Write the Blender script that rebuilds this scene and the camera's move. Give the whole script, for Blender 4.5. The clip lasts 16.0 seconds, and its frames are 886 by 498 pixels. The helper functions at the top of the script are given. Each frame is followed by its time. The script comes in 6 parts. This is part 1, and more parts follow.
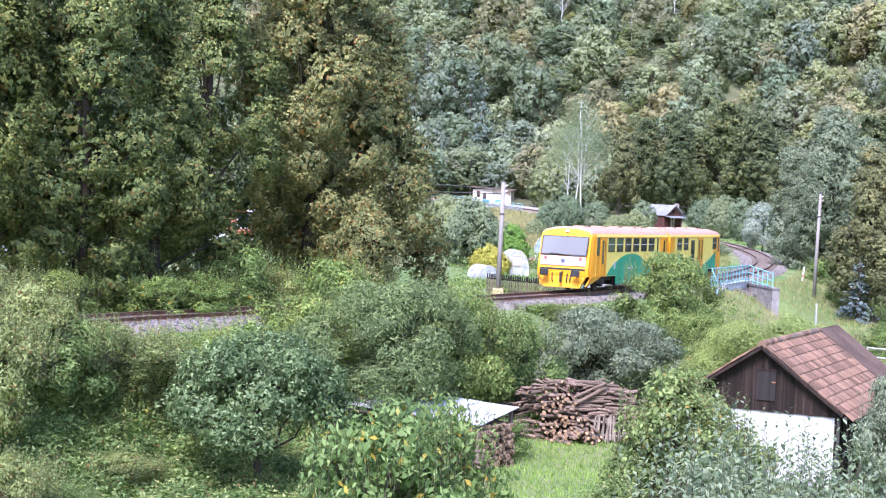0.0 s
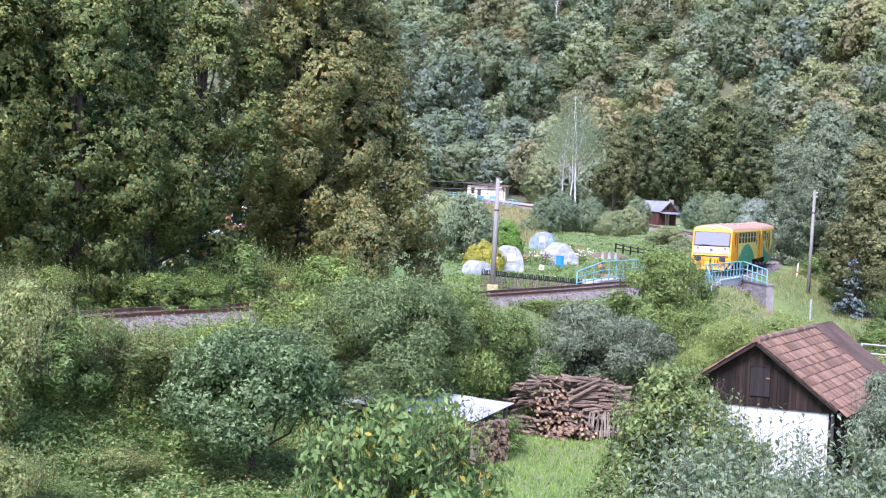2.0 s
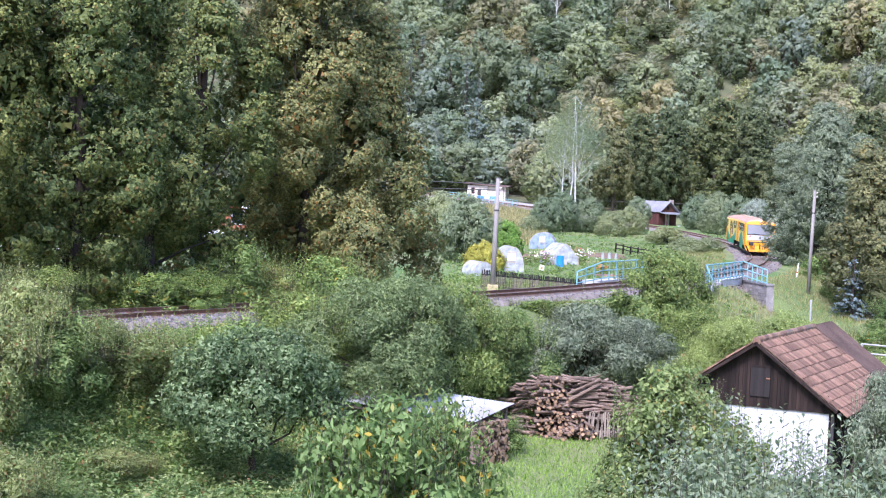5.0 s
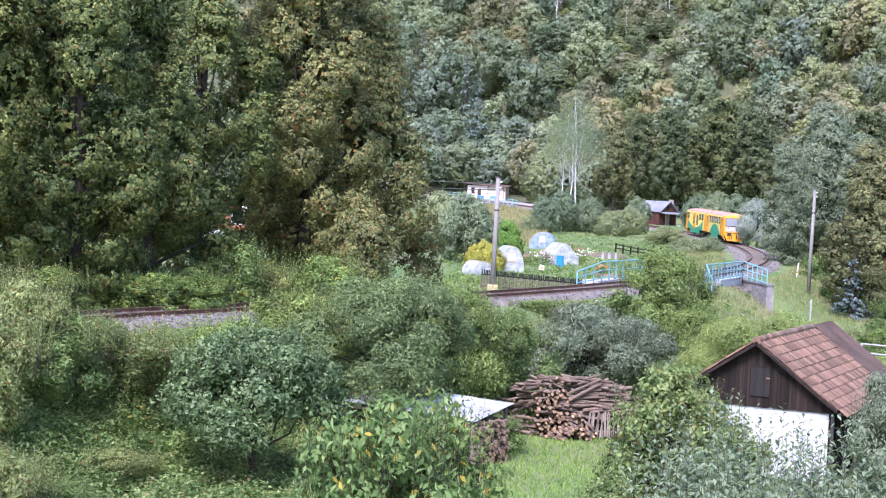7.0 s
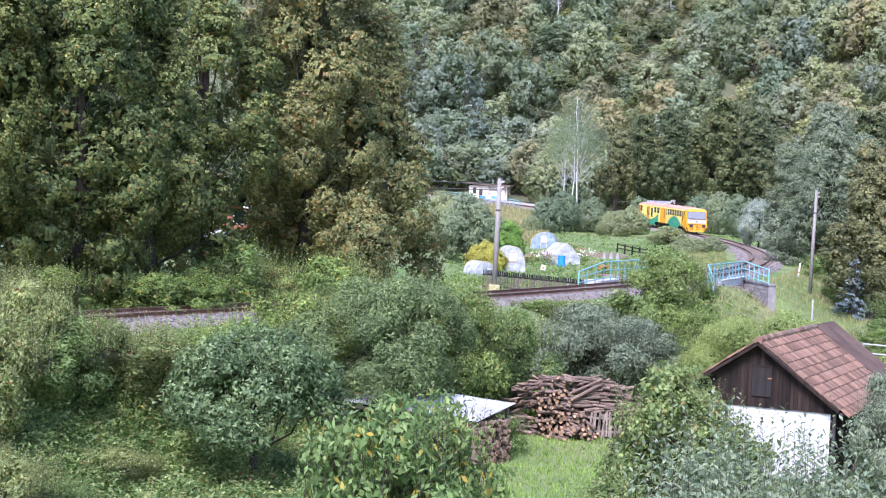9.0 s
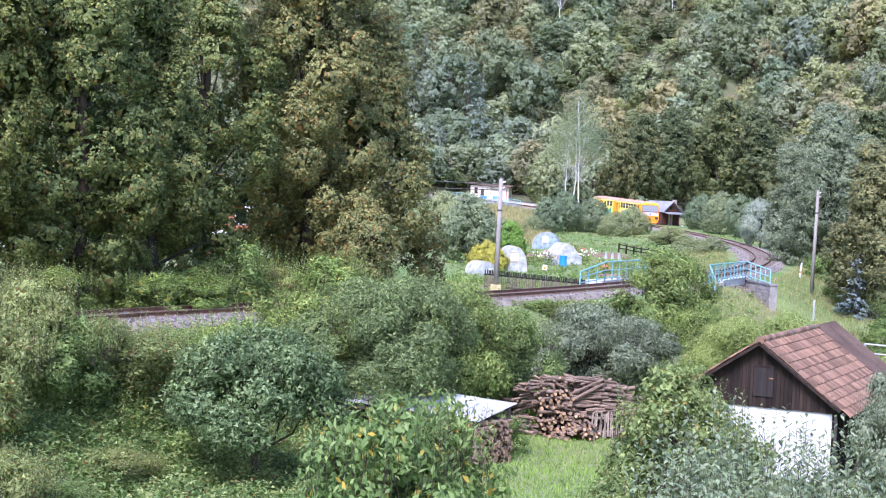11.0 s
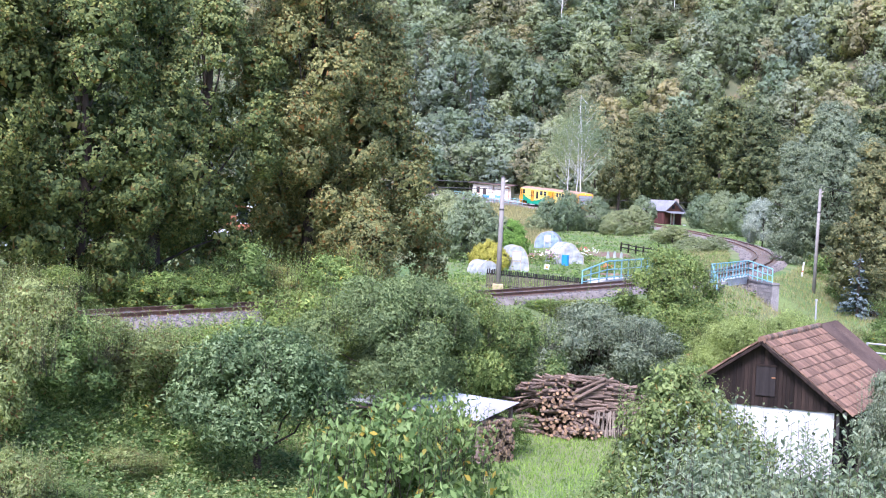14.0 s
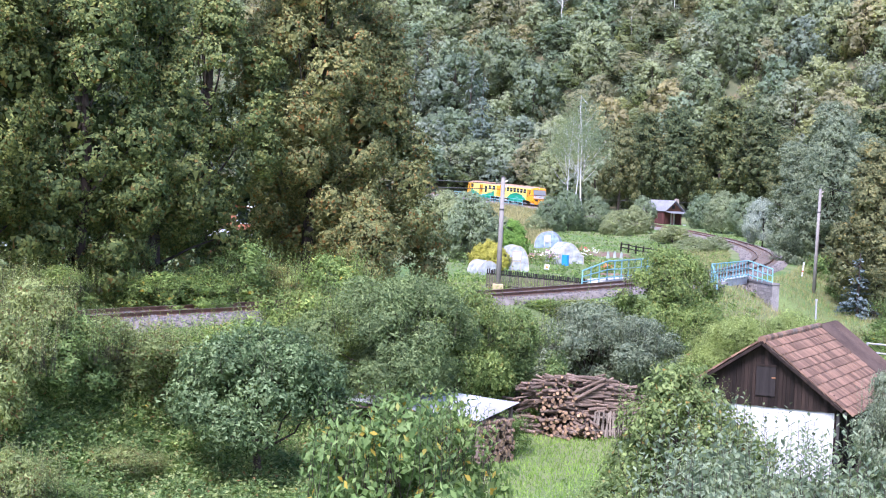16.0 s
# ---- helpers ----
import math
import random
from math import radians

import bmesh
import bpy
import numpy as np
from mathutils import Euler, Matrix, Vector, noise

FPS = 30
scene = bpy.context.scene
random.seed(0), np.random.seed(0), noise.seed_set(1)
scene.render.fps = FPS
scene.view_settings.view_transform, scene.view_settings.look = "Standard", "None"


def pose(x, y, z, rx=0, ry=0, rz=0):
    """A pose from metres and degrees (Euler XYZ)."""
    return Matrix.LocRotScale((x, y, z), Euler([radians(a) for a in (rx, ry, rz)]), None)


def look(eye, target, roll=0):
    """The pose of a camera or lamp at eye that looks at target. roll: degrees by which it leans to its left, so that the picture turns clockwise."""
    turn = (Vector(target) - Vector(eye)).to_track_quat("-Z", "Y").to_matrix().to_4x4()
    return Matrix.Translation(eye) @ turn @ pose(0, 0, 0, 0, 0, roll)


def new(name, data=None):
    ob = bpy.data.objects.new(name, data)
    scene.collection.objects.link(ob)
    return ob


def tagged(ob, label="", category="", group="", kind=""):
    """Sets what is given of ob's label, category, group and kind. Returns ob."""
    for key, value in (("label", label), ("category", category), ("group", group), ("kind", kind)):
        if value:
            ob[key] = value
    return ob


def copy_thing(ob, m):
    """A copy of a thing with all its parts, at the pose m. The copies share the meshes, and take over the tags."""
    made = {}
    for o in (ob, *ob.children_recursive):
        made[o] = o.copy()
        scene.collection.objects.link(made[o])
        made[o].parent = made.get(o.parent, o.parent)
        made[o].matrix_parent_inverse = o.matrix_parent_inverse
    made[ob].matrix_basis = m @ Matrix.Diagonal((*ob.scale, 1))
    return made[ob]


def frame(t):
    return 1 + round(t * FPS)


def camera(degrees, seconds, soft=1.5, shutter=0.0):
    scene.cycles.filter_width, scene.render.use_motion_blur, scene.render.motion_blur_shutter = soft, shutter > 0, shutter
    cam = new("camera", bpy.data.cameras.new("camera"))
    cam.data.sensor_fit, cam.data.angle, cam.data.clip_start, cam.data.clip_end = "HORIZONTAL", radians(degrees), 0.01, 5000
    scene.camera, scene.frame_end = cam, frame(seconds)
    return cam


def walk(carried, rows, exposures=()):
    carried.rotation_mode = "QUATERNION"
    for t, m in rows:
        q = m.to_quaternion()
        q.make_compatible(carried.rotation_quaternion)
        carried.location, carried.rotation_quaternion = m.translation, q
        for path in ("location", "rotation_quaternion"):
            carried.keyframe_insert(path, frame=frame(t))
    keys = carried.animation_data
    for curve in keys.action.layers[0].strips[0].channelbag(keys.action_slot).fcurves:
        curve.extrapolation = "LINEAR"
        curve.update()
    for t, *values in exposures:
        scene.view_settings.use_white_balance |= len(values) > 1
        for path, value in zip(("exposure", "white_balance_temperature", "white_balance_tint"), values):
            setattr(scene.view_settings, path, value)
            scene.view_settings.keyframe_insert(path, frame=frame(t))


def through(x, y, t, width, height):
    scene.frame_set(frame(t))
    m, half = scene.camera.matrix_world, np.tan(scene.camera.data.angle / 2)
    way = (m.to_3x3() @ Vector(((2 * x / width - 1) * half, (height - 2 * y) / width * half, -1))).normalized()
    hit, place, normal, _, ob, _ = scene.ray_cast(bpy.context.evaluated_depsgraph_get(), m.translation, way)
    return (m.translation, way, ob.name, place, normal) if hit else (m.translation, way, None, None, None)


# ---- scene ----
# ---- camera ----
EYE = Vector((0.0, 0.0, 4.70))
LENS = 2933.0                      # pinhole constant of the lens
TILT, LEAN = 1.903, 2.601


def aim(dx, dy):
    """Camera pose after a slight swing of the hand-held camera."""
    yaw, tilt = dx / LENS, radians(TILT) - dy / LENS
    way = Vector((-math.sin(yaw) * math.cos(tilt), math.cos(yaw) * math.cos(tilt), -math.sin(tilt)))
    return look(EYE, EYE + way * 100, LEAN)


SWAY = [(0, 10, 6.3), (0.5, 0.4, 3), (1, 0, 1.6), (1.5, 0, 0.5), (2, 0, 0), (3, 0, 0), (4, 0.2, 0.4), (6.5, 0.2, 0), (7.5, 0.3, 0),
        (8, 1, 0), (8.5, 1.5, 0), (9, 3, 0), (11.5, 6.5, -0.2), (12, 7.6, -1), (12.5, 8.2, -1.5), (13, 9, -1.6), (14, 9.3, -1.7), (16, 9.4, -1.7)]
cam = camera(29.93, 16.0, soft=1.1)
walk(cam, [(t, aim(dx, dy)) for t, dx, dy in SWAY], [(t, e + 1.3, 5640, 27) for t, e in ((0, 0.25), (0.5, 0.1), (1.5, 0.0), (9, 0.0), (12, 0.08), (16, 0.08))])

# ---- world, sun, exposure ----
world = bpy.data.worlds.new("sky")
scene.world = world
world.use_nodes = True
wn = world.node_tree.nodes
sky = wn.new("ShaderNodeTexSky")
sky.sky_type = 'NISHITA'
sky.sun_disc = False
SUN_AZ, SUN_EL = 200.0, 50.0       # compass degrees from +y towards +x, and height
sky.sun_elevation, sky.sun_rotation = radians(SUN_EL), radians(SUN_AZ)
sky.air_density, sky.dust_density, sky.ozone_density = 1.0, 1.5, 1.5
world.node_tree.links.new(sky.outputs[0], wn["Background"].inputs[0])
wn["Background"].inputs[1].default_value = 0.15
sun = new("sun", bpy.data.lights.new("sun", 'SUN'))
sun.data.energy, sun.data.angle, sun.data.color = 3.3, radians(20), (1.0, 0.96, 0.91)
sd = Vector((math.sin(radians(SUN_AZ)) * math.cos(radians(SUN_EL)), math.cos(radians(SUN_AZ)) * math.cos(radians(SUN_EL)), math.sin(radians(SUN_EL))))
sun.matrix_world = look(sd * 50, (0, 0, 0))

# ---- materials ----
MATS = {}


def nodes_of(name):
    m = bpy.data.materials.new(name)
    m.use_nodes = True
    t = m.node_tree
    return m, t, t.nodes["Principled BSDF"]


def ramp(t, fac, stops):
    r = t.nodes.new("ShaderNodeValToRGB")
    e = r.color_ramp.elements
    while len(e) < len(stops):
        e.new(0.5)
    for k, (p, c) in zip(e, stops):
        k.position, k.color = p, (*c, 1)
    t.links.new(fac, r.inputs[0])
    return r.outputs[0]


def noise_tex(t, scale, detail=3, coord="Object", stretch=None):
    n = t.nodes.new("ShaderNodeTexNoise")
    n.inputs["Scale"].default_value, n.inputs["Detail"].default_value = scale, detail
    c = t.nodes.new("ShaderNodeTexCoord").outputs[coord]
    if stretch:
        mp = t.nodes.new("ShaderNodeMapping")
        mp.inputs["Scale"].default_value = stretch
        t.links.new(c, mp.inputs[0])
        c = mp.outputs[0]
    t.links.new(c, n.inputs["Vector"])
    return n.outputs["Fac"]


def blend(t, a, b, fac, mode='MIX'):
    n = t.nodes.new("ShaderNodeMix")
    n.data_type, n.blend_type = 'RGBA', mode
    for v, i in ((fac, 0), (a, 6), (b, 7)):
        if isinstance(v, (int, float)):
            n.inputs[i].default_value = v
        elif isinstance(v, tuple):
            n.inputs[i].default_value = (*v, 1)
        else:
            t.links.new(v, n.inputs[i])
    return n.outputs[2]


def surface(name, c1, c2, scale=3.0, rough=0.7, bump=0.3, fine=40.0, metal=0.0, stretch=None, vary=0.0, dirt=None):
    """Two-scale procedural surface: broad patches and fine grain, with relief."""
    if name in MATS:
        return MATS[name]
    m, t, b = nodes_of(name)
    broad = ramp(t, noise_tex(t, scale, 4, stretch=stretch), [(0.3, c1), (0.7, c2)])
    grain = noise_tex(t, fine, 3, stretch=stretch)
    col = blend(t, broad, ramp(t, grain, [(0.25, (0.55, 0.55, 0.55)), (0.75, (1.25, 1.25, 1.25))]), 0.6, 'MULTIPLY')
    if vary:
        oi = t.nodes.new("ShaderNodeObjectInfo")
        gi = t.nodes.new("ShaderNodeNewGeometry")
        ad = t.nodes.new("ShaderNodeMath")
        ad.operation = 'ADD'
        t.links.new(oi.outputs["Random"], ad.inputs[0])
        t.links.new(gi.outputs["Random Per Island"], ad.inputs[1])
        fr = t.nodes.new("ShaderNodeMath")
        fr.operation = 'FRACT'
        t.links.new(ad.outputs[0], fr.inputs[0])
        lo, hi = 1 - vary, 1 + vary
        col = blend(t, col, ramp(t, fr.outputs[0], [(0, (lo, lo, lo)), (1, (hi, hi * 0.98, hi * 0.95))]), 1.0, 'MULTIPLY')
    if dirt:
        mask = ramp(t, noise_tex(t, scale * 0.7, 6), [(0.45, (0, 0, 0)), (0.65, (1, 1, 1))])
        col = blend(t, col, dirt, mask)
    t.links.new(col, b.inputs["Base Color"])
    b.inputs["Roughness"].default_value, b.inputs["Metallic"].default_value = rough, metal
    b.inputs["Specular IOR Level"].default_value = 0.2 if rough > 0.75 else 0.5
    if bump:
        bp = t.nodes.new("ShaderNodeBump")
        bp.inputs["Strength"].default_value, bp.inputs["Distance"].default_value = bump, 0.02
        t.links.new(grain, bp.inputs["Height"])
        t.links.new(bp.outputs[0], b.inputs["Normal"])
    MATS[name] = m
    return m


def foliage(name, dark, mid, light, accent=None, share=0.04, through=0.38, gain=1.0, grey=0.08, soft=1.1, vary=0.8):
    """Leaf material: every leaf its own tint, each plant a little different, light passing through."""
    if name in MATS:
        return MATS[name]
    m, t, b = nodes_of(name)
    g = t.nodes.new("ShaderNodeNewGeometry").outputs["Random Per Island"]
    # grey dulls the colours, gain lifts them; hillside leaves use both for painted haze
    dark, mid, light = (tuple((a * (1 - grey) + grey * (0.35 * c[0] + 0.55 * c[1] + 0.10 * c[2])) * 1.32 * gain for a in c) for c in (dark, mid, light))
    stops = [(0.0, dark), (0.45, mid), (0.95 - share, light)]
    if accent:
        stops += [(0.97 - share, light), (1.0 - share, accent)]
    leaf = ramp(t, g, stops)
    patch = ramp(t, noise_tex(t, 0.8, 4), [(0.3, (0.7, 0.72, 0.7)), (0.7, (1.25, 1.2, 1.0))])
    leaf = blend(t, leaf, patch, 0.8, 'MULTIPLY')
    tree = t.nodes.new("ShaderNodeMath")
    tree.operation = 'WRAP'
    tree.inputs[1].default_value, tree.inputs[2].default_value = 1.0, 0.0
    both = t.nodes.new("ShaderNodeMath")
    t.links.new(t.nodes.new("ShaderNodeObjectInfo").outputs["Random"], both.inputs[0])
    own = t.nodes.new("ShaderNodeAttribute")
    own.attribute_name = "tint"
    t.links.new(own.outputs["Fac"], both.inputs[1])
    t.links.new(both.outputs[0], tree.inputs[0])
    leaf = blend(t, leaf, ramp(t, tree.outputs[0], [(0, (0.68, 0.78, 0.78)), (0.5, (1.0, 1.0, 1.0)), (1, (1.32, 1.2, 0.95))]), vary, 'MULTIPLY')
    t.links.new(leaf, b.inputs["Base Color"])
    b.inputs["Roughness"].default_value = 0.6
    b.inputs["Specular IOR Level"].default_value = 0.14
    tr = t.nodes.new("ShaderNodeBsdfTranslucent")
    t.links.new(blend(t, leaf, (1.3, 1.35, 0.75), 1.0, 'MULTIPLY'), tr.inputs[0])
    mx = t.nodes.new("ShaderNodeMixShader")
    mx.inputs[0].default_value = through
    at = t.nodes.new("ShaderNodeAttribute")
    at.attribute_name = "facing"
    vt = t.nodes.new("ShaderNodeVectorTransform")
    vt.vector_type, vt.convert_from, vt.convert_to = 'VECTOR', 'OBJECT', 'WORLD'
    t.links.new(at.outputs["Vector"], vt.inputs[0])
    vs = [t.nodes.new("ShaderNodeVectorMath") for _ in range(3)]
    vs[0].operation, vs[1].operation, vs[2].operation = 'SCALE', 'ADD', 'NORMALIZE'
    t.links.new(vt.outputs[0], vs[0].inputs[0])
    vs[0].inputs["Scale"].default_value = soft
    t.links.new(vs[0].outputs[0], vs[1].inputs[0])
    t.links.new(t.nodes.new("ShaderNodeNewGeometry").outputs["Normal"], vs[1].inputs[1])
    t.links.new(vs[1].outputs[0], vs[2].inputs[0])
    t.links.new(vs[2].outputs[0], b.inputs["Normal"])
    t.links.new(b.outputs[0], mx.inputs[1])
    t.links.new(tr.outputs[0], mx.inputs[2])
    t.links.new(mx.outputs[0], t.nodes["Material Output"].inputs[0])
    MATS[name] = m
    return m


def glass(name, tint=(0.02, 0.025, 0.03), rough=0.06, alpha=None):
    if name in MATS:
        return MATS[name]
    m, t, b = nodes_of(name)
    b.inputs["Base Color"].default_value = (*tint, 1)
    b.inputs["Roughness"].default_value = rough
    b.inputs["Specular IOR Level"].default_value = 0.45
    if alpha:
        b.inputs["Alpha"].default_value = alpha
    MATS[name] = m
    return m


# ---- mesh helpers ----
def mesh_of(name, verts, faces, mat, smooth=False):
    me = bpy.data.meshes.new(name)
    me.from_pydata(verts, [], faces)
    me.materials.append(mat)
    if smooth:
        me.polygons.foreach_set("use_smooth", [True] * len(me.polygons))
    me.update()
    return me


def quads_mesh(name, v, mat, face=None, tint=None):
    """A mesh of loose quads or triangles from arrays (n, 4, 3) or (n, 3, 3)."""
    n, c = v.shape[:2]
    me = bpy.data.meshes.new(name)
    me.vertices.add(c * n)
    me.vertices.foreach_set("co", v.reshape(-1).astype(np.float32))
    me.loops.add(c * n)
    me.loops.foreach_set("vertex_index", np.arange(c * n, dtype=np.int32))
    me.polygons.add(n)
    me.polygons.foreach_set("loop_start", np.arange(0, c * n, c, dtype=np.int32))
    me.materials.append(mat)
    if face is not None:      # soft facing of the foliage mass that each leaf belongs to
        at = me.attributes.new("facing", 'FLOAT_VECTOR', 'FACE')
        at.data.foreach_set("vector", face.reshape(-1).astype(np.float32))
    if tint is not None:      # each tree of a joined wood its own tone
        at = me.attributes.new("tint", 'FLOAT', 'FACE')
        at.data.foreach_set("value", tint.astype(np.float32))
    me.update()
    me.validate()
    return me


def child(name, me, parent, m=None, label=""):
    ob = new(name, me)
    ob.parent = parent
    if m is not None:
        ob.matrix_basis = m
    if label:
        tagged(ob, label)
    return ob


def part(name, bm, mat, parent, label="", smooth=False):
    """Link a bmesh as one mesh object under a thing or part."""
    me = bpy.data.meshes.new(name)
    bm.to_mesh(me)
    bm.free()
    me.materials.append(mat)
    if smooth:
        me.polygons.foreach_set("use_smooth", [True] * len(me.polygons))
    return child(name, me, parent, None, label)


def thing(name, m, label, category, group="", kind=""):
    e = new(name)
    e.empty_display_size = 0.2
    e.matrix_basis = m
    return tagged(e, label, category, group, kind)


def box(bm, x0, x1, y0, y1, z0, z1, bevel=0.0, m=None):
    r = bmesh.ops.create_cube(bm, size=1.0)
    vs = r["verts"]
    bmesh.ops.scale(bm, vec=(x1 - x0, y1 - y0, z1 - z0), verts=vs)
    bmesh.ops.translate(bm, vec=((x0 + x1) / 2, (y0 + y1) / 2, (z0 + z1) / 2), verts=vs)
    if bevel:
        es = list({e for v in vs for e in v.link_edges})
        r = bmesh.ops.bevel(bm, geom=es, offset=bevel, segments=2, affect='EDGES', profile=0.5)
        vs = list({v for f in r["faces"] for v in f.verts} | {v for v in vs if v.is_valid})
    if m is not None:
        bmesh.ops.transform(bm, matrix=m, verts=vs)
    return bm


def cyl(bm, p, q, r0, r1=None, n=10):
    p, q = Vector(p), Vector(q)
    d = q - p
    r = bmesh.ops.create_cone(bm, cap_ends=True, segments=n, radius1=r0, radius2=r0 if r1 is None else r1, depth=d.length)
    mt = Matrix.Translation((p + q) / 2) @ d.to_track_quat('Z', 'Y').to_matrix().to_4x4()
    bmesh.ops.transform(bm, matrix=mt, verts=r["verts"])
    return bm


def boxed(x0, x1, y0, y1, z0, z1, bevel=0.0):
    return box(bmesh.new(), x0, x1, y0, y1, z0, z1, bevel)


def unit(a):
    return a / np.maximum(np.linalg.norm(a, axis=-1, keepdims=True), 1e-9)


# ---- foliage geometry ----
def leaves(rng, centre, out, size, ratio=0.6, up=0.5, wild=0.8, tri=False):
    """Diamond leaves (n, 4, 3), or plain pointed ones (n, 3, 3), at the given centres, facing outwards and up."""
    n = len(centre)
    nor = unit(out * 0.7 + np.array([0, 0, up]) + rng.normal(0, wild, (n, 3)))
    a = unit(np.cross(nor, rng.normal(0, 1, (n, 3))))
    b = np.cross(nor, a)
    s = (size * rng.uniform(0.6, 1.3, n))[:, None]
    a, b = a * s, b * s * ratio
    if tri:
        return np.stack([centre - a * 0.45 + b * 0.5, centre - a * 0.45 - b * 0.5, centre + a * 0.6 + nor * s * 0.1], 1)
    return np.stack([centre - a * 0.5, centre + b * 0.5 + nor * s * 0.08, centre + a * 0.5, centre - b * 0.5 + nor * s * 0.08], 1)


def ball(rng, n):
    return unit(rng.normal(0, 1, (n, 3)))


def crown(rng, lobes, cover, per, size, clump_r, ratio=0.6, up=0.5, flat=0.75, fill=0.35, heart=0.3, tri=True, whole=0.8):
    """Leaves for a crown of lobes [(x, y, z, rx, rz)]: domed tufts over the open side of every lobe, leaves over every tuft, a shell of broad inner leaves below."""
    out, face = [], []
    mid = np.array([0, 0, np.mean([l[2] for l in lobes])])
    wide = max(abs(l[0]) + l[3] for l in lobes)
    for x, y, z, rx, rz in lobes:
        here = np.array([x, y, z])
        way = (here - mid) / wide
        want = cover * 4 * math.pi * rx * rz / (0.5 * size * size * ratio)
        k = max(5, int(want / per))
        d = ball(rng, 3 * k)
        open_ = d @ way + 0.35 * d[:, 2] + 0.45 * rng.random(3 * k)      # tufts keep to the light
        d = d[np.argsort(-open_)[:int(1.9 * k)]]
        d = d[rng.permutation(len(d))[:k]]
        rad = 1 - fill * rng.random(k) ** 1.8 + 0.08 * rng.normal(0, 1, k)
        c = here + d * rad[:, None] * np.array([rx, rx, rz])
        idx = np.repeat(np.arange(k), rng.poisson(per, k) + 1)
        aim_ = unit(d * 0.8 + way * 0.4 + np.array([0, 0, 0.45]))
        e = ball(rng, len(idx))
        turned = np.sum(e * aim_[idx], 1)
        e = np.where((turned < -0.15)[:, None], e - 2 * turned[:, None] * aim_[idx], e)
        cr = clump_r * rng.uniform(0.6, 1.5, k)[idx]
        pt = c[idx] + e * (cr * (0.55 + 0.55 * rng.random(len(idx))))[:, None] * np.array([1, 1, flat])
        pt[:, 2] -= 0.35 * np.maximum(-e[:, 2], 0) * cr
        out.append(leaves(rng, pt, e + 0.4 * d[idx], size, ratio, up * 0.6, 0.42, tri))
        face.append(unit(0.6 * d[idx] + 0.6 * e + whole * (pt - mid) / wide))
        big = min(0.45 * min(rx, rz), 2.2 * size)
        n = int(heart * 0.5 * 4 * math.pi * rx * rz / (0.5 * big * big))
        d = ball(rng, n)
        pt = here + d * (0.40 + 0.32 * rng.random(n))[:, None] * np.array([rx, rx, rz])
        out.append(leaves(rng, pt, d * 3, big, 0.9, 0.0, 0.35, tri))
        face.append(d)
    return np.concatenate(out), np.concatenate(face)


def shoots(rng, n, r, z, length, size, ratio=0.4, tri=True):
    """Upright leafy shoots that stand out of a crown: leaves in pairs, and their stems."""
    out, sticks = [], []
    for _ in range(n):
        a, q = rng.uniform(0, 2 * math.pi), math.sqrt(rng.random()) * r
        b = np.array([q * math.cos(a), q * math.sin(a), z - 0.25 * q])
        l = length * rng.uniform(0.5, 1.2)
        tip = b + np.array([rng.normal(0, 0.15) * l, rng.normal(0, 0.15) * l, l])
        sticks.append((stick(rng, b - np.array([0, 0, 0.4 * l]), tip, 0.08, 4), 0.005, 0.0015))
        k = int(l / (size * 0.42))
        f = (np.arange(k) + 0.5) / k
        w = np.arange(k) * 2.4 + rng.uniform(0, 6)
        way = np.stack([np.cos(w), np.sin(w), np.full(k, 0.55)], 1)
        way = unit(way + rng.normal(0, 0.2, (k, 3)))
        s = (size * (1.1 - 0.45 * f) * rng.uniform(0.8, 1.2, k))[:, None]
        side = unit(np.cross(way, [0, 0, 1.0])) * s * ratio * 0.5
        p = b + (tip - b) * f[:, None]
        lift = np.array([0, 0, 0.06]) * s
        if tri:
            out.append(np.stack([p + side, p - side, p + way * s * 1.05], 1))
        else:
            out.append(np.stack([p, p + way * s * 0.5 + side + lift, p + way * s, p + way * s * 0.5 - side + lift], 1))
    return np.concatenate(out), sticks


def blades(rng, x, y, z, height, width, lean=0.35):
    """Grass blades (n, 4, 3) standing at the given places."""
    n = len(x)
    p = np.stack([x, y, z], 1)
    a = rng.uniform(0, 2 * math.pi, n)
    side = np.stack([np.cos(a), np.sin(a), np.zeros(n)], 1) * (width * rng.uniform(0.6, 1.3, n))[:, None] / 2
    h = height * rng.uniform(0.4, 1.3, n)
    top = p + np.stack([rng.normal(0, lean, n) * h, rng.normal(0, lean, n) * h, h], 1)
    return np.stack([p - side, p + side, top + side * 0.25, top - side * 0.25], 1)


def limb_mesh(name, sticks, mat, n=7):
    """Tapered limbs: sticks are (points, r0, r1)."""
    vs, fs = [], []
    for pts, r0, r1 in sticks:
        k = len(pts)
        base = len(vs)
        for i, p in enumerate(pts):
            p = Vector(p)
            d = (Vector(pts[min(i + 1, k - 1)]) - Vector(pts[max(i - 1, 0)])).normalized()
            a = d.cross(Vector((0.31, 0.9, 0.2))).normalized()
            b = d.cross(a)
            r = r0 + (r1 - r0) * i / (k - 1)
            for j in range(n):
                w = 2 * math.pi * j / n
                vs.append(p + (a * math.cos(w) + b * math.sin(w)) * r * (1 + 0.12 * math.sin(3 * w + i)))
        for i in range(k - 1):
            for j in range(n):
                fs.append((base + i * n + j, base + i * n + (j + 1) % n, base + (i + 1) * n + (j + 1) % n, base + (i + 1) * n + j))
        fs.append(tuple(base + (k - 1) * n + j for j in range(n)))
    return mesh_of(name, vs, fs, mat, True)


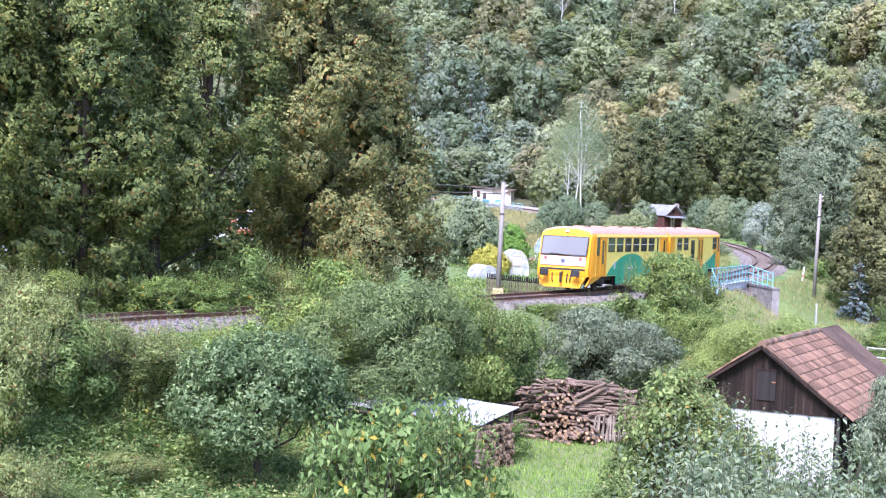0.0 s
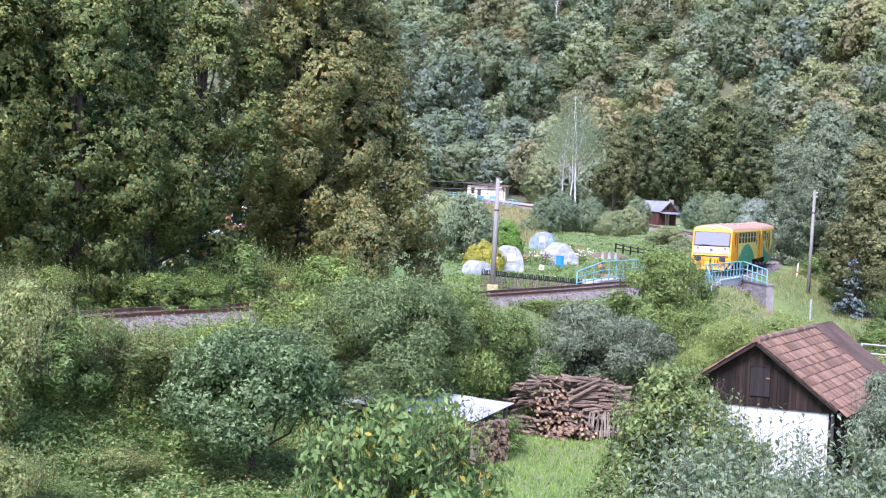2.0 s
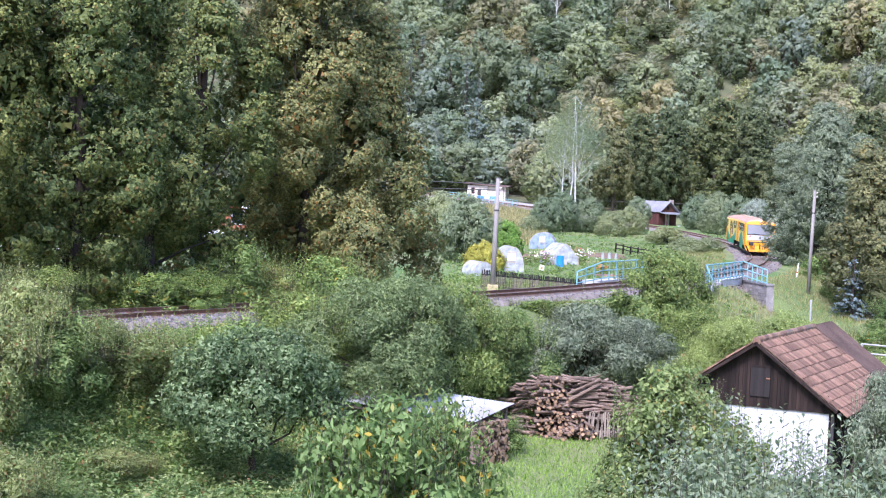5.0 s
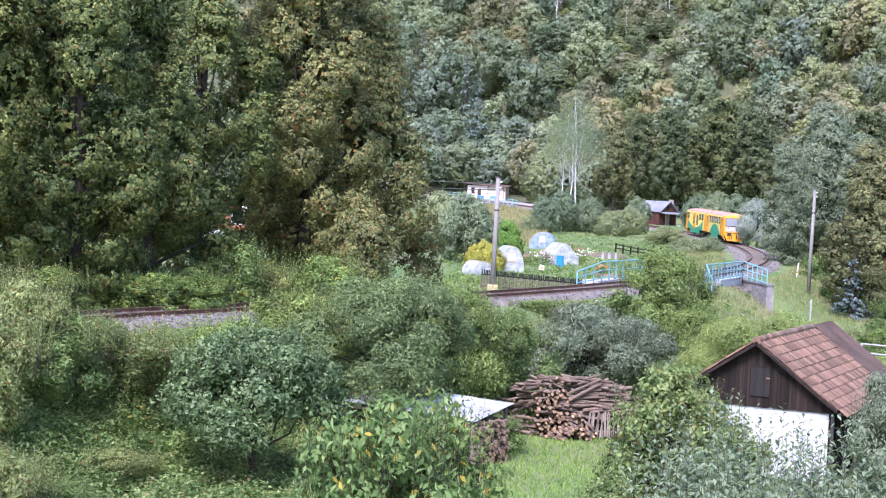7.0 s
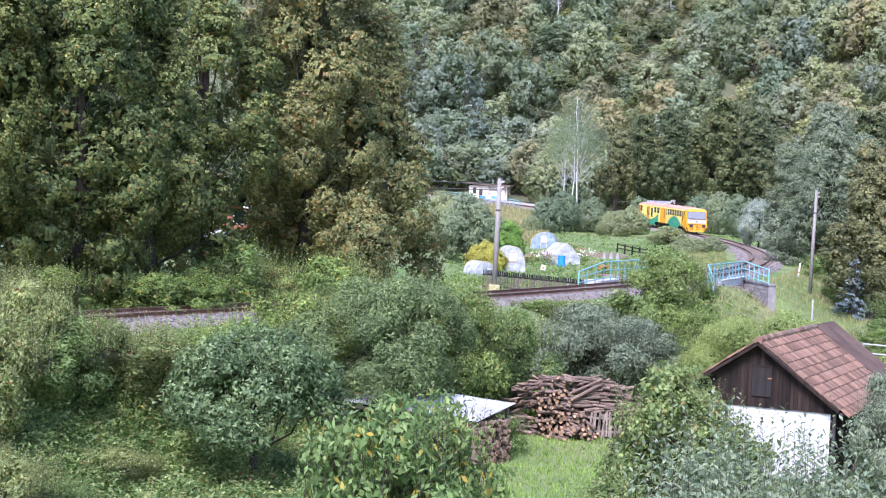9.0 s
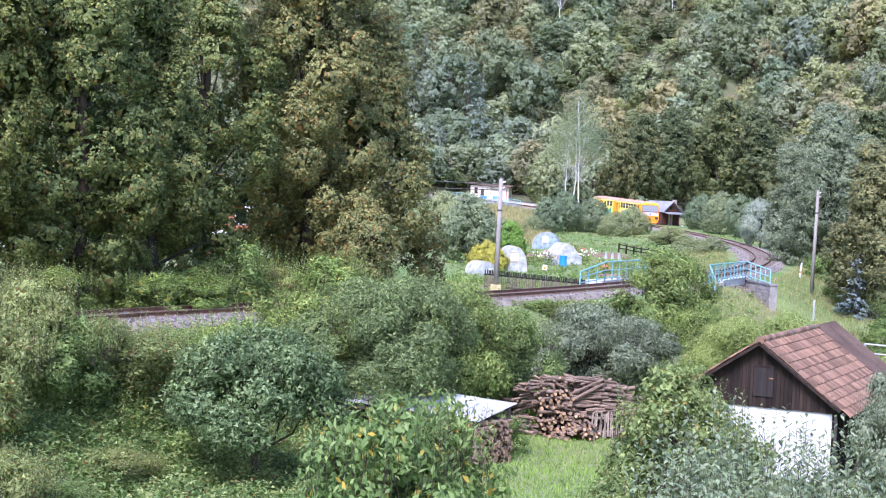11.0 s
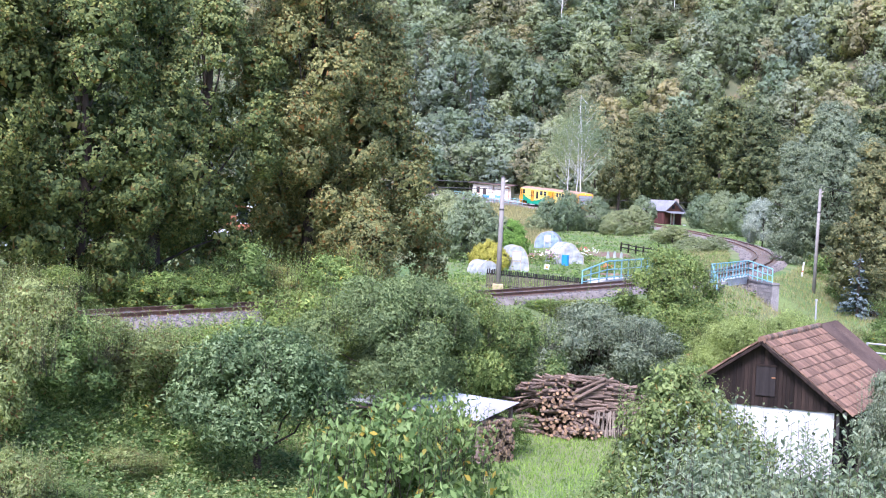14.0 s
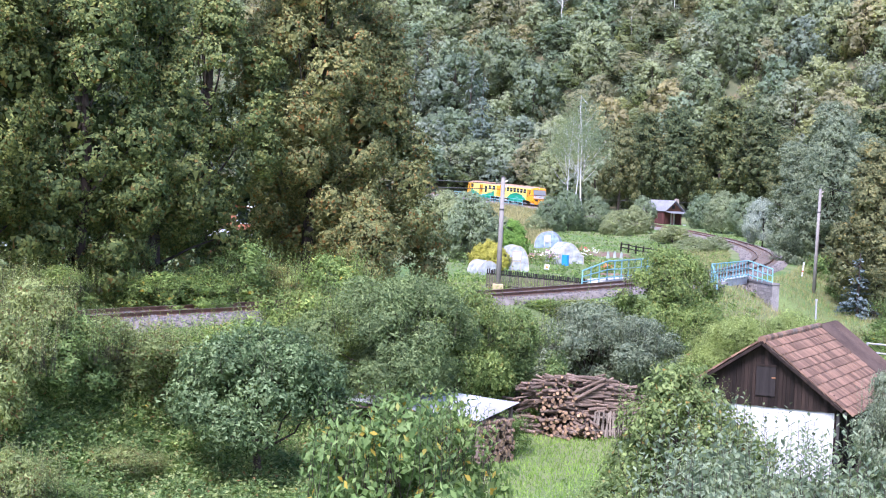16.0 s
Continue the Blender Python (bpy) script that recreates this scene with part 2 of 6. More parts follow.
def stick(rng, p, q, bend=0.08, k=5):
    p, q = np.array(p, float), np.array(q, float)
    l = np.linalg.norm(q - p)
    out = [p + (q - p) * i / (k - 1) for i in range(k)]
    return [tuple(o + (rng.normal(0, bend * l / 4, 3) if 0 < i < k - 1 else 0)) for i, o in enumerate(out)]


def skeleton_of(rng, lobes, trunk_h, r, lean=(0, 0), plain=False):
    """Trunk and a limb to the heart of every lobe."""
    top = max(l[2] for l in lobes)
    if plain:
        s = [(stick(rng, (0, 0, -0.3), (lean[0], lean[1], top), 0.06, 4), r, r * 0.2)]
        return s + [(stick(rng, (0, 0, l[2] * 0.6), l[:3], 0.1, 3), r * 0.22, r * 0.05) for l in lobes[::3]]
    s = [(stick(rng, (0, 0, -0.3), (lean[0], lean[1], trunk_h), 0.05), r * 1.15, r * 0.8),
         (stick(rng, (lean[0], lean[1], trunk_h), (lean[0] * 2, lean[1] * 2, top), 0.12, 6), r * 0.8, r * 0.12)]
    for x, y, z, rx, rz in lobes:
        h = min(max(trunk_h * 0.85, z - 1.2 * rx - 0.3), z)
        s.append((stick(rng, (lean[0], lean[1], h * 0.9), (x, y, z), 0.15), r * 0.35, r * 0.05))
        for _ in range(2):
            d = ball(rng, 1)[0] * 0.8
            s.append((stick(rng, (x, y, z), (x + d[0] * rx, y + d[1] * rx, z + d[2] * rz), 0.15, 4), r * 0.09, r * 0.02))
    return s

# ---- the railway line: its plan, height and the terrain round it ----
BENDS = [0.00688, 0.00460, 0.00211, -0.00081, -0.00328, -0.00199, -0.00382, -0.00393, -0.00456, -0.00333,
         -0.00425, -0.00330, -0.00385, -0.00077, -0.00275, -0.00791, -0.00318, 0.0, 0.0]   # curvature every 20 m from -80 m
ARC = np.arange(-80, 381, 1.0)
_k = np.interp(ARC, np.arange(-80, 281, 20), BENDS)
_th = np.concatenate([[0], np.cumsum((_k[1:] + _k[:-1]) / 2)])
_th = _th - _th[80] + 0.4421
_x = np.concatenate([[0], np.cumsum((np.sin(_th)[1:] + np.sin(_th)[:-1]) / 2)])
_y = np.concatenate([[0], np.cumsum((np.cos(_th)[1:] + np.cos(_th)[:-1]) / 2)])
LINE_X, LINE_Y, LINE_T = _x - _x[80] + 6.016, _y - _y[80] + 87.553, _th


def line_z(s):
    s = np.asarray(s, float)
    up = -0.00593 * s + 0.0000834 * s * s
    flat = -0.00593 * 262 + 0.0000834 * 262 ** 2 + 0.036 * (s - 262)
    return np.where(s > 262, flat, np.where(s < -36, -0.00593 * -36 + 0.0000834 * 36 ** 2, up))


def on_line(s, side=0.0, up=0.0):
    """Place beside the line: s metres along it, side metres to the right, up above the rail head."""
    t = float(np.interp(s, ARC, LINE_T))
    return Vector((float(np.interp(s, ARC, LINE_X)) + side * math.cos(t), float(np.interp(s, ARC, LINE_Y)) - side * math.sin(t), float(line_z(s)) + up))


def smooth(a, b, x):
    t = np.clip((x - a) / (b - a), 0, 1)
    return t * t * (3 - 2 * t)


def waves(x, y):
    return (np.sin(x * 0.31 + 1.3) * np.sin(y * 0.27) + 0.5 * np.sin(x * 0.83 + y * 0.51) + 0.3 * np.sin(x * 1.9 - y * 1.3)) / 1.8


def ground_z(x, y):
    """Height of the land: valley floor, railway bank, garden and the wooded hill."""
    x, y = np.atleast_1d(np.asarray(x, float)), np.atleast_1d(np.asarray(y, float))
    best, bs, bd = np.full(x.shape, 1e9), np.zeros(x.shape), np.zeros(x.shape)
    for i in range(0, len(ARC), 4):
        dx, dy = x - LINE_X[i], y - LINE_Y[i]
        d2 = dx * dx + dy * dy
        side = dx * math.cos(LINE_T[i]) - dy * math.sin(LINE_T[i])
        m = d2 < best
        best, bs, bd = np.where(m, d2, best), np.where(m, ARC[i], bs), np.where(m, side, bd)
    d = np.sqrt(best)
    rail = line_z(bs)
    bed = rail - 0.42
    low = -3.4 + 1.6 * smooth(20, 75, bs) + smooth(95, 160, bs) * (rail + 1.0)
    right = bed + (low - bed) * smooth(2.6, 9.5, d)
    shelf = np.where(bs < 90, bed - 0.1, bed - 0.5 * smooth(2.5, 9, d))
    z = np.where(bd > 0, right, shelf)
    z = z + 0.12 * waves(x, y) * smooth(3.0, 6, d)
    # stream bed under the bridge
    bx, by = BRIDGE_AT.x, BRIDGE_AT.y
    along = (x - bx) * BRIDGE_WAY.x + (y - by) * BRIDGE_WAY.y
    across = (x - bx) * BRIDGE_WAY.y - (y - by) * BRIDGE_WAY.x
    z = z - (z + 3.6) * (1 - smooth(1.6, 4.0, np.abs(along))) * (1 - smooth(4, 26, across)) * smooth(-5.5, -2.8, across)
    # wooded hill, steeper behind the far curve and round to the east
    foot = 345 + 0.00055 * (x - 20) ** 2 - 40 * smooth(25, 120, x)
    h = np.maximum(y - foot, 0)
    hill = 0.50 * h * smooth(0, 90, h) + 3.5 * np.sin(x * 0.021 + 0.5) * smooth(20, 120, h) + 1.6 * np.sin(x * 0.06 + y * 0.03) * smooth(20, 80, h)
    hill = np.where(hill > 190, 190 + (hill - 190) * 0.1, hill)
    east = 0.35 * np.maximum(x - 62 - 0.05 * y, 0) * smooth(60, 140, y)
    return z + hill + np.minimum(east, 60)


BRIDGE_AT = on_line(29.5)
BRIDGE_WAY = (on_line(30) - on_line(26)).normalized()


def gz(x, y):
    return float(ground_z(x, y)[0])


def grid_mesh(name, xs, ys, mat):
    gx, gy = np.meshgrid(xs, ys)
    z = ground_z(gx.ravel(), gy.ravel())
    v = np.stack([gx.ravel(), gy.ravel(), z], 1)
    nx, ny = len(xs), len(ys)
    i, j = np.meshgrid(np.arange(nx - 1), np.arange(ny - 1))
    a = (j * nx + i).ravel()
    f = np.stack([a, a + 1, a + 1 + nx, a + nx], 1)
    me = mesh_of(name, v.tolist(), f.tolist(), mat, True)
    return me


def soil():
    m, t, b = nodes_of("meadow")
    fine = noise_tex(t, 9.0, 5)
    grass = ramp(t, fine, [(0.3, (0.045, 0.085, 0.018)), (0.55, (0.09, 0.165, 0.032)), (0.75, (0.16, 0.22, 0.06))])
    dry = ramp(t, noise_tex(t, 0.16, 5), [(0.48, (0, 0, 0)), (0.62, (1, 1, 1))])
    col = blend(t, grass, (0.27, 0.23, 0.12), blend(t, (0, 0, 0), dry, 0.35))
    worn = ramp(t, noise_tex(t, 0.05, 3), [(0.40, (0, 0, 0)), (0.60, (1, 1, 1))])
    col = blend(t, col, (0.24, 0.21, 0.115), blend(t, (0, 0, 0), worn, 0.35))
    sep = t.nodes.new("ShaderNodeSeparateXYZ")
    t.links.new(t.nodes.new("ShaderNodeTexCoord").outputs["Object"], sep.inputs[0])
    far = t.nodes.new("ShaderNodeMapRange")
    far.inputs[1].default_value, far.inputs[2].default_value = 300, 350
    t.links.new(sep.outputs[1], far.inputs[0])
    under = ramp(t, noise_tex(t, 0.5, 5), [(0.35, (0.05, 0.065, 0.028)), (0.55, (0.08, 0.085, 0.042)), (0.75, (0.19, 0.14, 0.08))])
    col = blend(t, col, under, far.outputs[0])
    t.links.new(col, b.inputs["Base Color"])
    b.inputs["Roughness"].default_value = 0.9
    bp = t.nodes.new("ShaderNodeBump")
    bp.inputs["Strength"].default_value, bp.inputs["Distance"].default_value = 0.8, 0.08
    t.links.new(fine, bp.inputs["Height"])
    t.links.new(bp.outputs[0], b.inputs["Normal"])
    return m


def build_ground():
    def steps(*runs):
        out = []
        for a, b, n in runs:
            out += list(np.linspace(a, b, n, endpoint=False))
        return np.array(out + [runs[-1][1]])
    xs = steps((-3000, -300, 8), (-300, -40, 26), (-40, 45, 110), (45, 120, 40), (120, 400, 28), (400, 3000, 8))
    ys = steps((-2500, -50, 8), (-50, 36, 20), (36, 130, 120), (130, 260, 86), (260, 620, 72), (620, 4000, 14))
    ob = new("ground", grid_mesh("ground", xs, ys, soil()))
    tagged(ob, "grassy valley floor rising to a wooded hillside", "ground", kind="structure")


# ---- railway track ----
def ribbon(name, s0, s1, step, profile, mat, smooth_=False):
    """A profile of (side, up) points drawn along the line."""
    ss = np.arange(s0, s1 + 0.01, step)
    k = len(profile)
    vs = [on_line(s, a, b) for s in ss for a, b in profile]
    fs = [(i * k + j, i * k + (j + 1) % k, (i + 1) * k + (j + 1) % k, (i + 1) * k + j) for i in range(len(ss) - 1) for j in range(k)]
    fs += [tuple(range(k))[::-1], tuple((len(ss) - 1) * k + j for j in range(k))]
    return mesh_of(name, vs, fs, mat, smooth_)


def build_track():
    rust = surface("rusty_rail", (0.12, 0.058, 0.038), (0.20, 0.105, 0.068), 2.0, 0.6, 0.4, 60, 0.3)
    worn = surface("worn_rail_head", (0.30, 0.24, 0.21), (0.42, 0.36, 0.33), 3.0, 0.35, 0.1, 30, 0.8)
    stone = surface("ballast_bed", (0.16, 0.135, 0.115), (0.27, 0.235, 0.205), 1.4, 0.9, 1.0, 26)
    tr = thing("railway_track", Matrix.Identity(4), "single rusty railway track on grey stone ballast", "railway", kind="structure")
    for a in (-0.755, 0.755):
        web = [(a - 0.07, -0.172), (a + 0.07, -0.172), (a + 0.06, -0.15), (a + 0.012, -0.13), (a + 0.012, -0.045), (a + 0.034, -0.03),
               (a + 0.034, -0.004), (a - 0.034, -0.004), (a - 0.034, -0.03), (a - 0.012, -0.045), (a - 0.012, -0.13), (a - 0.06, -0.15)]
        rail = child("rail", ribbon("rail", -80, 340, 1.0, web, rust), tr)
        child("running_surface", ribbon("running_surface", -80, 340, 1.0, [(a - 0.028, -0.004), (a - 0.028, 0.0), (a + 0.028, 0.0), (a + 0.028, -0.004)], worn), rail)
    child("ballast", ribbon("ballast", -80, 340, 2.0, [(-1.75, -0.175), (-2.9, -0.85), (3.4, -1.15), (1.75, -0.175)], stone), tr)
    wood = surface("sleeper_timber", (0.07, 0.05, 0.035), (0.16, 0.12, 0.09), 2.0, 0.85, 0.5, 30, vary=0.25)
    bm = boxed(-1.25, 1.25, -0.13, 0.13, -0.33, -0.165, 0.015)
    me = bpy.data.meshes.new("sleeper")
    bm.to_mesh(me)
    bm.free()
    me.materials.append(wood)
    s = -62.0
    while s < 120:
        p = on_line(s)
        child("sleeper", me, tr, Matrix.Translation(p) @ pose(0, 0, 0, 0, 0, -math.degrees(float(np.interp(s, ARC, LINE_T)))))
        s += 0.65
    # loose stones
    rng = np.random.default_rng(5)
    n = 9000
    ss = np.concatenate([rng.uniform(-60, 60, n), rng.uniform(60, 130, n // 4), rng.uniform(-48, -25, 5000)])
    side = rng.uniform(-2.7, 3.4, len(ss))
    px, py, pt = np.interp(ss, ARC, LINE_X), np.interp(ss, ARC, LINE_Y), np.interp(ss, ARC, LINE_T)
    up = line_z(ss) - 0.18 - np.maximum(np.abs(side) - 1.75, 0) * 0.53
    c = np.stack([px + side * np.cos(pt), py - side * np.sin(pt), up], 1)
    octa = np.array([(1, 0, 0), (-1, 0, 0), (0, 1, 0), (0, -1, 0), (0, 0, 1), (0, 0, -1)], float)
    tri = np.array([(0, 2, 4), (2, 1, 4), (1, 3, 4), (3, 0, 4), (2, 0, 5), (1, 2, 5), (3, 1, 5), (0, 3, 5)])
    v = c[:, None, :] + octa[None] * rng.uniform(0.03, 0.075, (len(ss), 1, 1)) * rng.uniform(0.6, 1.4, (len(ss), 6, 1))
    f = (np.arange(len(ss))[:, None, None] * 6 + tri[None]).reshape(-1, 3)
    st = child("ballast_stones", mesh_of("ballast_stones", v.reshape(-1, 3).tolist(), f.tolist(),
          surface("ballast_stone", (0.085, 0.08, 0.088), (0.20, 0.185, 0.19), 2.0, 0.9, 0.3, 30, vary=0.45)), tr)
    tagged(st, kind="stuff")


# ---- the train ----
def railcar(name, first):
    """A two-axle railcar: +y runs from its cab to the coupled end, origin on the rail head below the cab front."""
    yellow = surface("light_yellow_paint", (0.86, 0.64, 0.14), (0.90, 0.68, 0.17), 0.6, 0.35, 0.05, 20)
    orange = surface("orange_yellow_paint", (0.78, 0.30, 0.006), (0.82, 0.335, 0.009), 0.6, 0.35, 0.05, 20)
    green = surface("green_paint", (0.0, 0.26, 0.155), (0.0, 0.30, 0.18), 0.6, 0.35, 0.05, 20)
    roofp = surface("dusty_roof_paint", (0.38, 0.22, 0.155), (0.48, 0.29, 0.20), 1.2, 0.6, 0.1, 12)
    white = surface("silver_white_paint", (0.42, 0.41, 0.47), (0.50, 0.49, 0.55), 1.0, 0.4, 0.05, 20)
    black = surface("black_rubber", (0.012, 0.012, 0.013), (0.03, 0.03, 0.032), 3.0, 0.6, 0.2, 30)
    under = surface("underframe_grime", (0.025, 0.022, 0.02), (0.07, 0.06, 0.05), 2.0, 0.8, 0.4, 20)
    pane = glass("train_glass", (0.03, 0.035, 0.035), 0.04)
    # grey base colour paints the windscreen's pale reflection and interior
    screen = glass("windscreen_glass", (0.17, 0.175, 0.185), 0.04)
    label = "yellow and green diesel railcar coupled on the track" if first else "yellow and green trailer railcar with wave livery on the track"
    car = thing(name, Matrix.Identity(4), label, "train", "railcars of the train")
    L, W, F, G, R = 14.05, 1.52, 0.86, 3.02, 3.48     # length, half width, skirt, gutter and roof height
    # side walls and roof: a rounded section drawn along the car
    sec = [(-W, F), (-W, 1.3), (-W, G - 0.05)]
    sec += [(-W + 0.50 * (1 - math.cos(a)), G + (R - G - 0.13) * math.sin(a)) for a in (0.35, 0.7, 1.05, 1.4)]
    sec += [(-0.6, R - 0.03), (0, R)]
    sec = sec + [(-a, b) for a, b in reversed(sec[:-1])]
    ys = [0.0, 0.35, 0.9, L - 0.03, L]
    k = len(sec)
    vs, fs = [], []
    for i, y in enumerate(ys):
        nar = (0.93, 0.97, 1.0, 1.0, 0.985)[i]
        for a, b in sec:
            rake = (0.55 * max(0.0, (b - 1.75) / 1.7) ** 1.1) if i == 0 else (0.3 * max(0.0, (b - 1.75) / 1.7) if i == 1 else 0)
            drop = 0.10 * max(0.0, (b - 2.9) / 0.6) if i == 0 else 0
            vs.append((a * nar, y + rake, b - drop))
    for i in range(len(ys) - 1):
        for j in range(k - 1):
            fs.append((i * k + j, (i + 1) * k + j, (i + 1) * k + j + 1, i * k + j + 1))
        fs.append((i * k + k - 1, (i + 1) * k + k - 1, (i + 1) * k, i * k))
    fs += [tuple(range(k)), tuple(4 * k + j for j in reversed(range(k)))]
    me = mesh_of("body", vs, fs, yellow)
    for m_ in (orange, roofp):
        me.materials.append(m_)
    for p in me.polygons:
        c = p.center
        if c.z > 3.12 and abs(p.normal.z) > 0.25:
            p.material_index = 2
        elif c.y < 0.75 or c.y > L - 0.1:
            p.material_index = 1
    body = child("body", me, car)
    for y in (2.5, 5.4, 8.3, 11.0, 12.4):
        part("roof_vent", box(bmesh.new(), -0.34, 0.34, y - 0.26, y + 0.26, R - 0.04, R + 0.05, 0.02), roofp, body)
    for sx in (-1, 1):
        x0 = sx * W

        def panel(nm, y0, y1, z0, z1, mat, t=0.006, parent=body, label="", bev=0.0):
            a, b = sorted((x0 - sx * 0.02, x0 + sx * t))
            return part(nm, boxed(a, b, y0, y1, z0, z1, bev), mat, parent, label)
        panel("cab_side_panel", 0.95, 2.62, F, G - 0.06, orange, 0.005, label="orange cab side")
        panel("end_side_panel", L - 1.75 if first else L - 1.15, L - 0.01, F, G - 0.06, orange, 0.005, label="orange coupled end")

        def window(y0, y1, z0=2.17, z1=2.94, bar=True, nm="side_window", t=0.012):
            w = panel(nm, y0, y1, z0, z1, black, t, label="dark framed window")
            a, b = sorted((x0, x0 + sx * (t + 0.004)))
            part("pane", boxed(a, b, y0 + 0.06, y1 - 0.06, z0 + 0.06, z1 - 0.06), pane, w)
            if bar:
                a, b = sorted((x0, x0 + sx * (t + 0.012)))
                part("window_bar", boxed(a, b, y0 + 0.03, y1 - 0.03, z0 + 0.50 * (z1 - z0), z0 + 0.50 * (z1 - z0) + 0.045), white, w)
            return w

        def door(y0, y1, leaves_):
            d = panel("door", y0, y1, F + 0.04, G - 0.08, orange, 0.018, label="orange passenger door")
            for i in range(leaves_):
                yc = y0 + (i + 0.5) * (y1 - y0) / leaves_
                a, b = sorted((x0, x0 + sx * 0.026))
                part("door_window", boxed(a, b, yc - 0.13, yc + 0.13, 1.55, 2.80, 0.0), pane, d)
                part("door_seam", boxed(a, b, yc + (y1 - y0) / leaves_ / 2 - 0.02, yc + (y1 - y0) / leaves_ / 2, F + 0.05, G - 0.1), black, d)
            return d
        arc = bmesh.new()
        if first:
            window(0.98, 1.42, 2.0, 2.95, False, "cab_window", 0.014)
            door(1.62, 2.3, 1)
            for y in (2.85, 4.3, 5.75, 7.2, 8.65, 10.1):
                window(y, y + 1.08)
            window(11.75, 12.0, 2.0, 2.95, False, "narrow_window")
            door(12.75, 13.55, 1)
            pts = [(y, 0.90 + 1.16 * max(0.0, math.cos((y - 6.9) / 4.15 * math.pi / 2)) ** 0.75) for y in np.linspace(2.75, 11.05, 25)]
            low = [(y, 0.88) for y, _ in pts]
        else:
            window(0.98, 1.3, 2.0, 2.95, False, "cab_window", 0.014)
            window(1.75, 2.85)
            door(5.5, 6.9, 2)
            window(7.8, 8.75, 1.45, 2.78, False, "tall_window")
            for y in (9.5, 11.15):
                window(y, y + 1.1)
            pts = [(y, 1.10 + 0.97 * (abs(y - 6.9) / 5.0) ** 2.0) for y in np.linspace(1.9, 11.9, 25)]
            low = [(y, 0.88) for y, _ in pts]
        outer = [arc.verts.new((x0 + sx * 0.008, y, z)) for y, z in pts]
        inner = [arc.verts.new((x0 + sx * 0.008, y, z)) for y, z in low]
        back = [arc.verts.new((x0 - sx * 0.01, y, z)) for y, z in pts]
        back2 = [arc.verts.new((x0 - sx * 0.01, y, z)) for y, z in low]
        for i in range(len(pts) - 1):
            arc.faces.new((outer[i], outer[i + 1], inner[i + 1], inner[i]))
            arc.faces.new((back[i], back[i + 1], outer[i + 1], outer[i]))
            arc.faces.new((inner[i], inner[i + 1], back2[i + 1], back2[i]))
        bmesh.ops.recalc_face_normals(arc, faces=arc.faces)
        part("wave_livery", arc, green, body, "green painted wave")
        panel("side_skirt", 4.35 if first else 3.9, 9.75 if first else 10.1, 0.40, F + 0.03, green, 0.006, label="green painted skirt between the axles")
        panel("number_plate_bar", 3.9 if first else 10.5, 4.15 if first else 10.75, 1.25, 1.6, white, 0.012, label="small pale emblem")
        panel("lettering_bar", 6.2, 7.3, 1.22, 1.30, white, 0.011, label="pale lettering bar")
        panel("gutter", 0.9, L - 0.02, G - 0.055, G - 0.02, orange, 0.02)
    # cab front
    ang = math.degrees(math.atan(0.55 / 1.7))
    bm = boxed(-1.30, 1.30, -0.012, 0.03, 0, 1.06, 0.01)
    bmesh.ops.transform(bm, matrix=Matrix.Translation((0, 0.015, 1.95)) @ pose(0, 0, 0, -ang + 1.0), verts=bm.verts)
    ws = part("windscreen_frame", bm, black, body, "black windscreen seal")
    bm = boxed(-1.24, 1.24, -0.018, 0.02, 0.05, 1.01)
    bmesh.ops.transform(bm, matrix=Matrix.Translation((0, 0.015, 1.95)) @ pose(0, 0, 0, -ang + 1.0), verts=bm.verts)
    part("windscreen", bm, screen, ws, "windscreen with its pale reflection put into the glass colour")
    for x in (-0.75, 0.15):
        bm = boxed(x, x + 0.8, -0.05, -0.03, 0.0, 0.03)
        bmesh.ops.transform(bm, matrix=Matrix.Translation((0, 0.015, 1.97)) @ pose(0, 0, 0, -ang, 4), verts=bm.verts)
        part("wiper", bm, black, ws)
    bm = boxed(-1.27, 1.27, -0.02, 0.03, 1.40, 1.90, 0.02)
    nose = part("nose_panel", bm, white, body, "silver white nose panel")
    bm = cyl(bmesh.new(), (0, 0.0, 1.66), (0, -0.035, 1.66), 0.11, 0.11, 18)
    part("front_emblem", bm, surface("emblem_blue", (0.08, 0.09, 0.13), (0.12, 0.13, 0.17), 3, 0.5, 0), nose, "round dark emblem")
    for x in (-0.98, 0.98):
        bm = cyl(bmesh.new(), (x, 0.0, 1.53), (x, -0.04, 1.53), 0.105, 0.105, 14)
        part("headlight", bm, glass("lamp_glass", (0.5, 0.5, 0.5), 0.1), nose, "round clear headlight")
        bm = cyl(bmesh.new(), (x, 0.0, 1.79), (x, -0.04, 1.79), 0.085, 0.085, 14)
        m_, t_, b_ = nodes_of("tail_light_red")
        b_.inputs["Base Color"].default_value = (0.6, 0.02, 0.015, 1)
        b_.inputs["Emission Color"].default_value = (1.0, 0.08, 0.06, 1)
        b_.inputs["Emission Strength"].default_value = 1.2
        part("tail_light", bm, m_, nose, "lit red tail lamp")
    bm = boxed(-0.1, 0.1, 0.42, 0.62, 3.16, 3.3, 0.03)
    part("top_light", bm, glass("lamp_glass"), body, "small roof headlight")
    bm = boxed(-1.3, 1.3, -0.02, 0.2, 0.86, 1.30, 0.03)
    part("buffer_beam", bm, orange, car)
    # shade of a recess drawn as a flat black strip proud of the beam
    bm = boxed(-1.25, 1.25, -0.028, 0.0, 1.17, 1.27)
    part("beam_recess", bm, black, car)
    for x in (-0.875, 0.875):
        bm = cyl(bmesh.new(), (x, 0.1, 1.05), (x, -0.42, 1.05), 0.10, 0.10, 14)
        st = part("buffer", bm, under, car, "dark steel buffer")
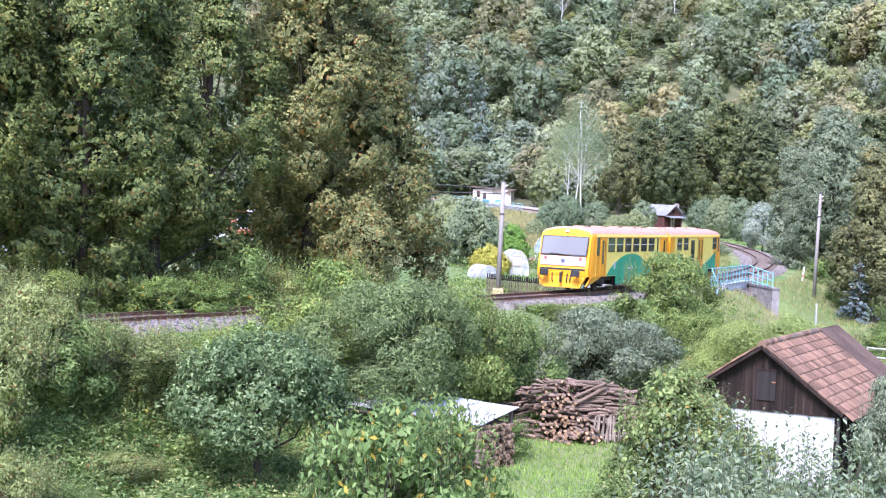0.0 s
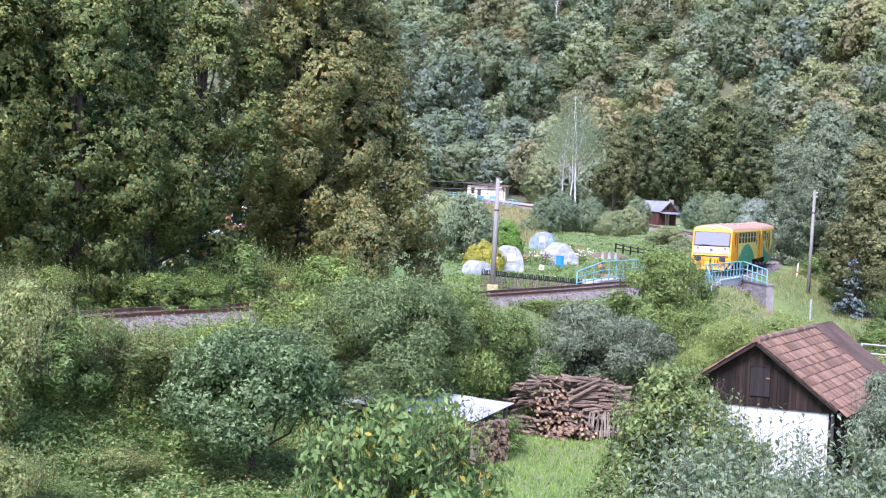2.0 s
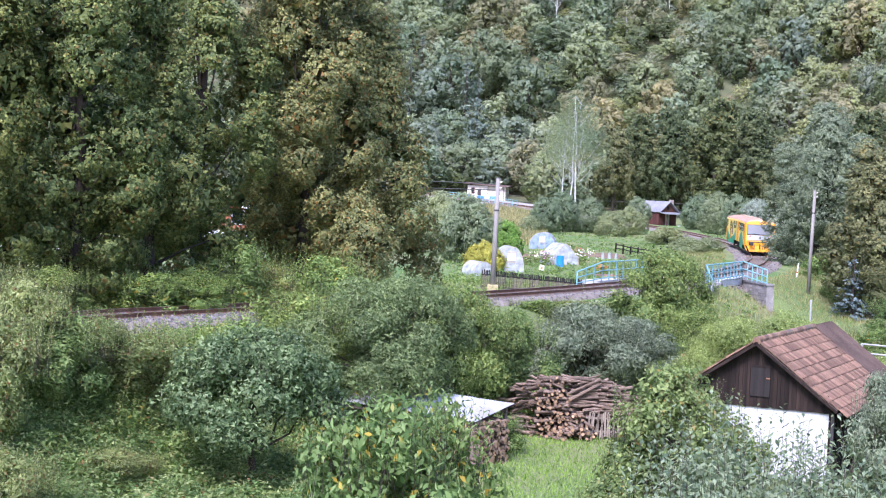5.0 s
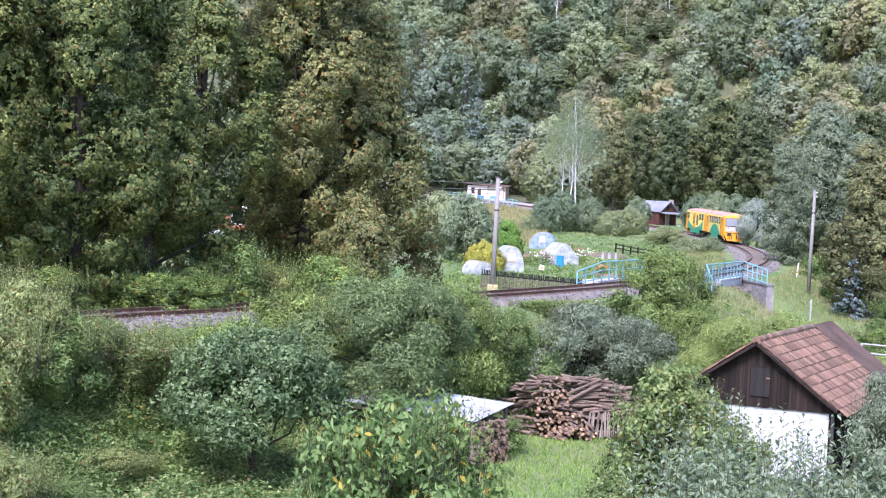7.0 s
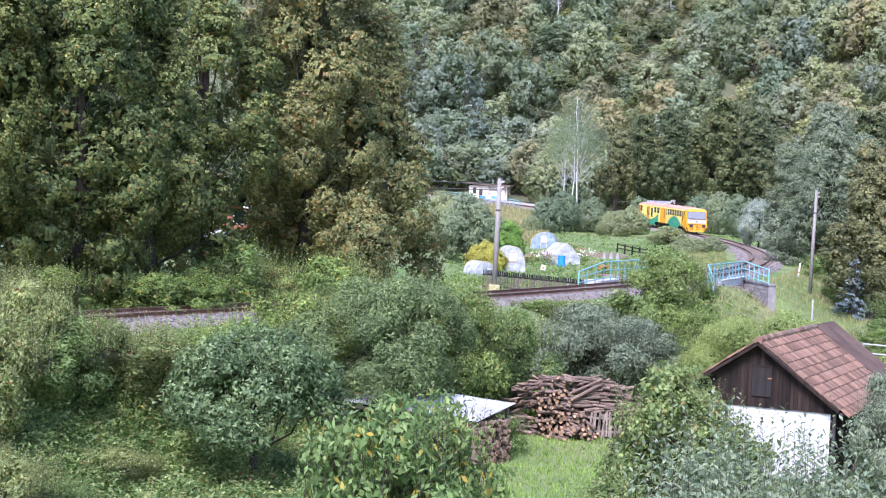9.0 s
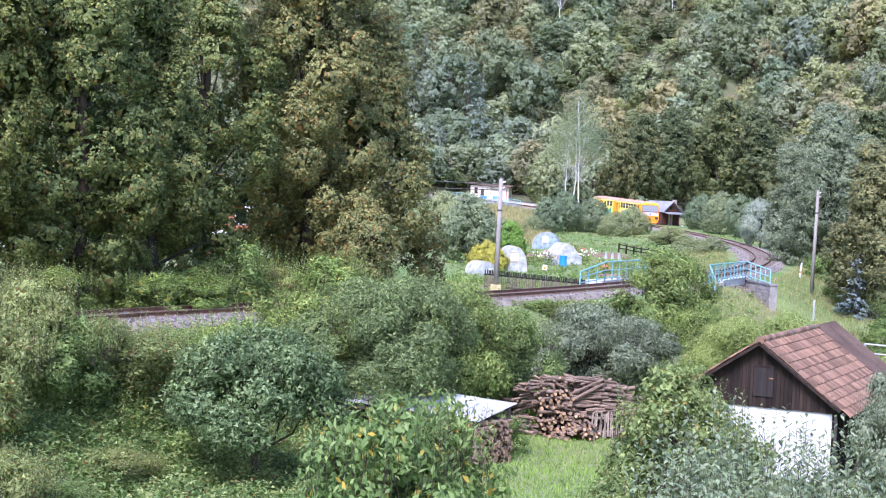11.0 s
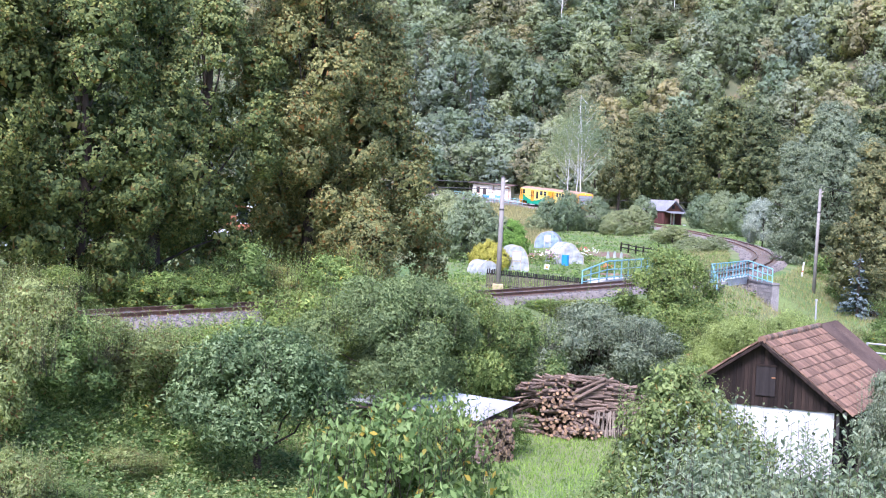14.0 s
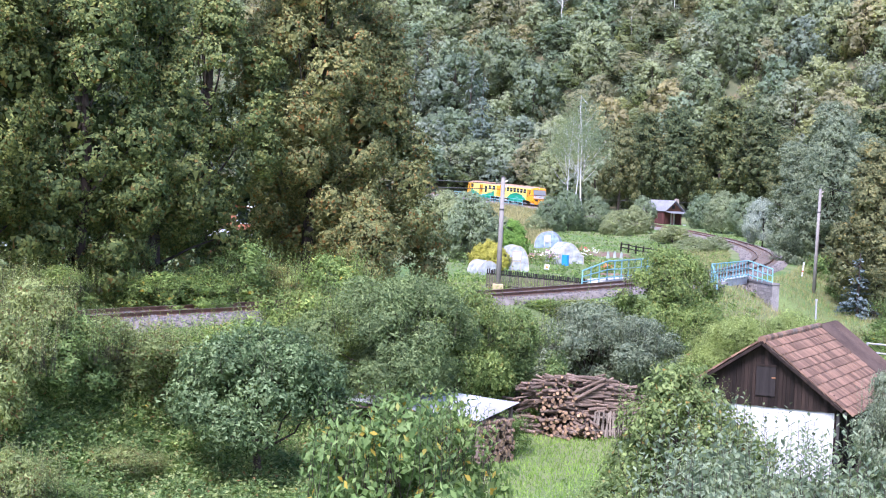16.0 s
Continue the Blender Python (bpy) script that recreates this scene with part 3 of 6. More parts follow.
        part("buffer_plate", box(bmesh.new(), x - 0.24, x + 0.24, -0.50, -0.42, 0.86, 1.24, 0.05), black, st)
    bm = cyl(bmesh.new(), (0, 0, 1.05), (0, -0.28, 0.98), 0.06, 0.05, 8)
    box(bm, -0.05, 0.05, -0.33, -0.22, 0.5, 1.05, 0.01)
    part("coupling_hook", bm, under, car)
    for x in (-0.55, 0.5, 0.3):
        bm = cyl(bmesh.new(), (x, -0.05, 1.0), (x * 0.95, -0.16, 0.62), 0.03, 0.03, 6)
        cyl(bm, (x * 0.95, -0.16, 0.62), (x * 0.9, -0.04, 0.5), 0.03, 0.03, 6)
        part("brake_hose", bm, black, car)
    vs = [(-1.3, 0.0, 0.86), (1.3, 0.0, 0.86), (1.02, -0.12, 0.26), (-1.02, -0.12, 0.26), (-1.3, 0.25, 0.86), (1.3, 0.25, 0.86), (1.02, 0.15, 0.26), (-1.02, 0.15, 0.26)]
    child("snow_plough", mesh_of("snow_plough", vs, [(0, 3, 2, 1), (4, 5, 6, 7), (0, 1, 5, 4), (2, 3, 7, 6), (1, 2, 6, 5), (0, 4, 7, 3)], orange), car)
    for sx in (-1, 1):
        vs = [(sx * 1.50, 0.30, 0.86), (sx * 1.50, 1.95, 0.86), (sx * 1.30, 0.15, 0.34), (sx * 1.44, 1.1, 0.60), (sx * 1.42, 0.30, 0.86), (sx * 1.42, 1.95, 0.86), (sx * 1.22, 0.15, 0.34), (sx * 1.36, 1.1, 0.60)]
        child("cab_skirt", mesh_of("cab_skirt", vs, [(0, 1, 3, 2), (4, 6, 7, 5), (0, 2, 6, 4), (1, 5, 7, 3), (2, 3, 7, 6), (0, 4, 5, 1)], orange), car)
        for y0, y1 in ((4.6, 5.6), (6.2, 7.9), (9.0, 9.9)):
            part("underfloor_case", boxed(min(sx * 1.05, sx * 1.4), max(sx * 1.05, sx * 1.4), y0, y1, 0.36, 0.84, 0.04), under, car)
        for y in (3.0, 11.0):
            part("axle_box", boxed(min(sx * 0.98, sx * 1.2), max(sx * 0.98, sx * 1.2), y - 0.16, y + 0.16, 0.28, 0.60, 0.03), under, car)
            part("leaf_spring", boxed(min(sx * 1.02, sx * 1.14), max(sx * 1.02, sx * 1.14), y - 0.75, y + 0.75, 0.60, 0.70, 0.02), under, car)
    # underframe
    bm = boxed(-1.2, 1.2, 0.6, L - 0.3, 0.62, 0.9)
    part("underframe", bm, under, car)
    bm = boxed(-1.3, 1.3, 5.0, 8.2, 0.34, 0.66, 0.05)
    box(bm, -1.25, 1.25, 8.6, 9.6, 0.38, 0.66, 0.05)
    part("equipment_box", bm, under, car, "grimy underfloor equipment")
    axles = []
    for y in (3.0, 11.0):
        bm = boxed(-1.15, 1.15, y - 0.7, y + 0.7, 0.45, 0.60, 0.03)
        part("axle_frame", bm, under, car)
        bm = cyl(bmesh.new(), (-0.95, 0, 0), (0.95, 0, 0), 0.08, 0.08, 10)
        for x in (-0.75, 0.75):
            cyl(bm, (x - 0.065, 0, 0), (x + 0.065, 0, 0), 0.42, 0.42, 24)
            cyl(bm, (x + math.copysign(0.065, x), 0, 0), (x + math.copysign(0.10, x), 0, 0), 0.16, 0.14, 12)
        w = part("wheelset", bm, surface("wheel_steel", (0.05, 0.04, 0.035), (0.11, 0.09, 0.08), 5, 0.6, 0.2, 30, 0.5), car, "steel wheelset")
        w.location = (0, y, 0.42)
        axles.append((w, y))
    # gangway bellows at the coupled end
    part("gangway", boxed(-0.55, 0.55, L, L + 0.16, 0.95, 2.95, 0.04), black, car, "black rubber gangway")
    return car, axles


def run(t):
    """Metres that the train's nearer cab has gone at t seconds."""
    return 17.377 * t - 0.14374 * t * t - 0.0027048 * t ** 3


def car_pose(s, back):
    """A car whose cab front stands at s on the line; it reaches forwards, or backwards for the trailer."""
    sg = -1 if back else 1
    a, b = on_line(s + sg * 3.0), on_line(s + sg * 11.0)
    yv = (b - a).normalized()
    xv = yv.cross(Vector((0, 0, 1))).normalized()
    zv = xv.cross(yv)
    o = a - yv * 3.0
    return Matrix(((xv.x, yv.x, zv.x, o.x), (xv.y, yv.y, zv.y, o.y), (xv.z, yv.z, zv.z, o.z), (0, 0, 0, 1)))


def motions():
    """The train draws away round the curve, its wheels turning."""
    ts = [i * 0.25 for i in range(65)]
    walk(CAR_A, [(t, car_pose(run(t), False)) for t in ts])
    walk(CAR_B, [(t, car_pose(run(t) + 28.44, True)) for t in ts])
    fine_ts = [i / 30 for i in range(481)]
    for axles, sg in ((AXLES_A, -1), (AXLES_B, 1)):
        for w, y in axles:
            walk(w, [(t, Matrix.Translation((0, y, 0.42)) @ Matrix.Rotation(sg * run(t) / 0.42, 4, 'X')) for t in fine_ts])

# ---- plants ----
BARK = surface("bark", (0.035, 0.027, 0.022), (0.085, 0.066, 0.052), 3.0, 0.9, 0.8, 25, stretch=(1, 1, 0.25))
PALE_BARK = surface("birch_bark", (0.55, 0.53, 0.50), (0.75, 0.73, 0.70), 2.0, 0.7, 0.2, 14, stretch=(0.6, 0.6, 3))
LINDEN = foliage("linden_leaves", (0.032, 0.048, 0.020), (0.062, 0.082, 0.028), (0.125, 0.132, 0.040), (0.19, 0.13, 0.045), 0.05, gain=1.8, through=0.28, vary=0.5)
LINDEN_GOLD = foliage("yellowing_linden_leaves", (0.046, 0.060, 0.026), (0.086, 0.098, 0.036), (0.158, 0.146, 0.052), (0.25, 0.14, 0.05), 0.07, gain=1.65, grey=0.12, through=0.28, vary=0.5)
WILLOW = foliage("willow_leaves", (0.044, 0.072, 0.034), (0.084, 0.124, 0.056), (0.158, 0.205, 0.095), None, 0.0, gain=1.25, vary=0.4)
SILVER = foliage("silver_leaves", (0.060, 0.084, 0.058), (0.112, 0.142, 0.098), (0.195, 0.23, 0.165), None, 0.0, gain=1.15, soft=1.1, through=0.3, vary=0.2)
BUSH = foliage("bush_leaves", (0.042, 0.072, 0.024), (0.086, 0.132, 0.042), (0.165, 0.220, 0.078), (0.22, 0.20, 0.08), 0.03, gain=1.4, vary=0.6)
FRESH = foliage("fresh_green_leaves", (0.052, 0.090, 0.028), (0.100, 0.158, 0.048), (0.180, 0.245, 0.085), (0.40, 0.30, 0.06), 0.012, gain=1.35, vary=0.4)
APPLE = foliage("apple_leaves", (0.028, 0.050, 0.022), (0.062, 0.100, 0.042), (0.18, 0.235, 0.125), None, 0.0, gain=1.25, vary=0.3)
DARKWOOD = foliage("forest_leaves", (0.034, 0.054, 0.030), (0.066, 0.094, 0.044), (0.130, 0.155, 0.066), (0.17, 0.155, 0.06), 0.05, gain=0.98, grey=0.15, soft=1.0, through=0.25, vary=0.5)
# hillside leaves: distance haze painted in, so bluer, greyer, paler and flatter in tone
HAZEL = foliage("hazed_hillside_leaves", (0.096, 0.122, 0.092), (0.112, 0.140, 0.104), (0.128, 0.158, 0.116), None, 0.0, gain=2.0, grey=0.2, through=0.5, soft=4.0, vary=0.6)
HILLDARK = foliage("hazed_dark_leaves", (0.064, 0.086, 0.064), (0.082, 0.108, 0.078), (0.102, 0.130, 0.090), None, 0.0, gain=1.9, grey=0.2, through=0.5, soft=4.0, vary=0.6)
HAZEGREY = foliage("hazed_grey_leaves", (0.086, 0.106, 0.094), (0.100, 0.122, 0.106), (0.116, 0.140, 0.122), None, 0.0, gain=2.0, grey=0.2, through=0.5, soft=4.0, vary=0.6)
RUSSET = foliage("hazed_russet_leaves", (0.122, 0.120, 0.078), (0.140, 0.134, 0.086), (0.160, 0.148, 0.096), None, 0.0, gain=1.8, grey=0.22, through=0.5, soft=4.0, vary=0.6)
OAKGOLD = foliage("yellowing_forest_leaves", (0.050, 0.064, 0.032), (0.096, 0.110, 0.050), (0.170, 0.172, 0.076), (0.20, 0.16, 0.06), 0.04, gain=1.05, grey=0.15, soft=1.0, through=0.25, vary=0.5)
# hill conifers: haze painted into the needles as grey and blue
PINE = foliage("hazed_needle_leaves", (0.040, 0.062, 0.054), (0.058, 0.088, 0.074), (0.080, 0.116, 0.096), None, 0.0, 0.25, gain=1.5, grey=0.35, vary=0.5)
BLUE = foliage("blue_spruce_needles", (0.06, 0.09, 0.10), (0.10, 0.14, 0.155), (0.16, 0.21, 0.235), None, 0.0, 0.1, gain=0.75)
# light hillside green, paled and greyed by the same painted haze
LIME = foliage("hazed_pale_leaves", (0.116, 0.136, 0.080), (0.134, 0.154, 0.090), (0.152, 0.174, 0.102), None, 0.0, gain=1.85, grey=0.22, through=0.5, soft=4.0, vary=0.6)
SALLOW = foliage("sallow_leaves", (0.095, 0.120, 0.078), (0.130, 0.165, 0.102), (0.17, 0.21, 0.135), None, 0.0, gain=1.3, grey=0.15, soft=1.8)
GREYGREEN = foliage("grey_green_apple_leaves", (0.060, 0.090, 0.058), (0.120, 0.165, 0.105), (0.24, 0.29, 0.20), None, 0.0, gain=1.05, vary=0.4)
HEDGE = foliage("hawthorn_leaves", (0.040, 0.068, 0.024), (0.080, 0.124, 0.042), (0.155, 0.205, 0.076), (0.20, 0.20, 0.07), 0.03, gain=1.4, vary=0.4)
ORCHARD = foliage("orchard_leaves", (0.050, 0.092, 0.030), (0.096, 0.156, 0.050), (0.170, 0.235, 0.092), (0.42, 0.31, 0.06), 0.015, gain=1.15, vary=0.3)
PEACH = foliage("peach_leaves", (0.082, 0.112, 0.034), (0.145, 0.190, 0.058), (0.225, 0.275, 0.100), None, 0.0, gain=1.25, vary=0.3)
PEAR = foliage("pear_leaves", (0.056, 0.084, 0.030), (0.108, 0.150, 0.052), (0.190, 0.235, 0.092), (0.30, 0.20, 0.07), 0.015, gain=1.15, vary=0.2)
BRAMBLE = foliage("bramble_leaves", (0.070, 0.090, 0.034), (0.130, 0.155, 0.058), (0.21, 0.235, 0.10), (0.26, 0.14, 0.07), 0.05, gain=1.5, vary=0.5)
WHITEWILLOW = foliage("silver_willow_leaves", (0.12, 0.15, 0.145), (0.20, 0.235, 0.225), (0.32, 0.36, 0.345), None, 0.0, gain=1.15, soft=1.0)
THUJA = foliage("thuja_sprays", (0.05, 0.11, 0.02), (0.09, 0.18, 0.03), (0.15, 0.26, 0.05), None, 0.0, 0.2, gain=1.25)
GOLDEN = foliage("golden_sprays", (0.17, 0.185, 0.03), (0.25, 0.26, 0.045), (0.34, 0.33, 0.07), None, 0.0, 0.25)
GRASS = foliage("grass_blades", (0.07, 0.13, 0.025), (0.12, 0.21, 0.04), (0.19, 0.29, 0.07), None, 0.0, 0.3)
DRY = foliage("dry_grass_blades", (0.13, 0.12, 0.05), (0.22, 0.20, 0.095), (0.33, 0.29, 0.155), None, 0.0, 0.3, gain=1.0)


def plant(name, rng, lobes, leaf, trunk_h, trunk_r, cover, per, size, clump_r, label, category, bark=None, group="", ratio=0.6, up=0.5, fill=0.35, lean=(0, 0), flat=0.75, extra=None, heart=0.3, plain=False, tri=True, whole=0.8):
    """A tree or bush at the origin: trunk with limbs, and a crown of leaves; extra: its upright shoots (n, r, z, length, size)."""
    t = thing(name, Matrix.Identity(4), label, category, group)
    sk = skeleton_of(rng, lobes, trunk_h, trunk_r, lean, plain)
    q, face = crown(rng, lobes, cover, per, size, clump_r, ratio, up, flat, fill, heart, tri, whole)
    if extra:
        more, stems = shoots(rng, *extra, tri=tri)
        q = np.concatenate([q, more])
        face = np.concatenate([face, unit(more.mean(1) * np.array([0.3, 0.3, 0]) + np.array([0, 0, 0.8]))])
        tagged(child("twig", limb_mesh("twig", stems, bark or BARK, 3), t), kind="stuff")
    child("trunk", limb_mesh("trunk", sk, bark or BARK, 4 if plain else 6), t)
    child("crown", quads_mesh("crown", q, leaf, face), t)
    return t


def lobe_set(rng, n, r, z0, z1, taper=0.4, lobe=0.45, tall=0.9, out_=(0.45, 0.78)):
    """Lobes spread through an egg-shaped envelope between z0 and z1."""
    out = []
    for i in range(n):
        f = (i + 0.5) / n
        a = i * 2.399 + rng.uniform(-0.4, 0.4)
        w = math.sin(math.pi * (0.16 + 0.78 * f)) ** 0.7 * (1 - taper * f * 0.5)
        d = r * w * rng.uniform(*out_)
        lr = r * lobe * rng.uniform(0.7, 1.25) * (0.7 + 0.5 * w)
        out.append((d * math.cos(a), d * math.sin(a), z0 + (z1 - z0) * (0.12 + 0.8 * f), lr, lr * tall))
    return out


def spot(u, d, z=None, turn=0.0, size=1.0, tall=None):
    x, y = u * d, d
    return pose(x, y, gz(x, y) if z is None else z, 0, 0, turn) @ Matrix.Diagonal((size, size, tall or size, 1))


def stand(t, *a, **k):
    """Set a plant at distance d, u metres aside per metre of distance."""
    t.matrix_basis = spot(*a, **k)
    return t


def again(t, *a, **k):
    c = copy_thing(t, Matrix.Identity(4))
    c.matrix_basis = spot(*a, **k)
    return c


def towers(rng, n, r, z0, z1, taper, lobe=0.30):
    """Lobes of a tall crown: hanging boughs in loose upright columns, each ending in a domed top."""
    out = []
    for i in range(n):
        a = i * 2.399 + rng.uniform(-0.5, 0.5)
        f = (i + rng.uniform(0, 1)) / n
        reach = (1 - taper * f ** 1.5) * (0.72 + 0.28 * math.sin(math.pi * min(1, f * 1.2 + 0.15)))
        d = r * reach * rng.uniform(0.35, 1.0) ** 0.7
        lr = r * lobe * rng.uniform(0.65, 1.25)
        x, y, z = d * math.cos(a), d * math.sin(a), z0 + (z1 - z0) * f
        out.append((x, y, z + lr, lr, lr * rng.uniform(0.8, 1.1)))
        if i % 2:
            out.append((0.25 * x, 0.25 * y, z + 0.5 * lr, lr * 1.15, lr * 1.2))
        out.append((x * 1.08 + rng.normal(0, 0.2 * lr), y * 1.08 + rng.normal(0, 0.2 * lr), z - 0.35 * lr, lr * 0.8, lr * rng.uniform(0.8, 1.2)))
    return out


def build_lindens():
    rng = np.random.default_rng(11)

    def lin(u, d, r, z0, z1, leaf, label, n=26, taper=0.4, lobe=0.36):
        lobes = towers(rng, int(n * 0.75), r, z0 + 0.8, z1 - 1, taper, lobe)
        stand(plant("linden_tree", rng, lobes, leaf, 3.2, 0.30, 0.72, 26, 0.13, 0.25, label, "tree", ratio=0.75, up=0.15, flat=0.75, fill=0.35, heart=0.5, plain=True, whole=0.5), u, d)
    lin(-0.288, 57, 2.9, 0.6, 15.0, LINDEN, "tall dark green linden tree beside the track", 24)
    lin(-0.226, 60, 3.0, 0.2, 16.5, LINDEN, "tall dark green linden tree with browning tips", 26)
    lin(-0.176, 63, 2.5, 0.0, 13.0, LINDEN, "tall dense linden tree with low hanging boughs", 22, 0.6)
    lin(-0.150, 69, 2.6, 1.0, 17.5, LINDEN, "tall slim linden tree with dense boughs", 24)
    lin(-0.086, 73, 3.1, 0.8, 18.5, LINDEN_GOLD, "tall yellowing linden tree beside the track", 32, 0.35)
    lin(-0.050, 77, 3.0, 0.6, 13.0, LINDEN_GOLD, "yellowing linden tree with a broad lower crown", 26, 0.75)
    for u, d in ((-0.30, 84), (-0.24, 88), (-0.19, 90), (-0.10, 95)):
        lobes = lobe_set(rng, 16, 4.2, 0.8, 13, 0.3, 0.42, 0.9)
        stand(plant("background_tree", rng, lobes, DARKWOOD, 2, 0.3, 0.4, 24, 0.24, 0.5, "dense dark tree behind the lindens", "tree", heart=0.8), u, d)


def build_near_plants():
    rng = np.random.default_rng(21)
    apple = plant("apple_tree", rng, [(0, 0, 3.6, 1.25, 0.75), (-1.2, 0.1, 3.1, 1.05, 0.8), (1.15, -0.1, 3.0, 1.1, 0.8), (0.3, -1.1, 2.6, 1.05, 0.75), (0.2, 1.0, 3.4, 1.1, 0.8), (-0.7, -0.8, 3.5, 0.85, 0.65), (1.75, 0.2, 2.3, 0.75, 0.6),
                                      (-1.85, -0.2, 2.3, 0.75, 0.6), (0.9, -0.8, 3.4, 0.8, 0.6), (-0.5, -1.5, 1.9, 0.8, 0.6), (-1.3, -0.9, 2.2, 0.75, 0.6), (0.1, -1.6, 1.7, 0.6, 0.45), (1.2, 0.9, 2.6, 0.9, 0.7), (-1.1, 1.0, 2.6, 0.9, 0.7)],
                  APPLE, 1.3, 0.13, 0.75, 11, 0.12, 0.18, "dark green apple tree with a low round crown", "tree", ratio=0.55, heart=0.5, fill=0.6, extra=(140, 2.0, 3.9, 0.6, 0.13))
    stand(apple, -0.110, 43.8)
    big = plant("willow_bush", rng, lobe_set(rng, 32, 2.8, 1.2, 6.2, 0.2, 0.25, 0.85, (0.25, 1.05)), WILLOW, 1.2, 0.10, 0.78, 8, 0.12, 0.25, "large grey-green willow bush with several thin stems", "bush", ratio=0.4, heart=0.4, fill=0.7, extra=(200, 2.6, 5.1, 1.1, 0.125))
    stand(big, -0.030, 52, tall=0.88)
    dense = plant("hawthorn_bush", rng, lobe_set(rng, 34, 2.2, 0.2, 4.9, 0.3, 0.25, 0.85, (0.25, 1.1)), HEDGE, 0.8, 0.09, 0.82, 8, 0.125, 0.24, "dense dark green hawthorn bush below the track", "bush", ratio=0.55, heart=0.5, fill=0.65, extra=(170, 2.2, 4.0, 1.1, 0.12))
    stand(dense, 0.136, 79, size=1.15, tall=1.16)
    again(dense, 0.152, 77, turn=120, size=0.85, tall=0.68)
    again(dense, 0.222, 84, turn=10, size=0.7, tall=0.42)
    again(dense, 0.012, 57, turn=50, size=0.85, tall=1.0)
    again(dense, 0.040, 59, turn=210, size=0.85, tall=0.82)
    silver = plant("silver_apple_tree", rng, lobe_set(rng, 26, 2.4, 0.4, 3.9, 0.3, 0.27, 0.8, (0.3, 1.05)), SILVER, 0.9, 0.10, 0.72, 8, 0.13, 0.23, "silvery grey-green fruit tree in the garden", "tree", ratio=0.45, heart=0.45, fill=0.65, extra=(190, 2.4, 2.9, 1.1, 0.11))
    stand(silver, 0.088, 66)
    again(silver, 0.112, 68, turn=130, size=0.9, tall=0.85)
    again(silver, 0.284, 47, turn=40, size=0.62, tall=0.95)
    kinds = [plant("green_bush", rng, lobe_set(rng, 22, 1.6, 0.0, 2.9, 0.3, 0.27, 0.85, (0.2, 1.15)), leaf, 0.5, 0.04, 0.52, 7, 0.13, 0.22, lab, "bush", ratio=0.5, heart=0.4, fill=0.75, extra=(130, 1.8, 2.3, 1.1, 0.12))
             for leaf, lab in ((BUSH, "dense mixed green bush on the bank"), (FRESH, "light green bush on the bank"), (BRAMBLE, "olive bramble bush on the bank"))]
    used = [False] * 3
    for i, (k, u, d, sz, tl) in enumerate((
            (2, -0.272, 41, 0.9, 0.98), (2, -0.252, 44, 0.9, 0.92), (0, -0.232, 44, 0.9, 0.85), (2, -0.205, 46, 1.0, 0.66), (2, -0.165, 47.5, 1.0, 0.70), (1, -0.125, 50, 1.1, 0.85), (0, -0.090, 54, 1.1, 0.95), (1, -0.068, 60, 1.1, 0.9),
            (2, -0.285, 47, 1.0, 0.8), (2, -0.262, 36, 0.75, 0.7), (0, -0.048, 56, 1.1, 0.9), (0, 0.065, 70, 0.9, 0.45), (2, 0.080, 76, 0.9, 0.5), (2, -0.282, 33, 0.6, 0.6), (0, -0.235, 38, 0.7, 0.34),
            (0, 0.024, 63, 1.0, 0.75), (1, 0.160, 76, 1.2, 0.62), (1, 0.182, 72, 1.3, 0.70), (1, 0.205, 82, 1.3, 0.6), (0, -0.02, 60, 1.1, 1.1), (2, 0.074, 61, 0.6, 0.4),
            (0, -0.205, 61, 1.0, 0.95), (1, -0.170, 60, 1.0, 0.55), (1, -0.125, 65, 1.2, 0.9), (0, -0.240, 57, 1.0, 0.6), (1, -0.150, 62, 1.0, 0.6), (2, -0.105, 68, 0.9, 0.6), (2, -0.19, 42, 0.6, 0.3),
            (0, 0.040, 52, 0.45, 0.4), (0, 0.150, 62, 0.8, 0.7), (0, 0.222, 90, 1.0, 0.45), (1, 0.270, 95, 1.2, 0.5), (0, 0.280, 106, 1.5, 0.9), (0, 0.250, 128, 1.6, 0.9), (1, 0.232, 140, 1.5, 0.9), (1, 0.245, 84, 1.0, 0.5), (1, 0.062, 77, 0.9, 0.24), (2, 0.083, 79, 0.9, 0.24), (1, 0.103, 81, 0.8, 0.22), (1, 0.160, 86, 0.8, 0.3), (2, 0.186, 92, 0.8, 0.35))):
        (again if used[k] else stand)(kinds[k], u, d, turn=(i * 77) % 360, size=sz, tall=tl)
        used[k] = True
    olive = plant("hazel_bush", rng, lobe_set(rng, 18, 1.6, 0.6, 4.9, 0.4, 0.36, 0.9), LINDEN_GOLD, 1.0, 0.07, 0.6, 16, 0.12, 0.22, "olive green bush beside the track", "bush", heart=0.6)
    stand(olive, -0.050, 69)
    near = plant("young_fruit_tree", rng, lobe_set(rng, 22, 1.15, 2.2, 5.0, 0.1, 0.28, 0.85, (0.3, 1.05)), ORCHARD, 2.4, 0.05, 0.6, 8, 0.12, 0.22, "young fruit tree with fresh green leaves", "tree", ratio=0.45, up=-0.1, heart=0.3, fill=0.6, extra=(60, 1.0, 4.5, 0.8, 0.12, 0.45), tri=False)
    for i, (u, d, sz, tl) in enumerate(((-0.034, 20, 0.95, 1.12), (-0.002, 21.0, 0.8, 1.11), (-0.058, 22, 0.65, 0.86))):
        (again if i else stand)(near, u, d, turn=i * 67, size=sz, tall=tl)
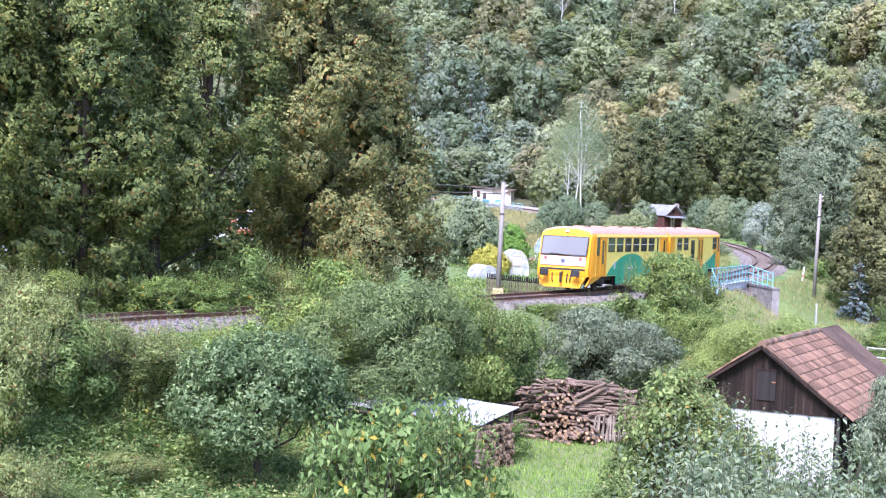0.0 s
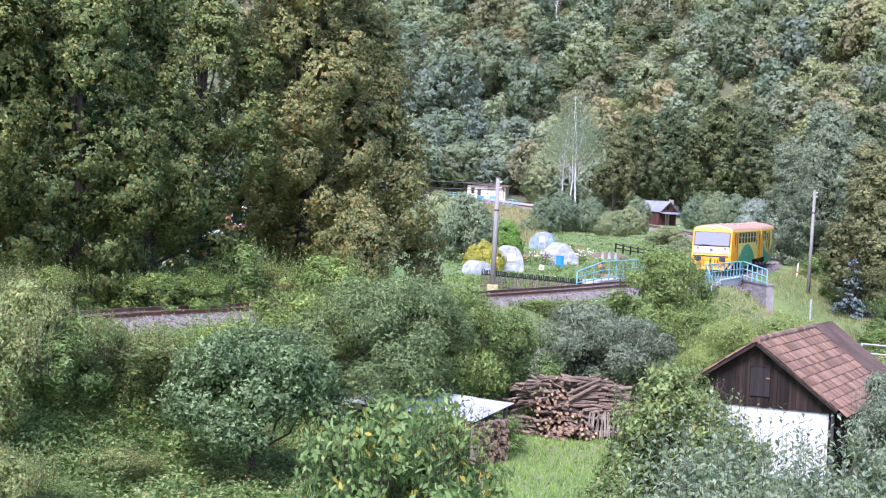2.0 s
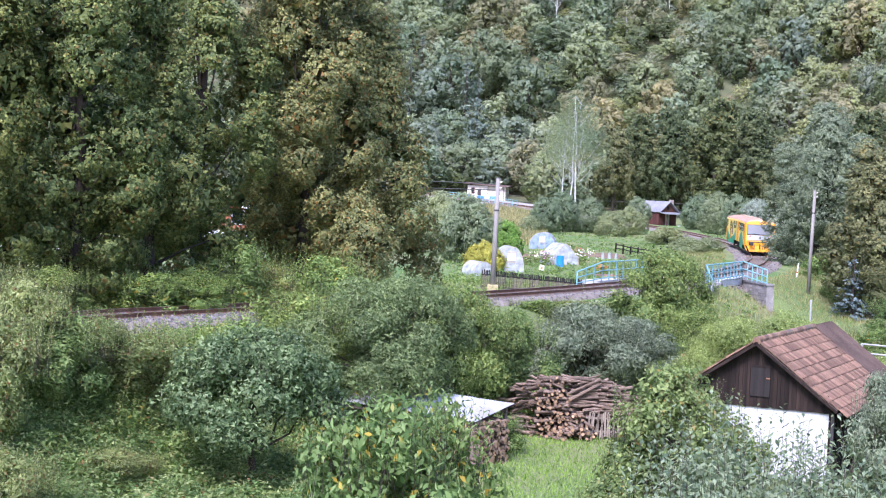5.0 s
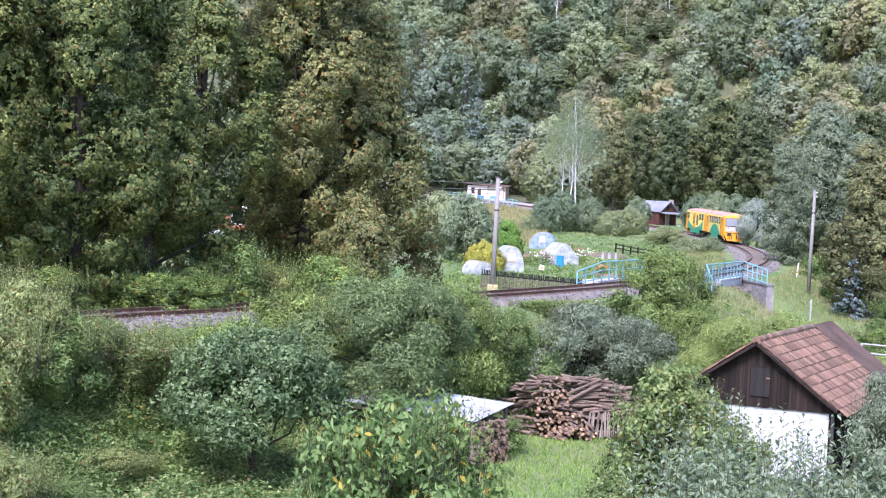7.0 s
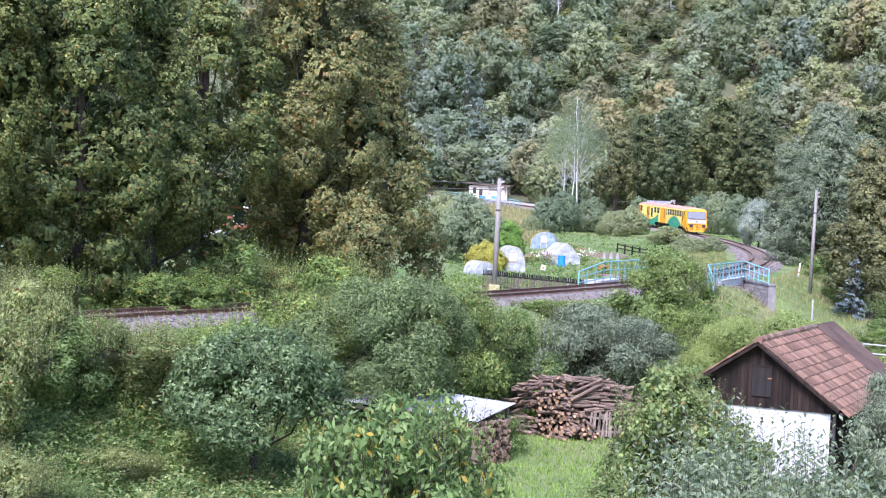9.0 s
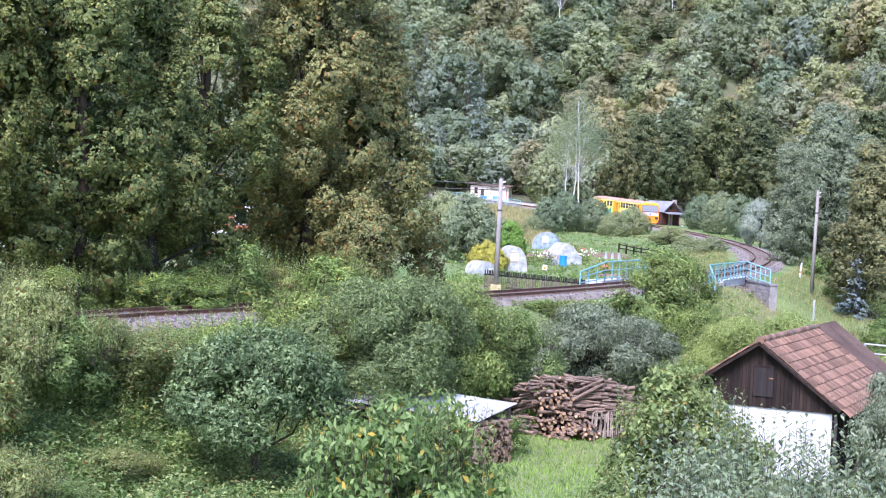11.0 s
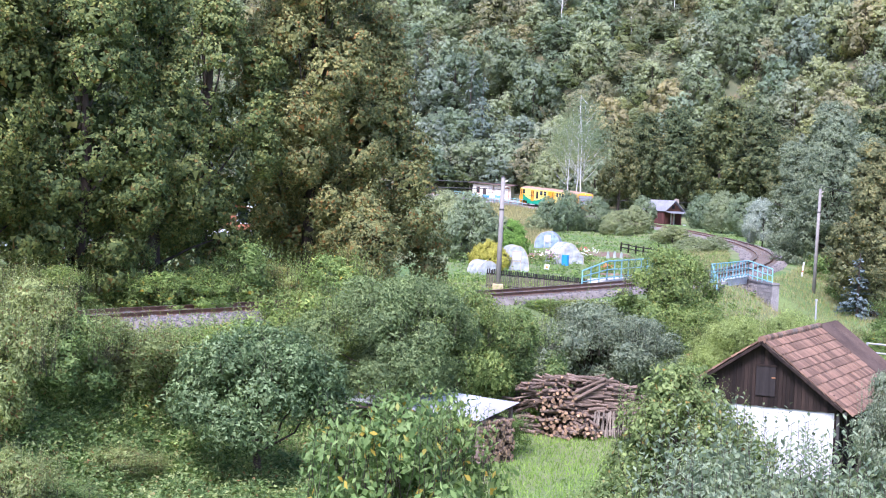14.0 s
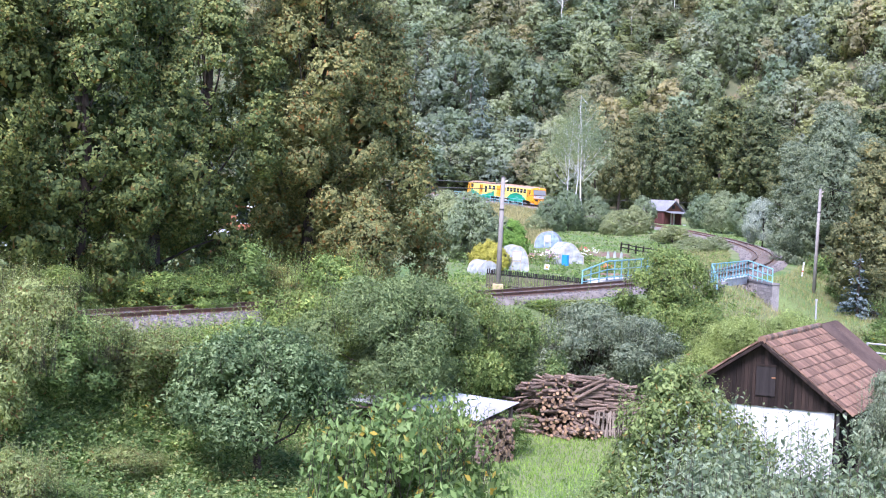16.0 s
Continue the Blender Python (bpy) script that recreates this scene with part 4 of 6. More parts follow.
    peach = plant("peach_tree", rng, lobe_set(rng, 24, 1.9, 0.6, 3.9, 0.3, 0.28, 0.75, (0.25, 1.1)), PEACH, 0.9, 0.08, 0.6, 9, 0.12, 0.24, "yellow-green peach tree with drooping narrow leaves", "tree", ratio=0.3, up=0.0, heart=0.4, fill=0.6, extra=(80, 1.8, 3.1, 0.8, 0.13))
    for i, (u, d, sz, tl) in enumerate(((0.176, 64, 1.0, 0.95), (0.204, 66, 0.95, 0.98), (0.160, 63, 0.7, 0.7), (0.228, 70, 0.8, 0.85))):
        (again if i else stand)(peach, u, d, turn=i * 71, size=sz, tall=tl)
    pear = plant("pear_tree", rng, lobe_set(rng, 26, 1.5, 1.4, 5.0, 0.2, 0.30, 0.85), PEAR, 2.0, 0.06, 0.6, 8, 0.105, 0.18, "olive green pear tree with fine upright twigs", "tree", ratio=0.5, heart=0.35, fill=0.5, extra=(90, 1.3, 4.3, 0.7, 0.085, 0.45), tri=False)
    for i, (u, d, sz, tl) in enumerate(((0.147, 29, 0.95, 1.03), (0.112, 27, 0.8, 0.70), (0.170, 31, 0.85, 0.82))):
        (again if i else stand)(pear, u, d, turn=i * 67, size=sz, tall=tl)
    near2 = plant("grey_apple_tree", rng, lobe_set(rng, 18, 1.3, 2.0, 4.4, 0.1, 0.32, 0.8), GREYGREEN, 2.2, 0.05, 0.5, 9, 0.10, 0.2, "fruit tree top with upright silvery shoots", "tree", ratio=0.5, heart=0.3, extra=(70, 1.25, 4.3, 0.8, 0.12, 0.5), tri=False)
    for i, (u, d, sz, tl) in enumerate(((0.200, 18, 1.0, 1.12), (0.255, 18.5, 1.0, 1.13), (0.165, 17, 0.95, 1.05), (0.228, 16.5, 0.95, 1.09), (0.115, 16, 0.7, 0.98), (0.180, 20, 1.0, 1.14), (0.272, 16.5, 0.9, 1.13))):
        (again if i else stand)(near2, u, d, turn=i * 83, size=sz, tall=tl)


BEDS = [(0.0885, 152, 9.0, 12.0), (0.0480, 150, 4.5, 3.0), (0.105, 118, 3.6, 2.2), (0.045, 180, 6.0, 8.0), (0.072, 142, 6.0, 3.0)]   # bearing, distance, width, length


def build_undergrowth():
    """Weeds and grass too many to count."""
    rng = np.random.default_rng(41)

    def lay(name, n, u0, u1, d0, d1, mat, label, blade=None, leaf=None, keep=None):
        d = rng.uniform(d0, d1, n)
        x = rng.uniform(u0, u1, n) * d
        if keep is not None:
            m = keep(x, d)
            x, d = x[m], d[m]
        if blade:
            z = ground_z(x, d)
            q = blades(rng, x, d, z - 0.03, *blade)
        else:
            k, size, high = leaf
            idx = np.repeat(np.arange(len(x)), k)
            h = high * rng.random(len(idx)) ** 1.3 * (0.4 + 0.6 * np.abs(np.sin(x * 1.7) * np.cos(d * 1.3)))[idx]
            c = np.stack([x[idx] + rng.normal(0, 0.14, len(idx)), d[idx] + rng.normal(0, 0.14, len(idx)), ground_z(x, d)[idx] + h], 1)
            q = leaves(rng, c, ball(rng, len(idx)) * 0.5, size, 0.55, 1.0, 0.5, True)
        ob = new(name, quads_mesh(name, q, mat))
        tagged(ob, label, "undergrowth", kind="stuff")

    def off_line(x, y):
        best = np.full(x.shape, 1e9)
        for i in range(0, len(ARC), 2):
            best = np.minimum(best, (x - LINE_X[i]) ** 2 + (y - LINE_Y[i]) ** 2)
        return best > 3.3 ** 2
    def off_beds(x, y):
        ok = off_line(x, y)
        for u, d, w, l in BEDS:
            ok &= ~((np.abs(x - u * d) < w / 2) & (y > d - 3.5) & (y < d + l))
        return ok
    clear = lambda x, y: (off_line(x, y)) & ~((x > 1.6) & (x < 8.0) & (y > 42) & (y < 58)) & ~((x > 8.0) & (x < 16) & (y > 48) & (y < 62))
    lay("bank_weeds", 5600, -0.30, 0.0, 36, 66, BUSH, "tangled green weeds covering the railway bank", leaf=(18, 0.12, 0.7), keep=clear)
    lay("bank_nettles", 3600, -0.30, 0.02, 45, 70, FRESH, "light green nettles on the railway bank", leaf=(16, 0.11, 0.8), keep=clear)
    # nettle cover in a darker leaf green that also stands in for the tree's shadow
    lay("shade_nettles", 2600, -0.30, 0.0, 33, 47, HEDGE, "nettles in the hollow under the apple tree, dark green for its shadow", leaf=(16, 0.13, 0.75), keep=clear)
    lay("bank_brambles", 3000, -0.30, -0.06, 33, 66, BRAMBLE, "olive brambles trailing over the railway bank", leaf=(16, 0.11, 0.9), keep=clear)
    for name, mat, n, u0, u1, d0, d1, tall in (("bank_shoots", FRESH, 420, -0.30, -0.02, 44, 66, 1.1), ("bank_suckers", BRAMBLE, 420, -0.30, -0.05, 43, 64, 1.3), ("track_shoots", BUSH, 500, -0.28, -0.04, 56, 72, 1.3), ("slope_shoots", BUSH, 420, 0.05, 0.27, 66, 100, 1.2)):
        d = rng.uniform(d0, d1, n)
        x = rng.uniform(u0, u1, n) * d
        m = clear(x, d)
        x, d, z = x[m], d[m], ground_z(x[m], d[m])
        q = np.concatenate([shoots(rng, 1, 0.1, 0.1, tall, 0.11, 0.5)[0] + np.array([a, b, c]) for a, b, c in zip(x, d, z)])
        tagged(new(name, quads_mesh(name, q, mat)), "leafy upright shoots of young scrub on the bank", "undergrowth", kind="stuff")
    lay("slope_weeds", 3200, 0.0, 0.28, 56, 100, BUSH, "weeds on the slope below the track", leaf=(18, 0.12, 0.6), keep=clear)
    lay("lawn_grass", 34000, 0.005, 0.20, 38, 62, GRASS, "mown green lawn by the woodpile", blade=(0.13, 0.035))
    lay("dry_grass", 12000, -0.30, 0.02, 47, 70, DRY, "dry grass stems on the railway bank", blade=(0.6, 0.03), keep=off_line)
    lay("slope_grass", 50000, 0.14, 0.27, 86, 180, DRY, "tall dry grass on the slope by the bridge", blade=(0.36, 0.024), keep=off_line)
    lay("slope_green_grass", 6000, 0.12, 0.28, 86, 200, GRASS, "tall green grass on the slope by the bridge", blade=(0.4, 0.035), keep=off_line)
    lay("garden_weeds", 1900, 0.0, 0.19, 96, 240, BUSH, "low garden greenery inside the curve", leaf=(16, 0.2, 0.4), keep=off_beds)
    lay("garden_grass", 12000, 0.0, 0.19, 96, 240, GRASS, "garden grass inside the curve", blade=(0.22, 0.07), keep=off_beds)
    lay("meadow_grass", 20000, 0.012, 0.062, 176, 320, DRY, "dry pale meadow grass below the halt", blade=(0.6, 0.09), keep=off_beds)
    lay("far_bank_weeds", 2600, -0.30, 0.03, 56, 86, FRESH, "light green weeds behind the track", leaf=(18, 0.11, 0.8), keep=off_line)


def conifer(name, rng, h, r, leaf, label, size=0.3, tiers=16):
    t = thing(name, Matrix.Identity(4), label, "tree")
    sk = [(stick(rng, (0, 0, -0.3), (0, 0, h), 0.01), r * 0.08, 0.02)]
    out = []
    for i in range(tiers):
        f = i / tiers
        z, rr = h * (0.06 + 0.92 * f), r * (1 - f) ** 0.8 + 0.05 * r
        for j in range(max(4, int(11 * (1 - f * 0.6)))):
            a = rng.uniform(0, 2 * math.pi)
            tip = np.array([rr * math.cos(a), rr * math.sin(a), z - 0.12 * rr]) * rng.uniform(0.85, 1.1)
            sk.append((stick(rng, (0, 0, z), tip, 0.05, 3), 0.03, 0.008))
            m = max(6, int(20 * (1 - f)))
            g = rng.random(m) ** 0.6
            p = np.array([0, 0, z]) + (tip - np.array([0, 0, z])) * g[:, None] + rng.normal(0, 0.06 * r, (m, 3)) * np.array([1, 1, 0.4])
            out.append(leaves(rng, p, np.tile([math.cos(a), math.sin(a), 0], (m, 1)), size, 0.4, 0.6, 0.35))
    child("trunk", limb_mesh("trunk", sk[:1] + sk[1::4], BARK, 4), t)
    child("crown", quads_mesh("crown", np.concatenate(out), leaf), t)
    return t


def bare_birch(rng, h, label, leaf=None, leaf_n=0):
    t = thing("birch_tree", Matrix.Identity(4), label, "tree")
    sk = [(stick(rng, (0, 0, -0.5), (rng.normal(0, 0.02) * h, 0, h), 0.03, 7), 0.0075 * h, 0.002 * h)]
    tips = []
    for i in range(34):
        z = h * rng.uniform(0.25, 0.95)
        a = rng.uniform(0, 2 * math.pi)
        l = h * 0.24 * (1.2 - z / h)
        tip = (l * math.cos(a), l * math.sin(a), z + l * 1.1)
        tips.append(tip)
        sk.append((stick(rng, (0, 0, z), tip, 0.12, 4), 0.0016 * h, 0.0005 * h))
    child("trunk", limb_mesh("trunk", sk, PALE_BARK, 6), t)
    if leaf:
        c = np.array(tips)[rng.integers(0, len(tips), leaf_n)] * np.array([1.1, 1.1, 0.97]) + rng.normal(0, 0.055 * h, (leaf_n, 3))
        child("crown", quads_mesh("crown", leaves(rng, c, ball(rng, leaf_n), 0.26, 0.5, 0.3), leaf), t)
    return t


BARE = [(0.0617, 425, 1.35), (0.0525, 466, 1.7), (0.129, 425, 1.5), (0.1335, 430, 1.1), (0.127, 470, 1.6), (0.132, 473, 1.4), (0.142, 470, 1.5), (0.104, 418, 0.9), (0.003, 470, 1.5), (0.008, 474, 1.3), (-0.004, 472, 1.5),
        (0.012, 476, 1.4), (0.186, 452, 1.5), (0.196, 456, 1.6), (0.207, 452, 1.7), (0.216, 458, 1.8), (0.226, 455, 1.7), (0.234, 460, 1.6)]      # bare birches: bearing, distance, size


def build_far_trees():
    rng = np.random.default_rng(31)
    wood = "trees at the wood edge"
    edge = [plant("forest_tree", rng, towers(rng, n, r, 3, h - 3, 0.55, 0.30), leaf, 6, 0.4, 0.5, 22, 0.36, 0.6, lab, "tree", group=wood, ratio=0.8, plain=True, up=0.15, fill=0.35, heart=0.6, flat=0.8)
            for n, r, h, leaf, lab in ((26, 5.2, 23, DARKWOOD, "tall dark green deciduous tree at the wood edge"), (20, 4.2, 19, OAKGOLD, "yellowing deciduous tree at the wood edge"))]
    placed = [False, False]
    for k, u, d, sz, tl in ((1, 0.101, 316, 0.85, 0.95), (0, 0.116, 320, 0.80, 0.86), (0, 0.135, 318, 0.85, 0.92), (0, 0.163, 314, 1.12, 1.02), (0, 0.184, 318, 0.95, 0.95), (1, 0.203, 306, 1.05, 0.90), (1, 0.226, 292, 1.1, 0.95),
                            (0, 0.252, 272, 1.0, 0.9), (0, 0.280, 255, 1.0, 1.0), (0, 0.108, 342, 0.9, 0.75), (1, 0.128, 344, 1.0, 0.9), (0, 0.150, 346, 1.0, 0.8), (1, 0.176, 340, 1.1, 0.95), (0, 0.197, 336, 1.1, 0.8), (0, 0.222, 325, 1.1, 0.85), (1, 0.245, 310, 1.1, 1.0)):
        (again if placed[k] else stand)(edge[k], u, d, turn=(u * 7777) % 360, size=sz, tall=tl)
        placed[k] = True
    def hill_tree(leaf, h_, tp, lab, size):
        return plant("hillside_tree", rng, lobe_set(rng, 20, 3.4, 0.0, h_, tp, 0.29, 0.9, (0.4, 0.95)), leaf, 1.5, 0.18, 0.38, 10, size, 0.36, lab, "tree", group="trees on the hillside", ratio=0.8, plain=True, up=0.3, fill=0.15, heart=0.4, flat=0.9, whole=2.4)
    # these leaf colours carry the hill's painted haze
    sorts = ((HAZEL, 7.0, 0.4, "round green tree on the hillside"), (HILLDARK, 8.5, 0.6, "dark green tree on the hillside"), (HAZEGREY, 7.0, 0.4, "grey-green tree on the hillside, haze in its leaf colour"), (RUSSET, 8.0, 0.7, "yellowing tree on the hillside"),
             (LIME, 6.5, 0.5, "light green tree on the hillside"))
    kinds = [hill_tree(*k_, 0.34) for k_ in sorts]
    kinds.append(conifer("hillside_pine", rng, 12, 3.4, PINE, "dark conifer on the hillside, blue-green with painted haze", 0.6, 14))
    put = [False] * 6
    rest = [[] for _ in range(6)]
    arrays, faces = [], []
    for k_ in kinds:
        me = next(c for c in k_.children if c.name.startswith("crown")).data
        co = np.empty(len(me.vertices) * 3, np.float32)
        me.vertices.foreach_get("co", co)
        arrays.append(co.reshape(len(me.polygons), -1, 3))
        fa = np.zeros(len(me.polygons) * 3, np.float32)
        if "facing" in me.attributes:
            me.attributes["facing"].data.foreach_get("vector", fa)
        faces.append(fa.reshape(-1, 3))
    rest_face, rest_tint = [[] for _ in range(6)], [[] for _ in range(6)]

    def join(k, m, share):
        mm, keep = np.array(m), rng.random(len(arrays[k])) < share
        rest[k].append(arrays[k][keep] @ mm[:3, :3].T + mm[:3, 3])
        rest_face[k].append(unit(faces[k][keep] @ mm[:3, :3].T))
        rest_tint[k].append(np.full(int(keep.sum()), rng.random()))
    for row in range(16):
        d = 338 + row * 11.5
        n = 37 + row
        for i in range(n):
            u = -0.18 + 0.46 * (i + rng.uniform(0.15, 0.85)) / n
            dd = d + rng.uniform(-4, 4)
            if (u > 0.09 and dd < 352) or (u < 0.06 and dd < 362):
                continue
            if abs(u - 0.036 - 0.0004 * (dd - 400)) < 0.003 and 374 < dd < 392:
                continue
            if u < -0.03 and rng.random() < 0.55:
                continue
            sunny = math.sin(u * 42 + 0.6) * math.sin(dd * 0.045) + rng.normal(0, 0.35)      # stands of one kind grow together
            p = [0.20, 0.05, 0.03, 0.28, 0.44, 0.0] if sunny > 0.0 else [0.52, 0.24, 0.14, 0.04, 0.04, 0.02]
            if row < 6 and u < 0.045:
                p = [0.34, 0.22, 0.32, 0.0, 0.0, 0.12]
            k = int(rng.choice(6, p=p))
            sz = rng.uniform(1.1, 2.0)
            m = spot(u, dd, turn=rng.uniform(0, 360), size=sz * (0.75 if k == 5 else 1), tall=sz * rng.uniform(0.75, 1.1) * (0.5 if any(abs(u - bu) < 0.009 and bd - 34 < dd < bd + 4 for bu, bd, _ in BARE) else 1))
            if not put[k]:
                kinds[k].matrix_basis = m
                put[k] = True
            elif (row < 6 and u > -0.03) or k == 5:
                copy_thing(kinds[k], Matrix.Identity(4)).matrix_basis = m
            else:
                join(k, m, 0.8)
    for i in range(300):      # young growth that closes the gaps
        u, dd, sz = -0.06 + 0.34 * (i + rng.random()) / 300, 366 + 150 * ((i * 0.618) % 1), rng.uniform(0.75, 1.2)
        if abs(u - 0.036 - 0.0004 * (dd - 400)) > 0.004:
            join(int(rng.choice(5, p=(0.4, 0.1, 0.25, 0.1, 0.15))), spot(u, dd, turn=rng.uniform(0, 360), size=sz * 1.15, tall=sz), 0.5)
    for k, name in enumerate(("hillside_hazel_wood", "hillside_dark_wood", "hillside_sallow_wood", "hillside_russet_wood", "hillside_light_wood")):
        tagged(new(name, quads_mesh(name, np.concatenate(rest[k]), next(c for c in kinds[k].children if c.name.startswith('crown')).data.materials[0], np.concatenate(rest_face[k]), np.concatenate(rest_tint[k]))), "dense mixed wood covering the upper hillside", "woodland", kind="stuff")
    row = plant("sallow_bush", rng, lobe_set(rng, 16, 3.0, 0.2, 5.2, 0.2, 0.36, 0.9), SALLOW, 0.8, 0.1, 0.55, 14, 0.24, 0.36, "grey-green sallow bush beside the line", "bush", ratio=0.5)
    stand(row, 0.0605, 228, size=0.8, tall=0.85)
    for u, d, sz, tl in ((0.052, 226, 0.5, 0.42), (0.0715, 234, 0.85, 1.02), (0.087, 236, 0.9, 0.88), (0.100, 228, 0.8, 0.62), (0.112, 232, 0.8, 0.72), (0.1165, 262, 0.65, 0.8), (0.152, 264, 0.8, 1.0), (0.164, 252, 1.0, 1.15), (0.177, 240, 0.95, 1.1),
                         (0.014, 130, 0.85, 1.0), (0.030, 150, 0.6, 0.6), (0.008, 150, 0.7, 0.8), (0.020, 190, 0.7, 0.6), (0.000, 230, 0.9, 0.9), (-0.004, 180, 0.9, 1.0), (0.034, 200, 0.4, 0.3), (0.148, 175, 0.7, 0.35), (0.160, 180, 0.6, 0.3), (0.135, 205, 0.9, 0.4)):
        again(row, u, d, turn=(u * 6000) % 360, size=sz, tall=tl)
    wil = plant("white_willow_tree", rng, towers(rng, 20, 3.5, 1.0, 13.6, 0.6, 0.36), SILVER, 3, 0.35, 0.55, 26, 0.24, 0.42, "large silvery willow tree beside the line", "tree", ratio=0.4)
    stand(wil, 0.230, 152, size=1.05, tall=1.0)
    again(wil, 0.209, 156, turn=60, size=0.85, tall=0.72)
    again(wil, 0.252, 165, turn=100, size=0.9, tall=0.9)
    again(wil, 0.206, 200, turn=200, size=0.62, tall=0.45)
    pale = plant("silver_willow_bush", rng, lobe_set(rng, 18, 2.5, 0.2, 5.6, 0.4, 0.34, 1.0), WHITEWILLOW, 1, 0.1, 0.7, 20, 0.2, 0.32, "pale silvery willow bush turned by the wind", "bush", ratio=0.35, heart=0.6, extra=(60, 2.0, 4.6, 1.0, 0.22))
    stand(pale, 0.189, 196)
    again(pale, 0.199, 190, turn=70, size=0.8, tall=0.7)
    dk = plant("linden_tree", rng, towers(rng, 26, 3.2, 1.2, 11.2, 0.7, 0.30), OAKGOLD, 2, 0.25, 0.8, 26, 0.17, 0.34, "yellow-green linden tree at the slope's edge", "tree", ratio=0.8, up=0.15, heart=0.6)
    stand(dk, 0.259, 122, size=1.12, tall=1.0)
    again(dk, 0.29, 126, turn=90, size=1.1)
    again(dk, 0.250, 135, turn=190, size=0.55)
    bir = bare_birch(rng, 21, "tall slim white birch with thin leaves", SALLOW, 7000)
    stand(bir, 0.0795, 300)
    again(bir, 0.0745, 302, turn=120, size=0.92)
    again(bir, 0.0690, 303, turn=200, size=0.85)
    bare = bare_birch(rng, 11, "dead white birch trunk on the hillside")
    for i, (u, d, sz) in enumerate(BARE):
        (again if i else stand)(bare, u, d, turn=i * 50, size=sz)
    spruce = conifer("blue_spruce", rng, 3.6, 1.3, BLUE, "small blue spruce on the slope", 0.2, 14)
    stand(spruce, 0.2485, 120, size=1.3)
    thuja = plant("thuja_bush", rng, [(0, 0, 0.7, 0.7, 0.9), (0.1, 0, 1.4, 0.55, 0.7), (-0.35, 0.1, 0.6, 0.5, 0.7), (0.4, 0, 0.8, 0.5, 0.7)], THUJA, 0.3, 0.05, 1.8, 30, 0.085, 0.13, "bright green thuja bush in the garden", "bush")
    stand(thuja, 0.0375, 132, size=1.55)
    gold = plant("golden_thuja_bush", rng, [(0, 0, 0.6, 0.9, 0.8), (0.5, 0, 0.45, 0.7, 0.6), (-0.5, 0.2, 0.5, 0.75, 0.65)], GOLDEN, 0.2, 0.05, 2.2, 40, 0.075, 0.13, "low golden yellow thuja bush in the garden", "bush")
    stand(gold, 0.0255, 117, size=1.15, tall=1.45)

# ---- built things ----
TURQ = surface("turquoise_paint", (0.16, 0.38, 0.42), (0.24, 0.46, 0.50), 1.5, 0.5, 0.2, 25)
CONCRETE = surface("weathered_concrete", (0.36, 0.34, 0.33), (0.52, 0.50, 0.49), 0.9, 0.9, 0.4, 18)
OLDWOOD = surface("old_grey_wood", (0.075, 0.058, 0.05), (0.15, 0.12, 0.10), 1.2, 0.85, 0.5, 20, stretch=(6, 6, 0.6), vary=0.3)
DARKWOODPAINT = surface("dark_board_wood", (0.009, 0.0062, 0.0055), (0.032, 0.021, 0.017), 1.0, 0.8, 0.5, 18, stretch=(6, 6, 0.4), vary=0.4)
STONE = surface("rubble_stone", (0.19, 0.18, 0.178), (0.36, 0.34, 0.33), 1.5, 0.9, 0.8, 14, vary=0.25)


def rotz(x, y, z, deg):
    return pose(x, y, z, 0, 0, deg)


